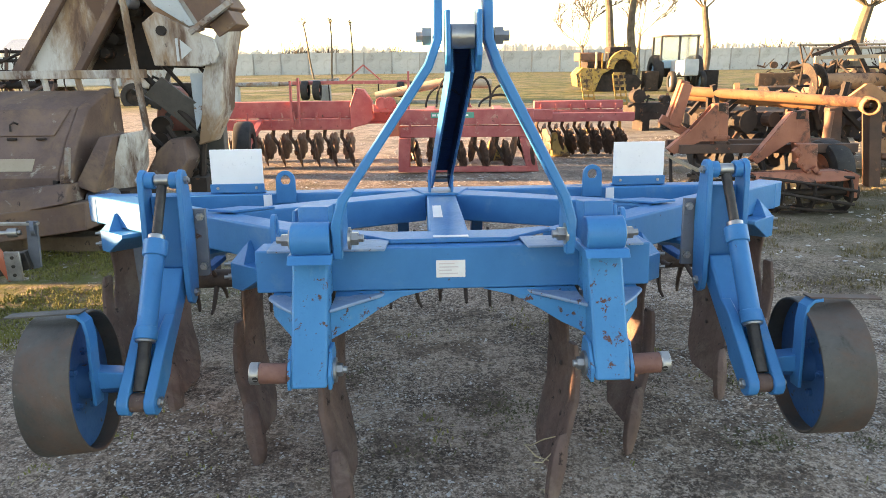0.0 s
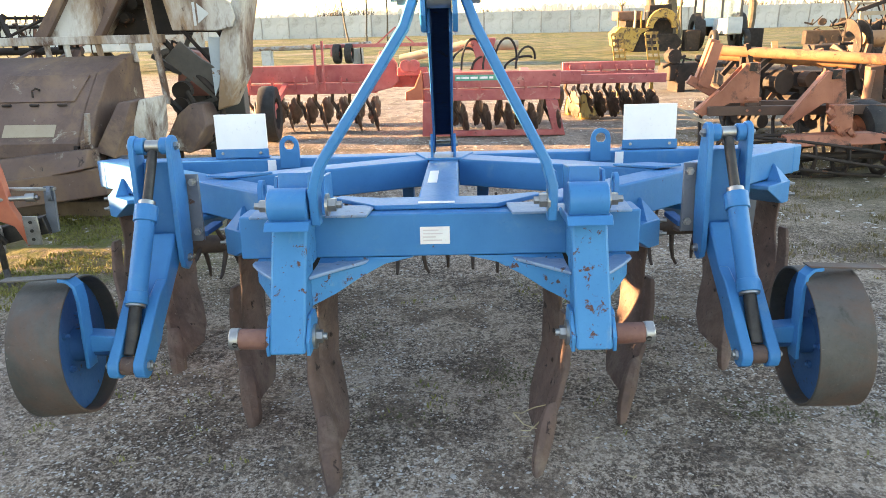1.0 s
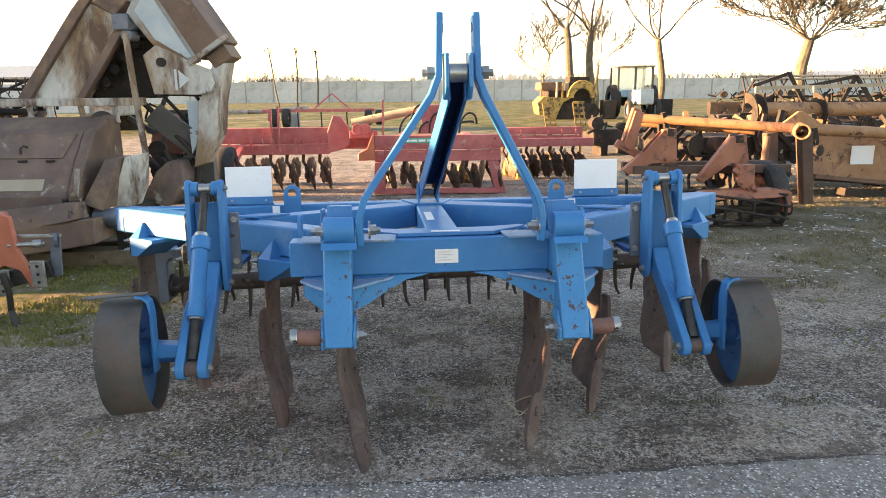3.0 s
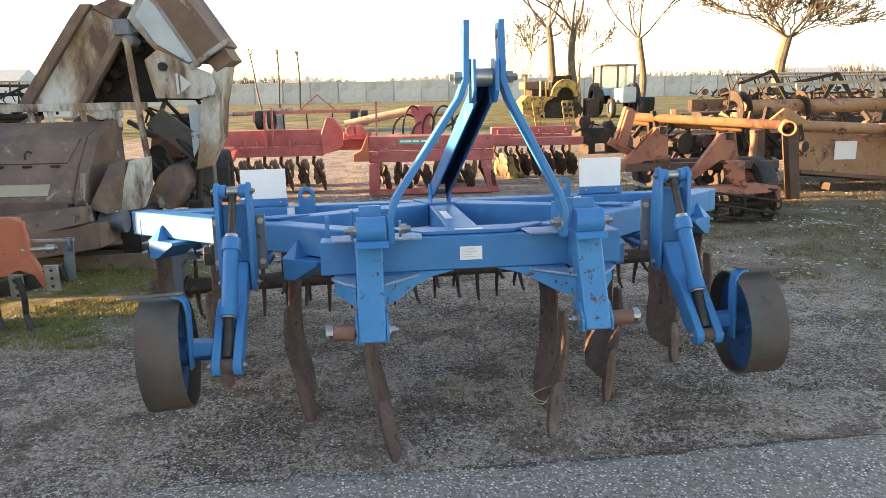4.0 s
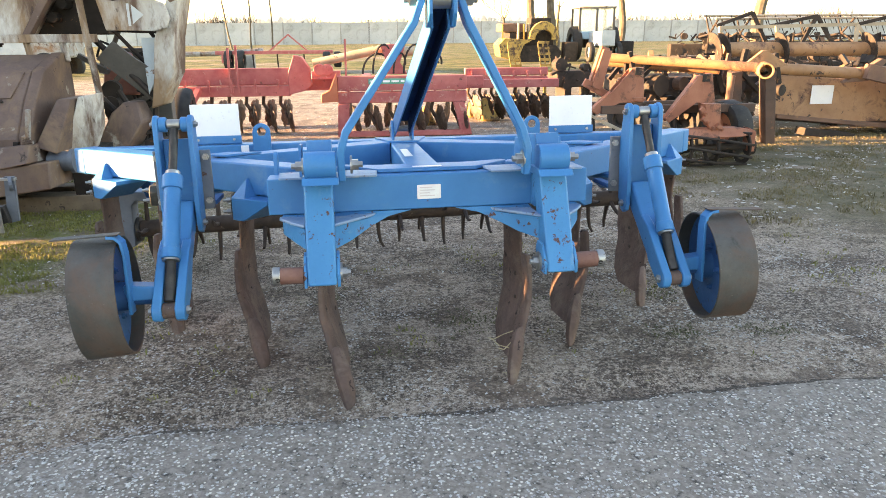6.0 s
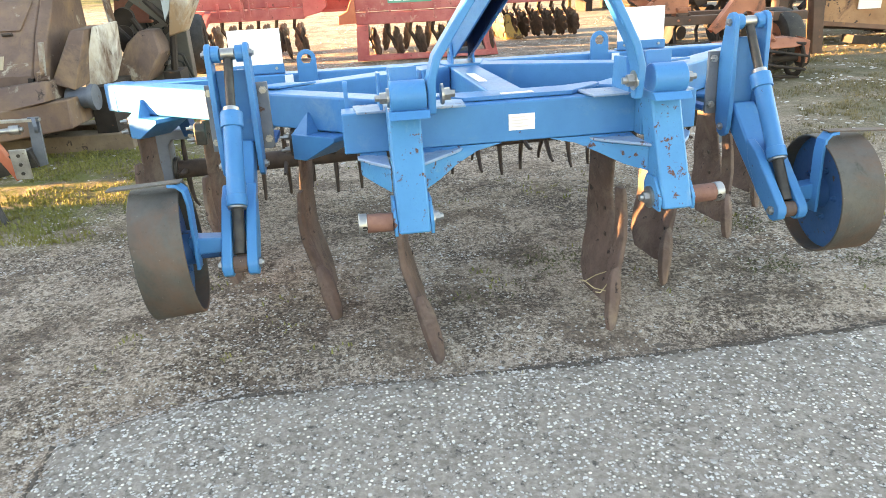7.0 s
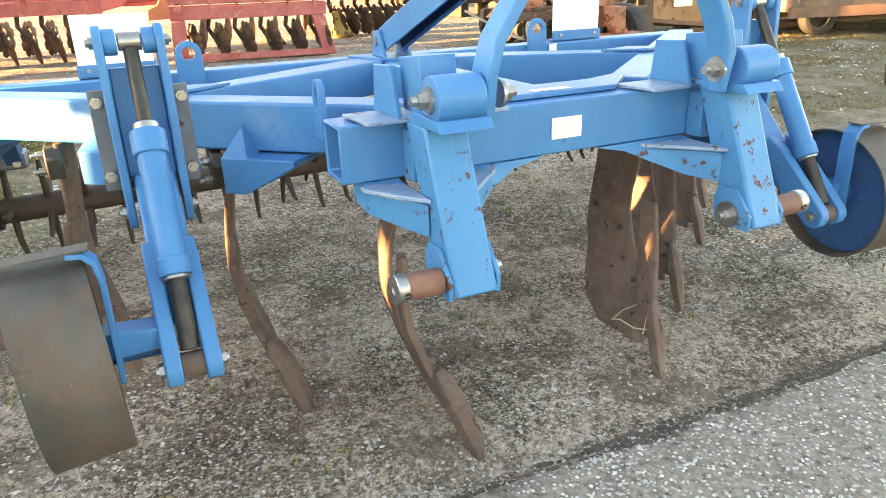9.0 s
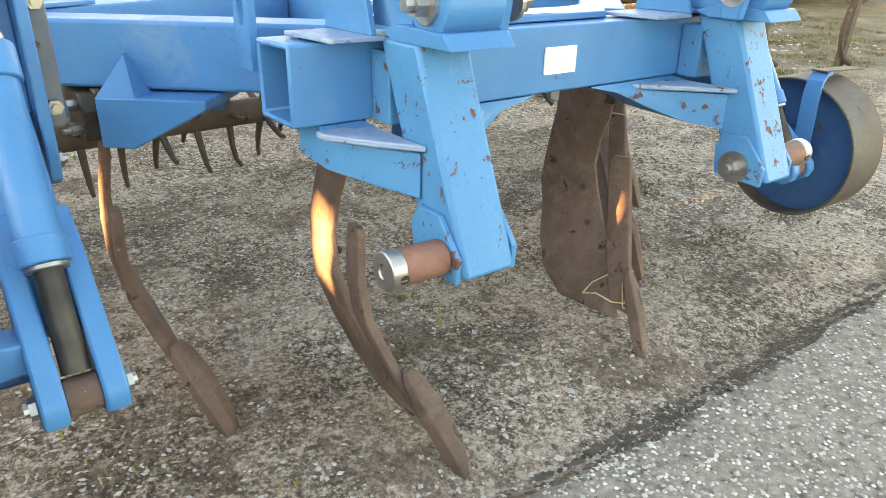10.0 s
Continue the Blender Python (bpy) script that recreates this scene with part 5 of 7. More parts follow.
# old harvester header, rust brown and grey
def old_header():
    h = yard_thing("harvester_header", pose(0, 0, -0.055), "old rusted brown and grey harvester header on timber sleepers", "header", near=0.89)
    gz = dip(-3.3, 6.4)
    # hood: front panel, slope and top
    bm = bmesh.new()
    prof = [(5.95, 0.45), (5.95, 0.58), (6.15, 0.86), (6.42, 1.13), (6.85, 1.27), (7.0, 1.27), (7.0, 0.45)]
    left, right = -6.4, -3.18
    loft(bm, [[(left, y, z) for y, z in prof], [(-3.34, y, z) for y, z in prof]])
    part("hood", bm, OLD_BROWN, h, "rust-brown sheet-metal hood", bevel=0.02)
    bm = bmesh.new()
    side = [(5.95, 0.45), (5.95, 0.60), (6.15, 0.88), (6.42, 1.15), (6.85, 1.29), (7.02, 1.29), (7.02, 0.45)]
    loft(bm, [[(-3.337, y, z) for y, z in side], [(-3.25, y + 0.03, z - 0.01) for y, z in side]])
    part("hood_side", bm, OLD_BROWN, h, "rust-brown end sheet", bevel=0.012)
    n = Vector((0, -0.27, 0.27)).normalized()
    bm = bmesh.new()
    def on_hood(x, f, up=0.006):
        y = 6.15 + 0.27 * f
        z = 0.86 + 0.27 * f
        return (x, y - 0.7071 * up, z + 0.7071 * up)
    for a0, a1, f0, f1 in ((-4.18, -3.46, 0.18, 0.98),):
        add(bm, [on_hood(a0, f0, 0.001), on_hood(a1, f0, 0.001), on_hood(a1 + 0.06, f1, 0.001), on_hood(a0, f1, 0.001), on_hood(a0, f0, 0.014), on_hood(a1, f0, 0.014), on_hood(a1 + 0.06, f1, 0.014), on_hood(a0, f1, 0.014)], BOX_FACES)
    lid = part("hatch", bm, OLD_BROWN, h, "hinged hatch panel", bevel=0.004)
    bm = bmesh.new()
    pipe(bm, [on_hood(-3.86, 0.30, 0.015), on_hood(-3.86, 0.42, 0.05), on_hood(-3.84, 0.5, 0.05), on_hood(-3.82, 0.52, 0.015)], 0.009, 6)
    part("hatch_handle", bm, JUNK, lid)
    for x in (-4.08, -3.82, -3.56):
        bm = bmesh.new()
        rod(bm, on_hood(x - 0.04, 0.08, 0.014), on_hood(x + 0.04, 0.08, 0.014), 0.012, n=8)
        part("hinge", bm, JUNK, lid)
    bm = bmesh.new()
    q = [(-4.06, 5.99, 0.632), (-3.58, 5.99, 0.632), (-3.58, 6.06, 0.730), (-4.06, 6.06, 0.730)]
    off = Vector((0, -0.8192, 0.5736))
    add(bm, [Vector(p) + off * 0.001 for p in q] + [Vector(p) + off * 0.006 for p in q], BOX_FACES)
    part("patch", bm, PALE_TAN, h, "pale tan riveted patch")
    # latch on the front: a lever, its hook and a bracket
    bm = bmesh.new()
    beam(bm, (-3.30, 5.94, 0.44), (-3.26, 5.92, 0.62), 0.09, 0.03)
    part("latch_bracket", bm, OLD_GREY, h, bevel=0.004)
    bm = bmesh.new()
    beam(bm, (-3.25, 5.93, 0.58), (-3.21, 5.94, 0.84), 0.05, 0.03)
    rod(bm, (-3.29, 5.91, 0.56), (-3.20, 5.91, 0.56), 0.018, n=8)
    part("latch_lever", bm, OLD_GREY, h, bevel=0.003)
    bm = bmesh.new()
    beam(bm, (-3.38, 5.95, 0.42), (-3.36, 5.95, 0.56), 0.04, 0.04)
    part("latch_hook", bm, JUNK, h)
    # lower lip and trough
    bm = bmesh.new()
    loft(bm, [[(-6.4, 5.90, 0.02), (-6.4, 6.6, 0.02), (-6.4, 6.6, 0.44), (-6.4, 6.0, 0.44)], [(-4.2, 5.80, 0.20), (-4.2, 6.5, 0.18), (-4.2, 6.5, 0.44), (-4.2, 5.9, 0.44)], [(-3.20, 5.72, 0.40), (-3.2, 6.4, 0.34), (-3.2, 6.4, 0.50), (-3.2, 5.85, 0.55)]])
    part("lower_lip", bm, OLD_BROWN, h, bevel=0.015)
    bm = bmesh.new()
    loft(bm, [[(-3.95, 5.70, 0.05), (-3.95, 6.5, 0.05), (-3.95, 6.5, 0.28), (-3.95, 5.70, 0.30)], [(-3.05, 5.75, 0.17), (-3.05, 6.5, 0.15), (-3.05, 6.5, 0.36), (-3.05, 5.80, 0.40)]])
    part("skid_box", bm, OLD_BROWN, h, bevel=0.012)
    # divider wedge at the end
    bm = bmesh.new()
    loft(bm, [[(-3.24, 6.0, 0.50), (-3.05, 5.98, 0.44), (-3.05, 6.5, 0.44), (-3.24, 6.5, 0.50)], [(-3.07, 6.2, 0.90), (-2.95, 6.2, 0.90), (-2.95, 6.6, 0.90), (-3.07, 6.6, 0.90)]])
    part("divider", bm, OLD_BROWN, h, bevel=0.01)
    bm = bmesh.new()
    loft(bm, [[(-3.09, 6.28, 0.40), (-2.90, 6.42, 0.42), (-2.90, 6.55, 0.42), (-3.06, 6.55, 0.40)], [(-3.0, 6.28, 0.70), (-2.82, 6.45, 0.62), (-2.82, 6.58, 0.62), (-2.98, 6.58, 0.70)], [(-2.93, 6.3, 0.91), (-2.80, 6.45, 0.93), (-2.80, 6.58, 0.93), (-2.92, 6.58, 0.91)]])
    part("divider_face", bm, OLD_RUSTGREY, h, "white sheet streaked with rust", bevel=0.01)
    bm = bmesh.new()
    rod(bm, (-3.16, 6.1, 0.36), (-2.96, 6.08, 0.36), 0.09, n=20)
    rod(bm, (-2.97, 6.08, 0.36), (-2.93, 6.08, 0.36), 0.11, n=20)
    part("drive_hub", bm, SCRAPER, h, smooth=True)
    # cross rail and its feet
    bm = bmesh.new()
    box(bm, (-6.4, 6.95, 1.38), (-2.95, 7.05, 1.46))
    for x in (-4.15, -3.95, -3.62, -3.28):
        beam(bm, (x, 7.0, 1.40), (x + 0.05, 6.95, 1.20), 0.05, 0.05)
    part("cross_rail", bm, OLD_RUSTGREY, h, bevel=0.006)
    # rising chute, grey and rust
    bm = bmesh.new()
    q = [(-4.24, 1.44), (-3.66, 1.44), (-3.15, 2.18), (-3.16, 2.28), (-3.41, 2.42), (-3.55, 2.30)]
    prism(bm, q, 7.05, 7.75, "y")
    part("feeder_chute", bm, OLD_RUSTGREY, h, "grey sheet chute with rust streaks", bevel=0.02)
    bm = bmesh.new()
    prism(bm, [(-4.27, 1.44), (-4.13, 1.44), (-3.48, 2.32), (-3.38, 2.44), (-3.50, 2.44), (-3.62, 2.30)], 6.99, 7.08, "y")
    prism(bm, [(-3.66, 1.44), (-3.58, 1.44), (-3.09, 2.14), (-3.15, 2.20)], 7.0, 7.10, "y")
    part("chute_rib", bm, OLD_BROWN, h, bevel=0.008)
    bm = bmesh.new()
    prism(bm, [(-3.40, 2.41), (-3.18, 2.50), (-3.03, 2.42), (-3.16, 2.27)], 7.0, 7.8, "y")
    part("chute_cap", bm, OLD_BROWN, h, bevel=0.012)
    bm = bmesh.new()
    box(bm, (-3.18, 6.95, 2.13), (-3.02, 7.3, 2.29))
    rod(bm, (-3.06, 6.97, 2.08), (-3.06, 7.2, 2.08), 0.06, n=14)
    part("gearbox", bm, SCRAPER, h, bevel=0.012)
    bm = bmesh.new()
    prism(bm, [(-3.70, 1.45), (-3.19, 2.15), (-2.9, 2.05), (-2.95, 1.45)], 7.35, 7.7, "y")
    part("chain_housing", bm, JUNK, h, "dark greasy chain housing", bevel=0.02)
    for k in range(5):
        bm = bmesh.new()
        x, z = -3.42 + 0.11 * k, 1.62 + 0.13 * k
        rod(bm, (x, 7.2, z), (x, 7.36, z), 0.05, n=12)
        part("sprocket", bm, JUNK, h)
    bm = bmesh.new()
    pipe(bm, [(-3.07, 6.98, 2.10), (-3.03, 6.97, 1.5), (-2.98, 6.97, 0.8)], 0.035, 8)
    part("post", bm, OLD_RUSTGREY, h)
    # folded snout, grey inside and brown outside
    bm = bmesh.new()
    prism(bm, [(-3.05, 2.30), (-2.90, 2.56), (-2.72, 2.60), (-2.36, 1.82), (-2.44, 1.79), (-2.80, 1.97)], 7.0, 7.12, "y")
    part("snout_frame", bm, OLD_GREY, h, "weathered grey sheet", bevel=0.008)
    bm = bmesh.new()
    prism(bm, [(-2.96, 2.32), (-2.84, 2.50), (-2.75, 2.42), (-2.42, 1.86), (-2.47, 1.85), (-2.78, 2.04)], 6.985, 7.0, "y")
    part("snout_panel", bm, PALE_BLUE, h, "pale blue-grey inset panel", bevel=0.003)
    bm = bmesh.new()
    loft(bm, [[(-2.80, 7.0, 2.56), (-2.50, 6.9, 2.62), (-2.45, 7.5, 2.62), (-2.75, 7.5, 2.56)], [(-2.36, 7.0, 1.83), (-2.09, 6.9, 2.02), (-2.06, 7.5, 2.02), (-2.33, 7.5, 1.83)]])
    part("snout_side", bm, OLD_BROWN, h, bevel=0.012)
    bm = bmesh.new()
    beam(bm, (-2.44, 6.93, 1.79), (-2.02, 6.90, 2.06), 0.06, 0.05)
    part("snout_clamp", bm, OLD_GREY, h)
    bm = bmesh.new()
    loft(bm, [[(-2.28, 7.0, 1.86), (-2.08, 6.95, 1.99), (-2.06, 7.3, 1.99), (-2.26, 7.3, 1.86)], [(-2.20, 7.0, 1.74), (-2.0, 6.95, 1.86), (-1.98, 7.3, 1.86), (-2.18, 7.3, 1.74)]])
    part("snout_tip", bm, OLD_BROWN, h, bevel=0.01)
    # side panel with a white arrow
    bm = bmesh.new()
    prism(bm, [(-2.90, 1.88), (-2.76, 1.98), (-2.40, 1.80), (-2.24, 1.74), (-2.20, 1.60), (-2.24, 1.51), (-2.37, 1.48), (-2.82, 1.49)], 6.93, 6.98, "y")
    side_panel = part("side_panel", bm, OLD_RUSTGREY, h, "grey panel with rust stains and a white arrow", bevel=0.01)
    bm = bmesh.new()
    box(bm, (-2.595, 6.925, 1.53), (-2.57, 6.929, 1.74))
    prism(bm, [(-2.55, 1.55), (-2.55, 1.73), (-2.44, 1.635)], 6.925, 6.929, "y")
    part("arrow_mark", bm, CONCRETE, side_panel, "faded white arrow mark")
    bm = bmesh.new()
    rod(bm, (-2.71, 6.93, 1.81), (-2.71, 6.89, 1.81), 0.045, n=16)
    part("side_hub", bm, JUNK, side_panel)
    # hanging flap and curved horn below
    bm = bmesh.new()
    loft(bm, [[(-3.0, 7.05, 1.22), (-2.80, 7.0, 1.39), (-2.80, 7.04, 1.39), (-3.0, 7.09, 1.22)], [(-2.76, 7.1, 1.0), (-2.60, 7.0, 1.22), (-2.60, 7.04, 1.22), (-2.76, 7.14, 1.0)], [(-2.55, 7.15, 0.80), (-2.43, 7.1, 1.08), (-2.43, 7.14, 1.08), (-2.55, 7.19, 0.80)]])
    part("hanging_flap", bm, DARK_SHEET, h, "dark bent sheet flap", bevel=0.004)
    bm = bmesh.new()
    loft(bm, [[(-2.22, 7.0, 1.80), (-2.10, 7.0, 1.82), (-2.06, 7.3, 1.82), (-2.2, 7.3, 1.80)], [(-2.40, 7.0, 1.40), (-2.20, 7.0, 1.42), (-2.16, 7.3, 1.42), (-2.38, 7.3, 1.40)],
              [(-2.44, 7.0, 1.05), (-2.24, 7.0, 1.08), (-2.20, 7.3, 1.08), (-2.42, 7.3, 1.05)], [(-2.52, 7.05, 0.72), (-2.40, 7.05, 0.76), (-2.36, 7.25, 0.76), (-2.5, 7.25, 0.72)]])
    part("horn", bm, OLD_RUSTGREY, h, "rust-streaked curved sheet horn", bevel=0.012)
    bm = bmesh.new()
    prism(bm, [(-2.54, 1.42), (-2.41, 1.42), (-2.44, 1.02), (-2.53, 0.86)], 7.06, 7.10, "y")
    part("horn_flange", bm, PALE_BLUE, h, bevel=0.004)
    for a, b, r in (((-3.0, 7.1, 1.40), (-2.50, 7.1, 0.85), 0.03), ((-2.85, 7.2, 1.50), (-2.55, 7.2, 1.15), 0.02), ((-2.5, 7.2, 1.50), (-2.3, 7.2, 1.2), 0.02), ((-2.9, 7.3, 1.5), (-2.35, 7.3, 1.48), 0.025),
                    ((-2.86, 7.15, 0.9), (-2.62, 7.15, 0.45), 0.03), ((-2.98, 6.98, 0.85), (-2.72, 7.1, 0.5), 0.03), ((-2.5, 7.15, 0.75), (-2.56, 7.15, 0.30), 0.035)):
        bm = bmesh.new()
        rod(bm, a, b, r, n=8)
        part("strut", bm, JUNK, h)
    bm = bmesh.new()
    loft(bm, [[(-3.02, 6.8, 0.40), (-2.72, 6.75, 0.34), (-2.70, 7.2, 0.34), (-3.0, 7.2, 0.40)], [(-2.86, 6.85, 0.70), (-2.56, 6.85, 0.60), (-2.54, 7.2, 0.60), (-2.84, 7.2, 0.70)], [(-2.76, 6.95, 0.80), (-2.62, 6.95, 0.80), (-2.6, 7.15, 0.80), (-2.74, 7.15, 0.80)]])
    part("snout_stub", bm, OLD_BROWN, h, bevel=0.02)
    # props down to the sleepers
    for x in (-5.6, -4.6, -3.6, -2.95):
        bm = bmesh.new()
        box(bm, (x - 0.09, 6.2, gz + 0.16), (x + 0.09, 6.9, 0.42))
        part("prop", bm, JUNK, h)
    bm = bmesh.new()
    box(bm, (-2.62, 7.0, gz + 0.0), (-2.46, 7.3, 0.40))
    part("prop", bm, JUNK, h)
    # junk behind: knives and bars along the header
    for k in range(9):
        bm = bmesh.new()
        x = -5.9 + 0.24 * k
        beam(bm, (x + 0.1 * math.sin(k * 3.1), 7.3, 1.35), (x + 0.3 * math.sin(k * 2.3), 7.5, 1.62 + 0.14 * math.sin(k * 1.7)), 0.03 + 0.02 * math.cos(k), 0.05)
        rod(bm, (x - 0.2, 7.35, 1.45 + 0.1 * math.cos(k * 2.9)), (x + 0.35, 7.45, 1.5 + 0.16 * math.sin(k * 4.1)), 0.016, n=6)
        part("reel_bar", bm, JUNK, h)
    # dark linkage, hoses and a faded red block behind the snout
    rnd = random.Random(9)
    for k in range(34):
        x, z = rnd.uniform(-3.2, -2.8), rnd.uniform(0.25, 1.25)
        y = rnd.uniform(7.45, 8.1)
        bm = bmesh.new()
        if k % 4 == 0:
            rod(bm, (x, y, z), (x + 0.03, y - 0.15, z), rnd.uniform(0.05, 0.13), n=14)
        elif k % 4 == 1:
            pipe(bm, [(x, y, z), (x + 0.10, y - 0.1, z + 0.16), (x + 0.24, y - 0.12, z + 0.10), (x + 0.28, y, z - 0.15)], 0.014, 6)
        else:
            a = rnd.uniform(0.3, 2.8)
            ln = rnd.uniform(0.25, 0.4)
            beam(bm, (x, y, z), (x + ln * math.cos(a), y + 0.05, z + ln * math.sin(a) * 0.8), rnd.uniform(0.04, 0.12), 0.05)
        part("linkage_piece", bm, (JUNK, RUBBER, JUNK, DARK_SHEET)[k % 4], h, smooth=k % 4 == 1)
    bm = bmesh.new()
    loft(bm, [[(-3.25, 7.75, 0.80), (-2.85, 7.75, 0.80), (-2.85, 8.0, 0.80), (-3.25, 8.0, 0.80)], [(-3.18, 7.8, 1.30), (-2.95, 7.8, 1.25), (-2.95, 8.0, 1.25), (-3.18, 8.0, 1.30)]])
    part("gear_cover", bm, FADED_RED, h, "faded red gear cover", bevel=0.02)
    bm = bmesh.new()
    box(bm, (-3.3, 8.1, 0.15), (-2.62, 8.25, 1.30))
    part("rear_panel", bm, DARK_SHEET, h, "dark rear panel", bevel=0.01)
    # worn reel standing up behind the trough: spiders, bars and bent tines
    rnd = random.Random(52)
    hub = Vector((0, 9.35, 1.28))
    for k in range(6):
        t = radians(60 * k + 14)
        p = hub + Vector((0, 0.46 * math.cos(t), 0.46 * math.sin(t)))
        bm = bmesh.new()
        rod(bm, (-7.6, p.y, p.z), (-5.25, p.y + 0.04, p.z - 0.05), 0.022, n=7)
        bar = part("reel_bar", bm, JUNK, h)
        for i in range(15):
            x = -7.5 + 0.155 * i + rnd.uniform(-0.03, 0.03)
            bm = bmesh.new()
            pipe(bm, [(x, p.y, p.z), (x + rnd.uniform(-0.03, 0.06), p.y - 0.05, p.z - 0.12), (x + rnd.uniform(-0.05, 0.10), p.y - 0.02, p.z - 0.26)], 0.012, 4, 0.007)
            part("reel_tine", bm, JUNK, bar)
        for x in (-5.3, -5.85, -6.7):
            bm = bmesh.new()
            beam(bm, (x, hub.y, hub.z), (x, p.y, p.z), 0.05, 0.02)
            part("reel_spoke", bm, DARK_RUST, h)
    for x in (-5.25, -6.75):
        bm = bmesh.new()
        beam(bm, (x, 9.35, 1.28), (x + 0.1, 8.5, 0.62), 0.09, 0.05)
        part("reel_arm", bm, DARK_RUST, h)
    bm = bmesh.new()
    rod(bm, (-7.6, 9.35, 1.28), (-5.2, 9.35, 1.26), 0.05, n=14)
    part("reel_shaft", bm, JUNK, h, smooth=True)
    # the timber under it
    for k, (x0, x1, y, rz, t) in enumerate(((-3.9, -2.75, 6.28, 2.0, 0.16), (-6.2, -3.8, 6.35, -1.0, 0.17), (-6.2, -2.5, 6.78, 0.5, 0.16))):
        sl = yard_thing("sleeper", at_ground((x0 + x1) / 2, y, rz, dz=-0.055), "weathered timber sleeper lying on the ground", "sleeper", "sleepers under the header", near=0.89)
        bm = bmesh.new()
        hl = (x1 - x0) / 2
        loft(bm, [[(-hl, -0.12, -0.03), (-hl, 0.12, -0.03), (-hl, 0.12, t), (-hl + 0.02, -0.12, t - 0.01)], [(hl, -0.12, -0.03), (hl, 0.12, -0.03), (hl - 0.02, 0.12, t - 0.01), (hl, -0.12, t)]])
        part("timber", bm, WOOD, sl, bevel=0.012)


old_header()

BROWN_ORANGE = material("brown_rusted_orange", (0.11, 0.060, 0.045), (0.19, 0.10, 0.066), 4.0, 0.7, 0.0, 0.25, 60.0, (((0.26, 0.13, 0.07), 5.0, 0.3, 0.8),))
ORANGE_RED = material("sun_faded_red_orange", (0.25, 0.080, 0.046), (0.39, 0.145, 0.086), 4.0, 0.6, 0.0, 0.2, 60.0, (((0.11, 0.058, 0.045), 5.0, 0.46, 0.9, 0.1), ((0.48, 0.28, 0.19), 5.0, 0.25, 0.8)))
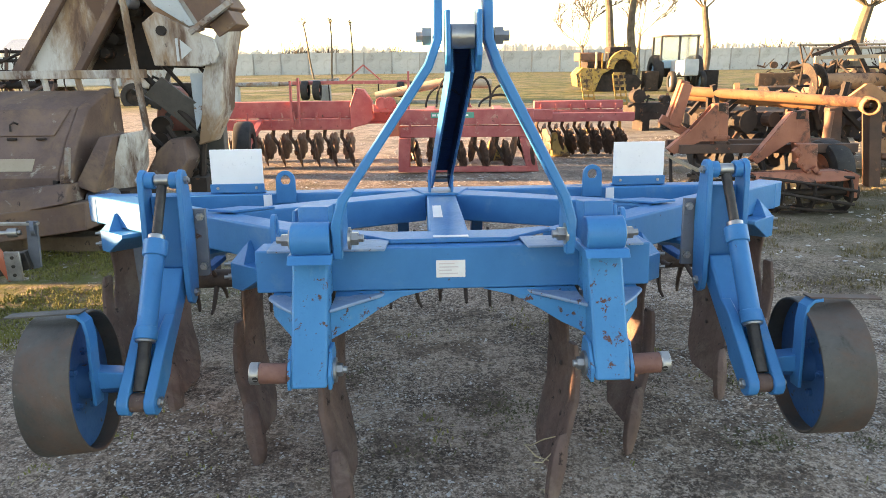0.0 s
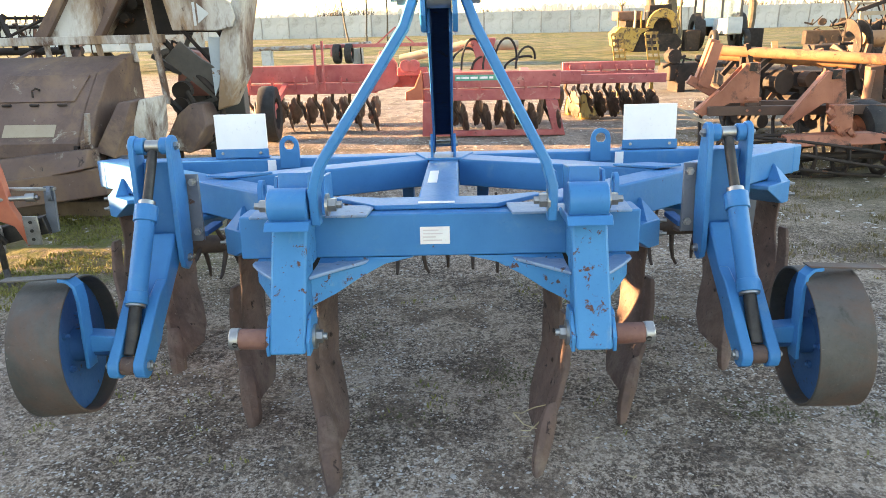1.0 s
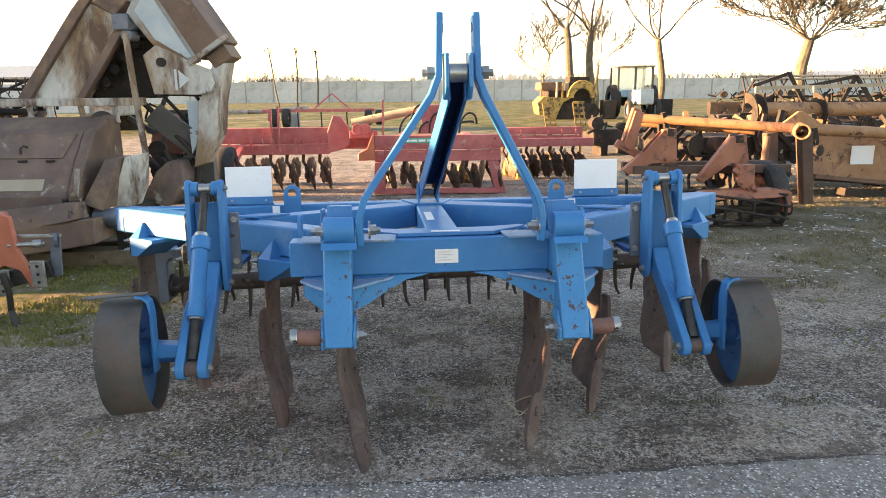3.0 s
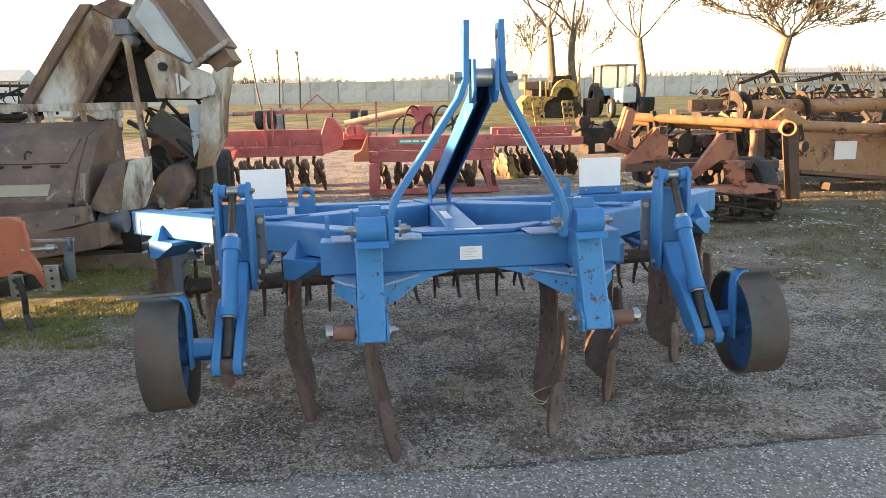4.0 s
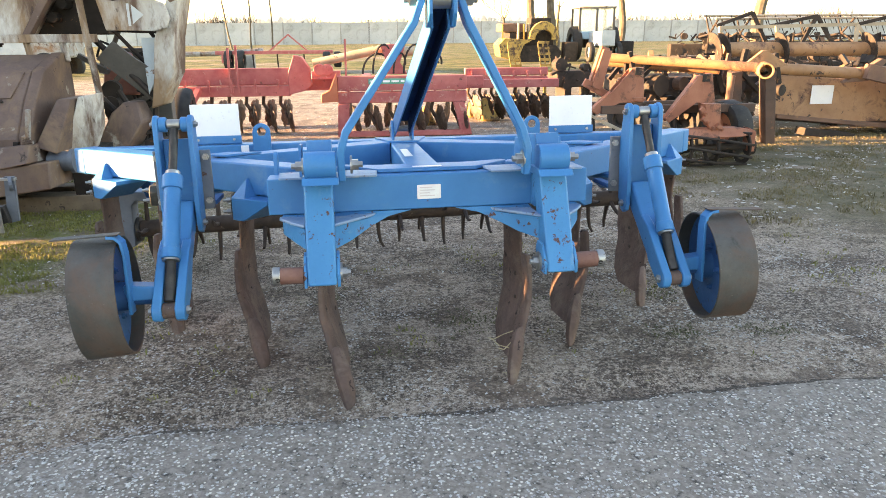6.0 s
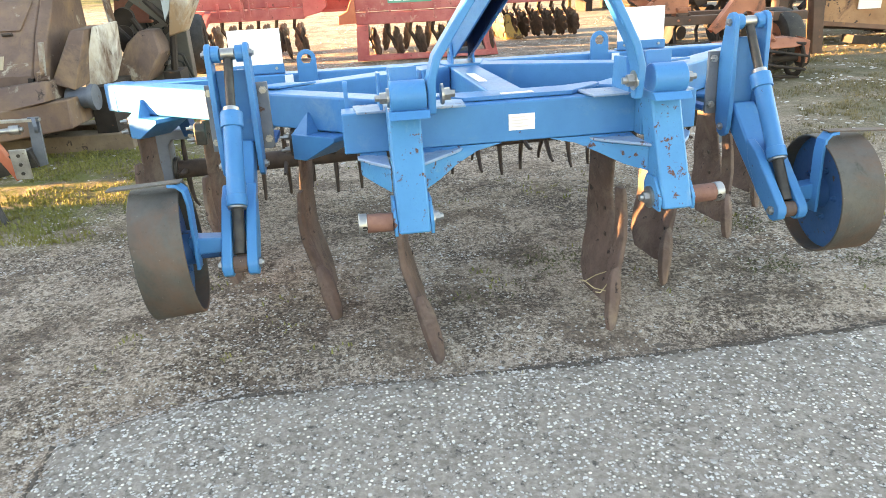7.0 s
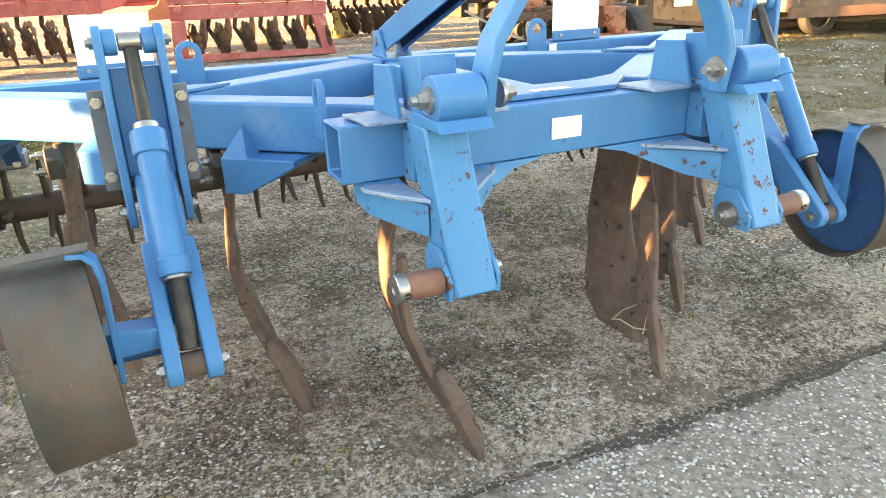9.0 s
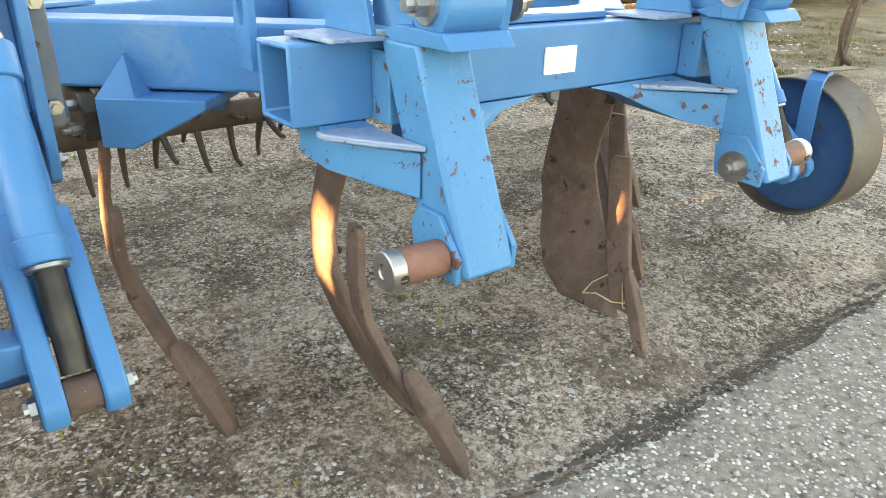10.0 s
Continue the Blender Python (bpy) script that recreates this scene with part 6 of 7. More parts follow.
# ---- orange cultivator with a crumbler roller ----
def crumbler():
    c = yard_thing("cultivator", pose(0, 0, 0), "rusty orange folding cultivator with a slatted crumbler roller", "cultivator", near=0.975)
    g = dip(3.4, 6.8)
    # crumbler roller: end discs, slats, hood bar
    y, z, r = 6.95, g + 0.20, 0.20
    for x in (2.35, 2.9, 3.15, 3.45, 3.80):
        bm = bmesh.new()
        ring_tube(bm, (x, y, z), (x + 0.015, y, z), r, r * 0.72, 24)
        part("roller_ring", bm, JUNK, c)
    for k in range(9):
        t = 2 * math.pi * k / 9 + 0.2
        bm = bmesh.new()
        pts = [(2.32 + 1.52 * q / 6, y + r * math.cos(t + 0.22 * q), z + r * math.sin(t + 0.22 * q)) for q in range(7)]
        pipe(bm, pts, 0.016, 6)
        part("roller_slat", bm, JUNK, c)
    bm = bmesh.new()
    rod(bm, (2.30, y, z), (3.86, y, z), 0.035, n=12)
    part("roller_shaft", bm, JUNK, c)
    bm = bmesh.new()
    rod(bm, (3.86, y, z), (3.93, y, z), 0.09, n=18)
    part("bearing", bm, JUNK, c)
    bm = bmesh.new()
    loft(bm, [[(2.9, 6.80, g + 0.31), (2.9, 7.05, g + 0.29), (2.9, 7.05, g + 0.40), (2.9, 6.85, g + 0.41)], [(3.70, 6.80, g + 0.33), (3.70, 7.05, g + 0.31), (3.70, 7.05, g + 0.42), (3.70, 6.85, g + 0.43)],
              [(3.86, 6.85, g + 0.34), (3.86, 7.05, g + 0.34), (3.86, 7.05, g + 0.38), (3.86, 6.85, g + 0.40)]])
    part("roller_bar", bm, ORANGE_RED, c, bevel=0.01)
    bm = bmesh.new()
    prism(bm, [(3.82, g + 0.42), (3.90, g + 0.38), (3.90, g + 0.16), (3.84, g + 0.16)], 6.85, 7.0, "y")
    part("roller_end", bm, ORANGE_RED, c, bevel=0.005)
    # stand up to the arms
    bm = bmesh.new()
    prism(bm, [(3.30, 0.64), (3.48, 0.64), (3.50, g + 0.44), (3.36, g + 0.44)], 6.88, 7.0, "y")
    part("roller_stand", bm, ORANGE_RED, c, bevel=0.008)
    for x, zz in ((3.24, 0.60), (3.28, 0.50), (3.34, 0.44), (3.44, 0.42)):
        bm = bmesh.new()
        beam(bm, (x, 6.84, zz), (x + 0.10, 6.86, zz - 0.10), 0.035, 0.05)
        bolt(bm, (x + 0.05, 6.82, zz - 0.05), (0, -1, 0), 0.02, 0.02)
        part("spring_clip", bm, ORANGE_RED, c)
    # two arms: a square post, its open top drawn dark, and a sloping triangular web on its side
    for web, head, foot, wd, y0 in (([(2.99, 0.45), (3.335, 0.92), (3.37, 0.92), (3.42, 0.62), (3.33, 0.63), (3.03, 0.41)], (3.41, 0.93), (3.51, 0.42), 0.115, 7.15),
                                    ([(2.20, 0.54), (2.42, 0.74), (2.63, 0.985), (2.68, 0.985), (2.70, 0.62), (2.52, 0.62), (2.26, 0.49)], (2.705, 1.0), (2.735, 0.52), 0.10, 7.35)):
        bm = bmesh.new()
        prism(bm, web, y0, y0 + 0.018, "y")
        prism(bm, web, y0 + 0.115, y0 + 0.133, "y")
        beam(bm, (web[0][0], y0 + 0.066, web[0][1]), (web[1][0], y0 + 0.066, web[1][1]), 0.098, 0.014)
        arm = part("arm", bm, ORANGE_RED, c, "faded red-orange triangular arm", bevel=0.003)
        bm = bmesh.new()
        beam(bm, (head[0], y0 + 0.066, head[1]), (foot[0], y0 + 0.066, foot[1]), wd, 0.15)
        part("post", bm, ORANGE_RED, arm, bevel=0.008)
        # dark block that stands for the shade inside the hollow top
        bm = bmesh.new()
        box(bm, (head[0] - wd * 0.36, y0 - 0.012, head[1] - 0.075), (head[0] + wd * 0.36, y0 + 0.09, head[1] + 0.004))
        part("post_opening", bm, JUNK, arm)
        # clamp plates with bolts at the foot
        for k in range(3):
            bm = bmesh.new()
            zc = foot[1] + 0.03 + 0.055 * k
            xc = foot[0] + (head[0] - foot[0]) * (zc - foot[1]) / (head[1] - foot[1])
            box(bm, (xc - wd * 0.75, y0 - 0.035, zc - 0.018), (xc + wd * 0.75, y0 - 0.012, zc + 0.018))
            bolt(bm, (xc - wd * 0.6, y0 - 0.035, zc), (0, -1, 0), 0.014, 0.02)
            bolt(bm, (xc + wd * 0.6, y0 - 0.035, zc), (0, -1, 0), 0.014, 0.02)
            part("clamp_plate", bm, DARK_RUST if k == 1 else ORANGE_RED, arm)
    bm = bmesh.new()
    beam(bm, (2.16, 7.6, 0.84), (2.52, 7.6, 0.64), 0.06, 0.09)
    beam(bm, (2.26, 7.65, 0.75), (2.40, 7.65, 1.22), 0.10, 0.10)
    prism(bm, [(2.24, 0.78), (2.36, 1.20), (2.46, 1.18), (2.36, 0.74)], 7.55, 7.62, "y")
    part("link", bm, ORANGE_RED, c, bevel=0.006)
    # frame bars with tines behind, dark
    for yy in (7.3, 7.75):
        bm = bmesh.new()
        box(bm, (2.3, yy, 0.50), (4.1, yy + 0.09, 0.59))
        part("frame_bar", bm, DARK_RUST, c, bevel=0.006)
    for k in range(7):
        x = 2.42 + 0.26 * k
        bm = bmesh.new()
        pipe(bm, [(x, 7.8, 0.54), (x + 0.02, 8.0, 0.50), (x + 0.02, 8.08, 0.35), (x, 7.95, 0.15), (x, 7.85, g + 0.01)], 0.02, 6)
        part("tine", bm, JUNK, c)
    for k in range(6):
        bm = bmesh.new()
        x = 2.05 + 0.10 * k
        beam(bm, (x - 0.12, 7.4, 0.62 - 0.05 * k), (x + 0.35, 7.2, 0.36 - 0.04 * k), 0.03, 0.02)
        part("slat", bm, PALE_TAN, c)
    tyre_wheel(c, (3.86, 7.45, g + 0.33), (1, 0.25, 0), 0.33, 0.24, ORANGE_RED)
    bm = bmesh.new()
    beam(bm, (3.80, 7.45, g + 0.33), (3.6, 7.40, 0.55), 0.07, 0.07)
    part("wheel_arm", bm, ORANGE_RED, c)


crumbler()


# ---- long orange grain header ----
def grain_header():
    h = yard_thing("grain_header", pose(0, 0, 0), "long rusty orange combine header with reel and auger", "header", near=0.97)
    g = dip(6, 9.5)
    # main tubes
    for a, b, r in (((2.75, 9.0, 1.06), (4.70, 8.3, 0.93), 0.060), ((2.9, 9.15, 0.98), (4.3, 8.7, 0.88), 0.05), ((5.05, 8.9, 0.89), (6.45, 8.95, 0.80), 0.08), ((6.4, 8.95, 0.80), (12.5, 9.6, 0.86), 0.09)):
        bm = bmesh.new()
        rod(bm, a, b, r, n=18)
        part("frame_tube", bm, ORANGE, h, "rusty orange round tube", smooth=True)
    bm = bmesh.new()
    ring_tube(bm, (4.62, 8.10, 0.90), (4.80, 8.6, 0.92), 0.098, 0.074, 24)
    part("tube_socket", bm, ORANGE, h, bevel=0.006)
    bm = bmesh.new()
    prism(bm, [(4.45, 0.96), (4.68, 1.14), (4.74, 1.14), (5.05, 0.95), (4.8, 0.92)], 8.35, 8.41, "y")
    part("socket_gusset", bm, ORANGE, h, bevel=0.004)
    # legs and cylinder
    for x0, x1, w in ((4.36, 4.44, 0.13), (4.80, 4.92, 0.17)):
        bm = bmesh.new()
        beam(bm, (x0, 8.4, 0.88), (x1, 8.4, dip(x1, 8.4) - 0.01), w, 0.15, w * 0.9, 0.13)
        part("stand_leg", bm, DARK_RUST, h, bevel=0.008)
    bm = bmesh.new()
    rod(bm, (4.28, 8.3, 0.84), (4.26, 8.3, 0.28), 0.045, n=14)
    part("lift_cylinder", bm, BROWN_ORANGE, h, smooth=True)
    # trough: back sheet, floor, end plate
    bm = bmesh.new()
    loft(bm, [[(5.3, 9.25, 0.25), (5.3, 9.32, 0.25), (5.3, 9.45, 0.78), (5.3, 9.38, 0.78)], [(6.6, 9.05, 0.12), (6.6, 9.12, 0.12), (6.6, 9.30, 0.70), (6.6, 9.22, 0.70)], [(12.5, 9.8, 0.12), (12.5, 9.9, 0.12), (12.5, 10.1, 0.75), (12.5, 10.0, 0.75)]])
    part("back_sheet", bm, ORANGE, h, "sunlit orange back sheet", bevel=0.006)
    bm = bmesh.new()
    loft(bm, [[(5.35, 9.0, 0.20), (5.35, 9.3, 0.14), (5.35, 9.3, 0.24), (5.35, 9.0, 0.26)], [(7.2, 8.9, 0.02), (7.2, 9.3, 0.0), (7.2, 9.3, 0.10), (7.2, 8.9, 0.08)], [(12.5, 9.4, 0.02), (12.5, 9.9, 0.0), (12.5, 9.9, 0.1), (12.5, 9.4, 0.08)]])
    part("floor_sheet", bm, BROWN_ORANGE, h, bevel=0.006)
    bm = bmesh.new()
    box(bm, (5.92, 9.16, 0.37), (6.24, 9.175, 0.63), Matrix.Rotation(0, 4, "Z"))
    part("plate", bm, WHITE, h, "blank white plate")
    bm = bmesh.new()
    prism(bm, [(6.2, 0.68), (6.7, 1.0), (6.8, 0.98), (6.55, 0.70)], 8.9, 9.0, "y")
    beam(bm, (6.45, 8.85, 0.84), (7.4, 8.7, 0.62), 0.16, 0.20)
    part("divider_arm", bm, BROWN_ORANGE, h, bevel=0.008)
    # skids
    for x in (5.6, 7.0, 8.6):
        bm = bmesh.new()
        beam(bm, (x, 8.8, 0.05), (x + 0.8, 8.9, -0.06), 0.2, 0.10)
        part("skid", bm, JUNK, h)
    # auger with flights
    bm = bmesh.new()
    rod(bm, (5.4, 11.0, 1.08), (14.0, 11.6, 1.02), 0.115, n=20)
    auger = part("auger_tube", bm, ORANGE, h, "orange auger tube", smooth=True)
    for k, x in enumerate((5.35, 5.5, 6.52, 8.12, 9.7, 11.3)):
        bm = bmesh.new()
        f = (x - 5.4) / 8.6
        c = Vector((x, 11.0 + 0.6 * f, 1.08 - 0.06 * f))
        n = 22
        vs, fs = [], []
        for i in range(n + 1):
            t = 1.4 + 2 * math.pi * i / n
            d = Vector((0, math.cos(t), math.sin(t)))
            o = Vector((0.32 * i / n - 0.16, 0, 0))
            vs += [c + o + d * 0.11, c + o + d * 0.27, c + o + d * 0.27 + Vector((0.02, 0, 0)), c + o + d * 0.11 + Vector((0.02, 0, 0))]
        for i in range(n):
            for j in range(4):
                fs.append((4 * i + j, 4 * i + (j + 1) % 4, 4 * i + 4 + (j + 1) % 4, 4 * i + 4 + j))
        add(bm, vs, fs)
        part("auger_flight", bm, JUNK, auger, "dark auger flight")
    # reel: end stars, tine bars and tines
    rx0, rx1, ry, rz = 5.45, 13.5, 11.7, 1.32
    for k in range(5):
        t = radians(72 * k + 62)
        p = Vector((0, 0.42 * math.cos(t), 0.34 * math.sin(t)))
        bm = bmesh.new()
        rod(bm, (rx0, ry + p.y, rz + p.z), (rx1, ry + p.y + 0.5, rz + p.z), 0.02, n=7)
        bar = part("reel_bar", bm, PALE_TAN if k in (0, 1) else JUNK, h)
        for i in range(22):
            x = rx0 + 0.1 + 0.2 * i
            bm = bmesh.new()
            rod(bm, (x, ry + p.y, rz + p.z), (x + 0.10, ry + p.y - 0.05, rz + p.z - 0.25), 0.009, 0.005, n=5)
            part("reel_tine", bm, JUNK, bar)
        for x in (5.5, 6.05, 7.2, 7.9, 9.2, 11.0):
            bm = bmesh.new()
            rod(bm, (x, ry, rz), (x, ry + p.y, rz + p.z), 0.018, n=6)
            part("reel_spoke", bm, JUNK, h)
    for a, b in (((5.42, 11.3, 1.45), (6.02, 11.3, 1.66)), ((6.02, 11.3, 1.66), (6.3, 11.3, 1.20)), ((5.45, 11.2, 1.44), (5.5, 11.2, 0.85)), ((6.35, 11.3, 1.44), (7.16, 11.3, 1.60)), ((7.16, 11.3, 1.60), (7.5, 11.3, 1.15)), ((7.16, 11.3, 1.60), (6.95, 11.3, 1.15)),
                 ((5.45, 11.25, 1.42), (7.9, 11.3, 1.46)), ((7.86, 11.25, 1.46), (7.86, 11.2, 0.85)), ((6.42, 11.2, 1.44), (6.45, 11.1, 0.95)), ((7.86, 11.3, 1.45), (8.9, 11.3, 1.68)), ((7.9, 11.3, 1.46), (13, 11.6, 1.50)), ((7.9, 11.3, 1.44), (8.3, 11.3, 1.0))):
        bm = bmesh.new()
        beam(bm, a, b, 0.045, 0.055)
        part("reel_arm", bm, JUNK if a[2] > 1.5 or b[2] > 1.55 else PALE_TAN, h)
    # dark hanging pieces under the tubes
    rnd = random.Random(15)
    for k in range(64):
        x = 2.9 + 2.3 * rnd.random()
        y = 8.75 + 0.6 * rnd.random()
        z = 0.16 + 0.62 * rnd.random()
        bm = bmesh.new()
        if k % 3 == 0:
            rod(bm, (x, y, z), (x + 0.05, y - 0.12, z), 0.06 + 0.09 * rnd.random(), n=14)
        else:
            a = rnd.uniform(0.6, 2.4)
            beam(bm, (x, y, z), (x + 0.4 * math.cos(a), y, z + 0.4 * math.sin(a)), 0.04 + 0.07 * rnd.random(), 0.05)
        part("linkage_piece", bm, (JUNK, JUNK, RUBBER, JUNK, DARK_RUST)[k % 5], h)
    # clutter along the cutter bar
    rnd = random.Random(5)
    for k in range(46):
        x = 3.3 + 4.6 * rnd.random()
        y = 9.3 + 1.5 * rnd.random()
        z = 0.72 + 0.22 * rnd.random()
        bm = bmesh.new()
        a = rnd.random() * 3.14
        beam(bm, (x, y, z), (x + 0.22 * math.cos(a), y + 0.1, z + 0.14 * math.sin(a)), 0.04 + 0.05 * rnd.random(), 0.03 + 0.05 * rnd.random())
        part("cutter_part", bm, ORANGE if k % 3 == 0 else JUNK, h)
    bm = bmesh.new()
    box(bm, (3.2, 9.6, 0.55), (8.0, 10.6, 0.74))
    part("cutter_bed", bm, JUNK, h, bevel=0.01)
    for x in (3.6, 5.2, 6.8, 7.8, 10.0, 12.2):
        bm = bmesh.new()
        box(bm, (x - 0.08, 9.9, dip(x, 10) - 0.02), (x + 0.08, 10.1, 0.75))
        part("support", bm, JUNK, h)
    tyre_wheel(h, (4.15, 9.2, dip(4, 9.2) + 0.30), (1, 0.5, 0), 0.30, 0.2, JUNK)
    tyre_wheel(h, (3.35, 9.5, dip(3.3, 9.5) + 0.30), (1, 0.6, 0), 0.30, 0.2, JUNK)
    for x, y in ((4.15, 9.2), (3.35, 9.5)):
        bm = bmesh.new()
        beam(bm, (x, y, dip(x, y) + 0.3), (x + 0.1, y + 0.4, 0.6), 0.06, 0.06)
        part("wheel_arm", bm, JUNK, h)


grain_header()


# ---- red-orange implement beside the old header ----
def red_rake():
    c = yard_thing("rake", at_ground(-3.15, 4.55, dz=-0.06), "red-orange mounted implement with a steel drawbar and spring tines", "implement", near=0.9)
    bm = bmesh.new()
    prism(bm, [(-0.30, 0.78), (0.0, 0.80), (0.10, 0.76), (0.13, 0.50), (0.25, 0.25), (0.20, 0.22), (0.13, 0.36), (0.02, 0.40), (-0.08, 0.35), (-0.30, 0.36)], -0.03, 0.02, "y")
    part("side_plate", bm, RED_ORANGE, c, bevel=0.006)
    bm = bmesh.new()
    box(bm, (-1.0, 0.0, 0.66), (0.02, 0.12, 0.78))
    part("head_bar", bm, RED_ORANGE, c, bevel=0.008)
    bm = bmesh.new()
    rod(bm, (0.06, -0.02, 0.55), (0.30, 0.04, 0.55), 0.018, n=12)
    rod(bm, (0.22, 0.02, 0.55), (0.28, 0.035, 0.55), 0.032, n=14)
    beam(bm, (0.0, 0.05, 0.605), (0.40, 0.08, 0.60), 0.04, 0.018)
    part("drawbar", bm, STEEL, c, "bare steel drawbar", bevel=0.002)
    bm = bmesh.new()
    ring_tube(bm, (0.36, 0.05, 0.57), (0.38, 0.06, 0.57), 0.05, 0.02, 14)
    prism(bm, [(0.33, 0.62), (0.40, 0.62), (0.38, 0.30), (0.30, 0.28)], 0.06, 0.08, "y")
    part("end_link", bm, SCRAPER, c)
    bm = bmesh.new()
    beam(bm, (-0.6, -0.10, 0.16), (0.32, 0.06, 0.36), 0.10, 0.12)
    part("tine_beam", bm, DARK_STEEL, c, bevel=0.006)
    for x in (0.03, 0.27):
        bm = bmesh.new()
        z = 0.28 + 0.22 * x
        box(bm, (x - 0.055, -0.10 + 0.17 * x, z - 0.10), (x + 0.05, -0.085 + 0.17 * x, z + 0.10))
        plate = part("clamp_plate", bm, STEEL, c, "zinc clamp plate", bevel=0.003)
        for q in (-0.06, 0.0, 0.06):
            bm = bmesh.new()
            bolt(bm, (x, -0.10 + 0.17 * x, z + q), (0, -1, 0), 0.012, 0.008)
            part("clamp_bolt", bm, DARK_STEEL, plate)
    for x in (-0.34, -0.12, 0.08):
        bm = bmesh.new()
        pipe(bm, [(x, -0.08, 0.26), (x - 0.03, -0.14, 0.36), (x + 0.02, -0.20, 0.38), (x + 0.05, -0.20, 0.24), (x + 0.02, -0.16, 0.10), (x + 0.08, -0.22, -0.01)], 0.022, 7)
        part("spring_tine", bm, DARK_STEEL, c, smooth=True)
    bm = bmesh.new()
    beam(bm, (-0.7, 0.05, 0.0), (-0.6, 0.05, 0.72), 0.08, 0.08)
    part("stand", bm, RED_ORANGE, c)


red_rake()


# ---- spring tine implement and dark trailer on the other side ----
def spring_harrow():
    c = yard_thing("tine_harrow", at_ground(4.85, 4.6), "dark harrow bar with large curved rusty spring tines", "harrow", near=0.97)
    bm = bmesh.new()
    beam(bm, (-0.35, 0.1, 0.62), (1.6, -0.5, 0.62), 0.09, 0.09)
    part("bar", bm, SCRAPER, c, bevel=0.006)
    for k in range(3):
        x, y = -0.25 + 0.75 * k, 0.07 - 0.23 * k
        bm = bmesh.new()
        pts = [(x + 0.05 + 0.24 * math.sin(t), y - 0.03, 0.34 + 0.30 * math.cos(t)) for t in [radians(20 - 28 * i) for i in range(7)]]
        pts.append((x + 0.05, y - 0.05, 0.015))
        pipe(bm, pts, 0.022, 7)
        tine = part("spring_tine", bm, RUSTY_DARK, c, "dark rusty curved spring tine", smooth=True)
        bm = bmesh.new()
        box(bm, (x - 0.05, y - 0.09, 0.56), (x + 0.12, y + 0.05, 0.68))
        part("tine_clamp", bm, DARK_STEEL, c, bevel=0.004)
    for x in (0.5, 1.45):
        bm = bmesh.new()
        beam(bm, (x, -0.28 * x, -0.01), (x, -0.28 * x, 0.6), 0.06, 0.06)
        part("stand", bm, DARK_STEEL, c)


spring_harrow()


def low_trailer():
    c = yard_thing("trailer", pose(0, 0, 0), "brown rusted low trailer with dark tyres", "trailer", near=0.97)
    bm = bmesh.new()
    loft(bm, [[(7.2, 8.4, 0.30), (7.2, 10.2, 0.30), (7.2, 10.2, 0.62), (7.2, 8.4, 0.62)], [(13.0, 7.2, 0.45), (13.0, 9.6, 0.45), (13.0, 9.6, 0.85), (13.0, 7.2, 0.85)]])
    part("bed", bm, OLD_BROWN, c, bevel=0.02)
    bm = bmesh.new()
    beam(bm, (7.2, 8.3, 0.30), (13, 7.1, 0.40), 0.06, 0.14)
    part("edge_rail", bm, BROWN_ORANGE, c)
    for x, y in ((7.9, 8.45), (9.4, 8.15), (11.6, 7.7)):
        tyre_wheel(c, (x, y, dip(x, y) + 0.27), (-0.2, -1, 0), 0.27, 0.22, JUNK)
        bm = bmesh.new()
        rod(bm, (x, y, dip(x, y) + 0.27), (x + 0.2, y + 1.2, 0.4), 0.04, n=8)
        part("axle", bm, JUNK, c)


low_trailer()

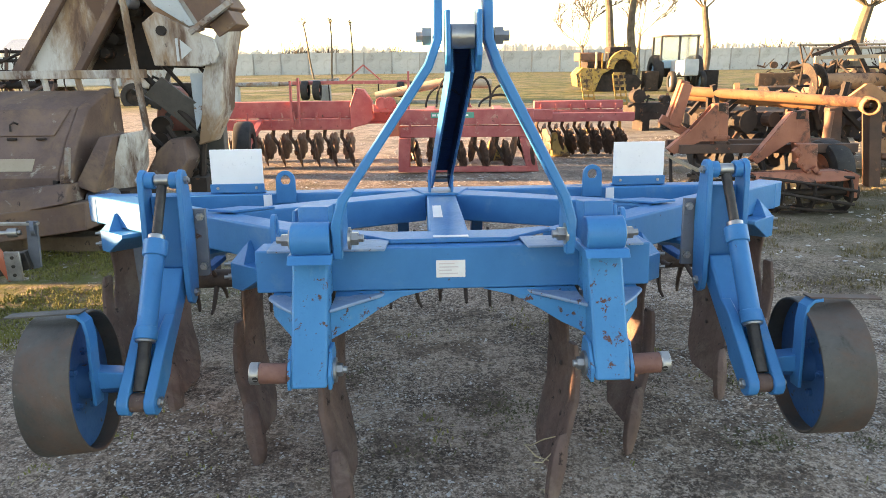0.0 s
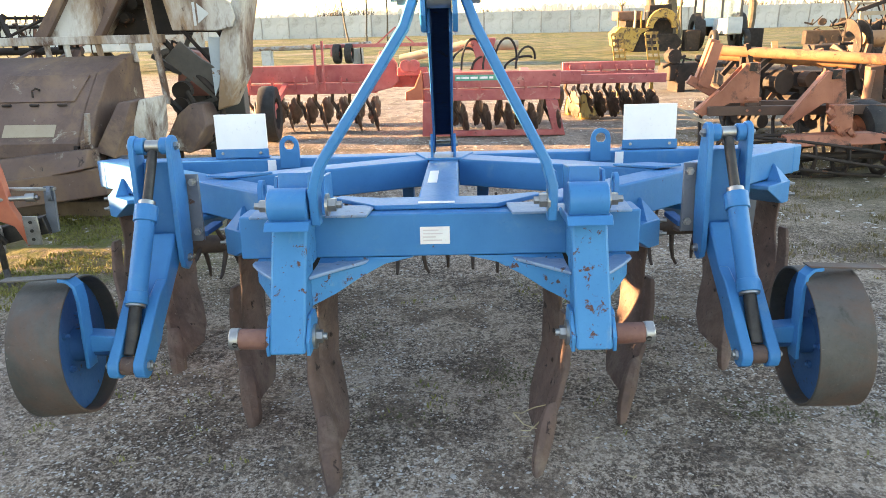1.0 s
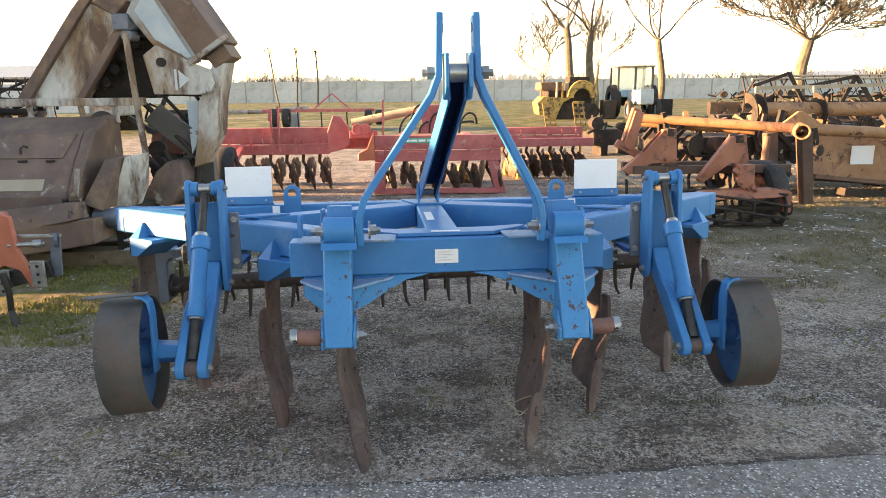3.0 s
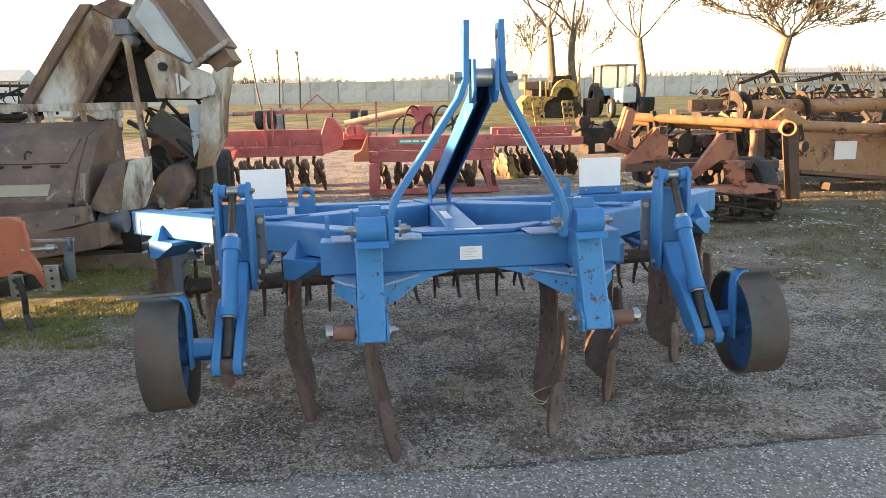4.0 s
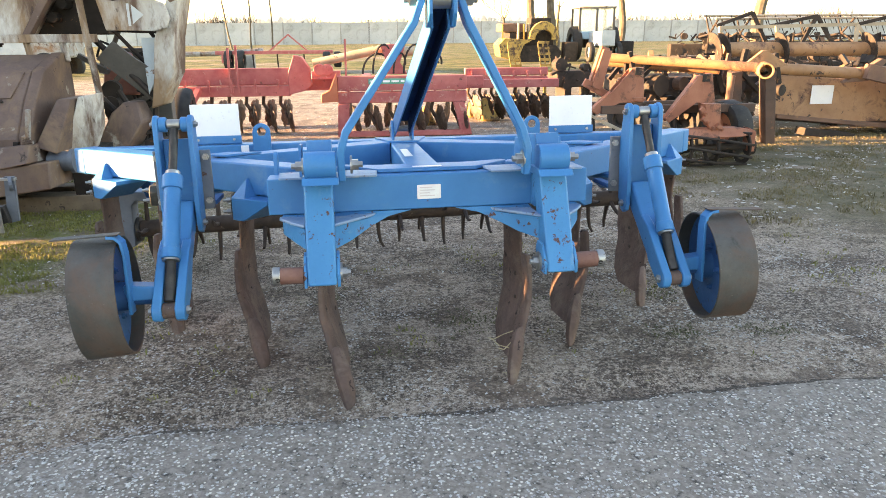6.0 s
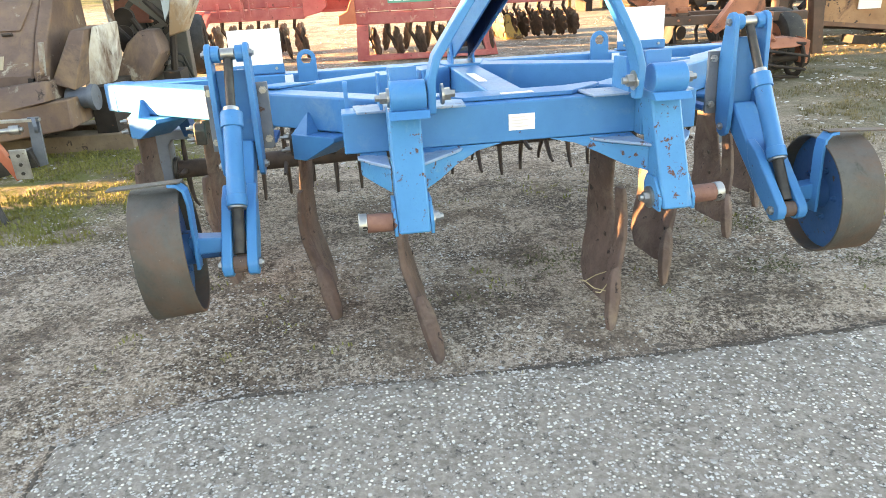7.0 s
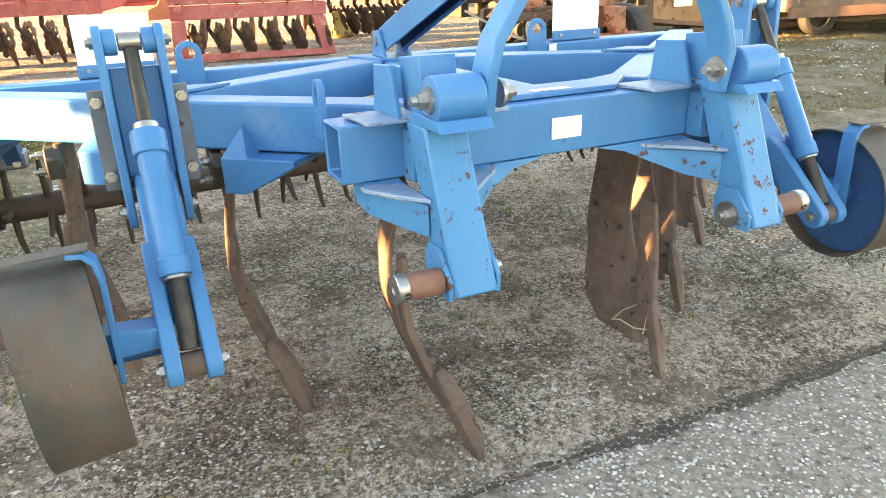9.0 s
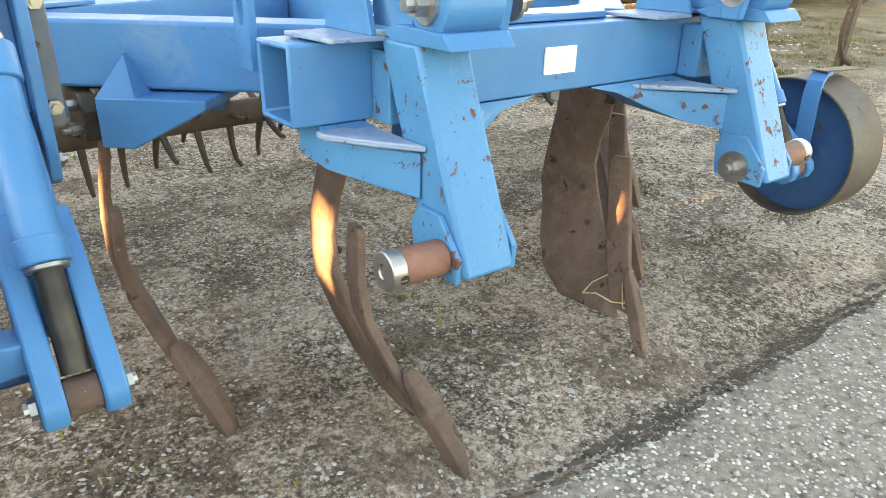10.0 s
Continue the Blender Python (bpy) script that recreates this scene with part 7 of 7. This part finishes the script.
# ---- far side: loader, tractor, scrap, trees, tree line, shed ----
def loader():
    c = yard_thing("loader", at_ground(6.7, 33.5), "old yellow crawler loader standing far across the yard", "loader", near=0.97)
    bm = bmesh.new()
    loft(bm, [[(-1.4, -0.8, 0.25), (-0.6, -0.8, 0.05), (-0.6, 0.8, 0.05), (-1.4, 0.8, 0.25)], [(-1.5, -0.8, 0.8), (-0.3, -0.8, 0.8), (-0.3, 0.8, 0.8), (-1.5, 0.8, 0.8)], [(-1.2, -0.8, 1.1), (0.1, -0.8, 1.0), (0.1, 0.8, 1.0), (-1.2, 0.8, 1.1)]])
    part("bucket", bm, YELLOW, c, bevel=0.03)
    bm = bmesh.new()
    arc = [(0.65 + 0.70 * math.cos(t), 1.05 + 0.78 * math.sin(t)) for t in [radians(a) for a in range(0, 181, 20)]]
    inner = [(0.65 + 0.42 * math.cos(t), 1.0 + 0.45 * math.sin(t)) for t in [radians(a) for a in range(180, -1, -20)]]
    prism(bm, arc + inner, -0.7, -0.35, "y")
    part("blade_arch", bm, YELLOW, c, bevel=0.02)
    bm = bmesh.new()
    box(bm, (-0.9, -0.2, 0.7), (1.2, 1.5, 1.35))
    part("body", bm, JUNK, c, bevel=0.03)
    bm = bmesh.new()
    box(bm, (0.2, 0.3, 1.35), (1.2, 1.4, 2.0))
    part("engine", bm, JUNK, c, bevel=0.04)
    for y in (-0.5, 1.2):
        bm = bmesh.new()
        prism(bm, [(-0.6, 0.0), (1.3, 0.0), (1.6, 0.4), (1.3, 0.75), (-0.6, 0.75), (-0.9, 0.4)], y, y + 0.4, "y")
        part("track", bm, JUNK, c, bevel=0.03)
    bm = bmesh.new()
    box(bm, (-1.3, -0.3, 1.36), (-0.2, 1.2, 1.75))
    part("hood", bm, BROWN_ORANGE, c, "rusted engine hood", bevel=0.05)
    for x, zt in ((-1.25, 1.72), (-0.25, 1.72), (1.32, 1.9)):
        bm = bmesh.new()
        beam(bm, (x, -0.42, 0.72), (x, -0.42, zt), 0.10, 0.06)
        part("frame_post", bm, YELLOW, c)
    for x in (-0.5, 0.0, 1.35):
        bm = bmesh.new()
        rod(bm, (x, -0.3, 0.9), (x, -0.3, 1.75), 0.06, n=8)
        part("post", bm, PALE_TAN, c)


loader()
# perforated yellow plates standing on the harrow's far section
for x in (2.27, 2.82):
    p = yard_thing("perforated_plate", at_ground(x, 12.45, 0, dz=-0.03), "yellow perforated step plate leaning on the harrow", "plate", "yellow step plates", near=0.92)
    bm = bmesh.new()
    for k in range(3):
        beam(bm, (-0.09 + 0.09 * k + 0.02, 0, 0.80), (-0.16 + 0.09 * k, 0, 1.30), 0.03, 0.02)
    for k in range(6):
        f = k / 5
        beam(bm, (-0.10 - 0.07 * f + 0.02, 0, 0.80 + 0.5 * f), (0.12 - 0.07 * f, 0, 0.80 + 0.5 * f), 0.03, 0.045)
    part("grating", bm, YELLOW, p)
    bm = bmesh.new()
    beam(bm, (0.02, 0.05, -0.01), (0.0, 0.03, 0.85), 0.05, 0.05)
    part("bracket", bm, YELLOW, p)
# yellow hopper parts among the discs
for x, y, s_ in ((1.72, 12.0, 0.62), (0.62, 11.6, 0.5), (1.52, 12.6, 0.45)):
    p = yard_thing("yellow_hood", at_ground(x, y, dz=-0.03), "chalky yellow sheet hood lying among the discs", "hood", "yellow hoods", near=0.92)
    bm = bmesh.new()
    loft(bm, [[(-0.24 * s_, -0.2, 0.0), (0.3 * s_, -0.2, 0.0), (0.3 * s_, 0.25, 0.0), (-0.24 * s_, 0.25, 0.0)], [(-0.26 * s_, -0.18, 0.25 * s_), (0.18 * s_, -0.18, 0.2 * s_), (0.18 * s_, 0.2, 0.2 * s_), (-0.26 * s_, 0.2, 0.25 * s_)],
              [(-0.2 * s_, -0.1, 0.62 * s_), (-0.02 * s_, -0.1, 0.62 * s_), (-0.02 * s_, 0.1, 0.62 * s_), (-0.2 * s_, 0.1, 0.62 * s_)]])
    part("shell", bm, YELLOW, p, bevel=0.03)


def tractor():
    c = yard_thing("tractor", at_ground(10.0, 33.0), "old pale blue tractor with a square glazed cab", "tractor", near=0.97)
    for x in (-0.72, 0.72):
        tyre_wheel(c, (x * 1.25, 1.0, 0.8), (1, 0, 0), 0.8, 0.46, TRACTOR_BLUE)
        tyre_wheel(c, (x * 0.9, -0.9, 0.45), (1, 0, 0), 0.45, 0.24, TRACTOR_BLUE)
    bm = bmesh.new()
    box(bm, (-0.35, -1.4, 0.7), (0.35, 0.5, 1.35))
    part("bonnet", bm, PALE_BLUE, c, "pale blue-white bonnet", bevel=0.05)
    bm = bmesh.new()
    box(bm, (-0.30, -1.46, 0.75), (0.30, -1.405, 1.4))
    part("grille", bm, PALE_BLUE, c)
    bm = bmesh.new()
    box(bm, (-0.85, 0.4, 1.0), (0.85, 1.9, 1.35))
    part("cab_base", bm, TRACTOR_BLUE, c, bevel=0.04)
    for x in (-0.82, 0.0, 0.82):
        for y in (0.45, 1.85):
            if x == 0 and y > 1:
                continue
            bm = bmesh.new()
            box(bm, (x - 0.045, y - 0.045, 1.35), (x + 0.045, y + 0.045, 2.4))
            part("cab_post", bm, DARK_SHEET, c)
    bm = bmesh.new()
    box(bm, (-0.92, 0.3, 2.4), (0.92, 2.0, 2.48))
    part("cab_roof", bm, OLD_GREY, c, bevel=0.04)
    for x0, x1 in ((-0.78, -0.04), (0.04, 0.78)):
        for y in (0.45, 1.85):
            bm = bmesh.new()
            box(bm, (x0, y - 0.006, 1.36), (x1, y + 0.006, 2.39))
            part("cab_pane", bm, GLASS_DARK, c).visible_shadow = False
    bm = bmesh.new()
    box(bm, (-0.45, 0.9, 0.6), (0.45, 1.7, 1.0))
    part("gearbox", bm, JUNK, c)
    for x, y in ((-1.35, -0.3), (1.5, 0.2)):
        bm = bmesh.new()
        box(bm, (x - 0.3, y, 0.0), (x + 0.3, y + 0.8, 0.9))
        part("side_tank", bm, JUNK, c, bevel=0.05)


tractor()


# rows of scrap machinery in the middle distance
def scrap(x, y, w, hgt, seed, tone):
    rnd = random.Random(seed)
    c = yard_thing("scrap_machine", at_ground(x, y, rnd.uniform(-12, 12)), "dark heap of rusted machine frames and shafts", "scrap", "scrap machines", near=0.97)
    bm = bmesh.new()
    box(bm, (-w / 2, -0.3, 0.25), (w / 2, 0.3, 0.25 + hgt * 0.35))
    part("frame", bm, JUNK, c, bevel=0.03)
    for k in range(3):
        bm = bmesh.new()
        px = -w / 2 + w * (k + 0.5) / 3
        box(bm, (px - 0.08, -0.25, -0.02), (px + 0.08, 0.25, 0.27))
        part("foot", bm, JUNK, c)
    for k in range(int(13 * w)):
        bm = bmesh.new()
        px, pz = rnd.uniform(-w / 2, w / 2), rnd.uniform(0.3, hgt * 0.8)
        a = rnd.uniform(0, 3.14)
        ln = rnd.uniform(0.2, 0.7)
        if rnd.random() < 0.25:
            rod(bm, (px, -0.32, pz), (px, -0.1, pz), rnd.uniform(0.05, 0.16), n=14)
        else:
            beam(bm, (px - ln / 2 * math.cos(a), -0.35 + 0.3 * rnd.random(), pz - ln / 3 * math.sin(a)), (px + ln / 2 * math.cos(a), -0.1, pz + ln / 3 * math.sin(a)), rnd.uniform(0.02, 0.07), rnd.uniform(0.02, 0.07))
        part("scrap_piece", bm, tone if rnd.random() < 0.4 else JUNK, c)


for i, (x, y, w_, h_) in enumerate(((5.0, 13.5, 1.9, 1.0), (6.9, 13.8, 1.7, 0.95), (4.5, 15.5, 1.8, 1.0), (8.2, 15.0, 2.6, 1.2), (9.8, 20.0, 3.0, 1.3), (13.5, 21.0, 3.6, 1.2), (11.0, 16.5, 2.6, 1.2), (17.5, 24.0, 4.0, 1.4), (14.0, 30.5, 3.0, 1.6), (19, 32, 5, 1.5), (23, 28, 5, 1.6))):
    scrap(x, y, w_, h_, 20 + i, (BROWN_ORANGE, DARK_RUST, JUNK)[i % 3])


# bare trees: trunk and forking limbs
def bare_tree(name, x, y, height, trunk_r, lean, seed, crown_from, spread_, label, levels=4):
    rnd = random.Random(seed)
    t = yard_thing(name, at_ground(x, y), label, "tree", "bare trees")
    bm = bmesh.new()
    pts = [Vector((0, 0, -0.1))]
    for k in range(1, 7):
        f = k / 6
        pts.append(Vector((lean * crown_from * f + 0.14 * math.sin(5 * f + seed) * min(1.0, trunk_r * 5), 0.06 * math.cos(4 * f + seed), crown_from * f)))
    pipe(bm, pts, trunk_r * 1.15, 10, trunk_r * 0.75)
    part("trunk", bm, BARK, t, "pale sunlit bark", smooth=True)
    crown, fine = bmesh.new(), bmesh.new()

    def grow(p, d, ln, r, lvl):
        q = [p]
        for k in range(4):
            d = (d + Vector((rnd.uniform(-1, 1), rnd.uniform(-1, 1), rnd.uniform(-0.5, 0.8))) * 0.33).normalized()
            q.append(q[-1] + d * (ln / 4))
        pipe(crown if lvl < 2 else fine, q, r, 6 if lvl < 2 else 4, max(r * 0.6, 0.014))
        if lvl >= levels:
            return
        for k in range((4, 4, 3, 3, 3)[lvl]):
            b = q[rnd.choice((2, 3, 4, 4))]
            nd = (d + Vector((rnd.uniform(-1, 1), rnd.uniform(-1, 1), rnd.uniform(-0.35, 0.7))) * 0.75).normalized()
            grow(b, nd, ln * rnd.uniform(0.55, 0.78), max(r * 0.62, 0.021), lvl + 1)

    n, limb = (15, 0.155) if spread_ > 1.2 else (5, 0.27)
    for k in range(n):
        a = 2 * math.pi * k / n + rnd.uniform(-0.3, 0.3)
        d = Vector((math.cos(a) * spread_, math.sin(a) * spread_ * 0.7, 1.0)).normalized()
        grow(pts[-1] - Vector((0, 0, 0.15)), d, (height - crown_from) * rnd.uniform(0.5, 0.7), trunk_r * limb, 0)
    part("branch_crown", crown, BARK, t, smooth=True)
    tagged(part("twig_crown", fine, TWIG, t), kind="stuff")


bare_tree("tree", 8.30, 38.0, 9.5, 0.22, -0.20, 3, 4.6, 0.75, "bare tree with a leaning pale trunk by the fence", 5)
bare_tree("tree", 9.15, 38.2, 10.0, 0.22, -0.07, 8, 4.4, 0.7, "bare tree with a pale trunk by the fence", 5)
bare_tree("tree", 12.9, 38.5, 9.0, 0.19, -0.04, 12, 4.0, 0.65, "bare tree with a straight pale trunk by the fence", 5)
bare_tree("pollard_tree", 16.6, 31.0, 6.6, 0.27, 0.07, 21, 3.5, 1.5, "bare pollard tree with a wide spray of branches", 4)
bare_tree("sapling", 7.8, 46.0, 5.2, 0.10, -0.05, 31, 2.2, 0.8, "thin bare sapling before the fence", 3)
bare_tree("sapling", 12.2, 50.0, 6.0, 0.10, 0.0, 33, 3.0, 0.6, "thin bare sapling before the fence", 3)
for i, (x, ln_, hh) in enumerate(((-11.6, -0.16, 5.4), (-10.1, 0.01, 5.4), (-8.4, 0.01, 5.2))):
    bare_tree("sapling", x * 1.02 - 0.7, 61.0, hh, 0.07, ln_, 41 + i, hh * 0.85, 0.25, "thin bare pole of a young tree", 1)

# low bushes above the fence and a far line of woods
def bush(x, y, w_, h_, seed):
    rnd = random.Random(seed)
    b = yard_thing("bush", pose(x, y, -0.1), "bare brown bush behind the fence", "bush", "bushes behind the fence")
    bm = bmesh.new()
    for k in range(70):
        px = rnd.gauss(0, w_ * 0.28)
        d = Vector((rnd.uniform(-0.5, 0.5), rnd.uniform(-0.3, 0.3), 1)).normalized()
        ln = h_ * rnd.uniform(0.5, 1.0) * math.exp(-(px / w_) ** 2)
        p = Vector((px, rnd.uniform(-0.5, 0.5), 0))
        q = p + d * ln * 0.6 + Vector((rnd.uniform(-0.2, 0.2), 0, 0))
        pipe(bm, [p, q, q + (d + Vector((rnd.uniform(-0.6, 0.6), 0, -0.1))).normalized() * ln * 0.4], 0.045, 4, 0.026)
        for z in range(3):
            e = q + Vector((rnd.uniform(-0.5, 0.5), rnd.uniform(-0.3, 0.3), rnd.uniform(0.1, 0.6)))
            pipe(bm, [q, e], 0.030, 3, 0.020)
    tagged(part("brush", bm, TWIG, b), kind="stuff")


for i, (x, w_, h_) in enumerate(((-18, 2.5, 4.2), (-14.5, 2.0, 3.8), (-7.6, 1.6, 3.4), (-1.5, 1.5, 3.2), (3.5, 2.5, 3.1), (18, 3, 3.6), (26, 3, 3.5), (33, 3, 3.8), (42, 4, 3.9), (50, 4, 4.3))):
    bush(x * 1.06, FENCE_Y + 3, w_, h_, 60 + i)
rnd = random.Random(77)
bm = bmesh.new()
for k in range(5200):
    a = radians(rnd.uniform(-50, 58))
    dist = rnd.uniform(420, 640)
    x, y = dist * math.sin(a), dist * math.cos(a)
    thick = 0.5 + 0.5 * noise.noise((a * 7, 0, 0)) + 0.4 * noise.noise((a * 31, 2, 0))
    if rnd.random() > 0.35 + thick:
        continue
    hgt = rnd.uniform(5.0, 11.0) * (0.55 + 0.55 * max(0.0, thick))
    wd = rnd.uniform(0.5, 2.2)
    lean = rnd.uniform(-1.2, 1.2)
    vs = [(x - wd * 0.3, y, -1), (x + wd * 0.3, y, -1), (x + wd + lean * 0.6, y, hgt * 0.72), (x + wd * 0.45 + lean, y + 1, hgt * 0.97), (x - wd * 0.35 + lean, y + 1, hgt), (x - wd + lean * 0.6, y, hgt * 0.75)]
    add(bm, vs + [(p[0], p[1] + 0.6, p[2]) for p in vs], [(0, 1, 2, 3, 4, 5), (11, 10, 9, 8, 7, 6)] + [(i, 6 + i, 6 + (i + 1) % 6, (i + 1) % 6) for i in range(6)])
tagged(part("tree_line", bm, FAR_WOOD, None), "far line of bare woods on the horizon, haze put into its colour", "woods", kind="stuff")

# far shed roofs seen beyond the fence
for x, y, w_, h_ in ((118, 205, 22, 5.2), (-82, 140, 16, 6.5)):
    sh = yard_thing("shed", pose(x, y, 0), "pale low farm shed with a pitched roof far off", "shed")
    bm = bmesh.new()
    box(bm, (-w_ / 2, 0, -0.5), (w_ / 2, 8, h_ * 0.65))
    part("wall", bm, CONCRETE, sh)
    bm = bmesh.new()
    prism(bm, [(-0.6, h_ * 0.65), (8.6, h_ * 0.65), (4, h_)], -w_ / 2 - 0.4, w_ / 2 + 0.4, "x")
    part("roof", bm, PALE_BLUE, sh)
# pale truck and reel stand beyond the old header
tr = yard_thing("truck", at_ground(-12.2, 25.0), "pale parked truck beyond the old header", "truck")
bm = bmesh.new()
box(bm, (-3.8, 0, 0.9), (0.2, 2.2, 2.0))
part("box_body", bm, PALE_BLUE, tr, bevel=0.05)
bm = bmesh.new()
box(bm, (-0.2, 0.1, 0.8), (1.2, 2.1, 3.1))
part("cab", bm, OLD_GREY, tr, bevel=0.08)
bm = bmesh.new()
box(bm, (0.0, 0.06, 2.2), (1.0, 0.12, 2.85))
part("cab_window", bm, GLASS_DARK, tr)
for x in (-3.0, 0.6):
    for y in (0.15, 2.05):
        tyre_wheel(tr, (x, y, 0.5), (0, 1, 0), 0.5, 0.28, JUNK)

# ---- added unseen near-side wall: shades the machine, openings cut to cast low sun patches ----
OPENINGS = ((2.53, 2.655, 0.97, 1.17), (2.87, 3.04, 0.90, 1.20), (3.05, 3.17, 1.07, 1.40), (3.18, 3.64, 1.20, 1.47), (4.06, 4.58, 0.29, 0.55))
BREAKS = sorted({-9.0, 4.7, 7.3, 8.2, *(y for o in OPENINGS for y in o[:2])})
count = 0
for y0, y1 in zip(BREAKS, BREAKS[1:]):
    top = 3.1 if 4.7 <= y0 < 7.3 else 1.95
    levels = sorted([-0.3, top, *(z for o in OPENINGS if o[0] <= y0 and y1 <= o[1] for z in o[2:])])
    for z0, z1 in zip(levels[::2], levels[1::2]):
        count += 1
        bm = bmesh.new()
        box(bm, (-7.25, y0 + 0.0005, z0), (-7.0, y1 - 0.0005, z1))
        tagged(part("wall_west_%d" % count, bm, CONCRETE), "added unseen grey concrete wall with openings, blocks the sun", "wall", kind="structure")
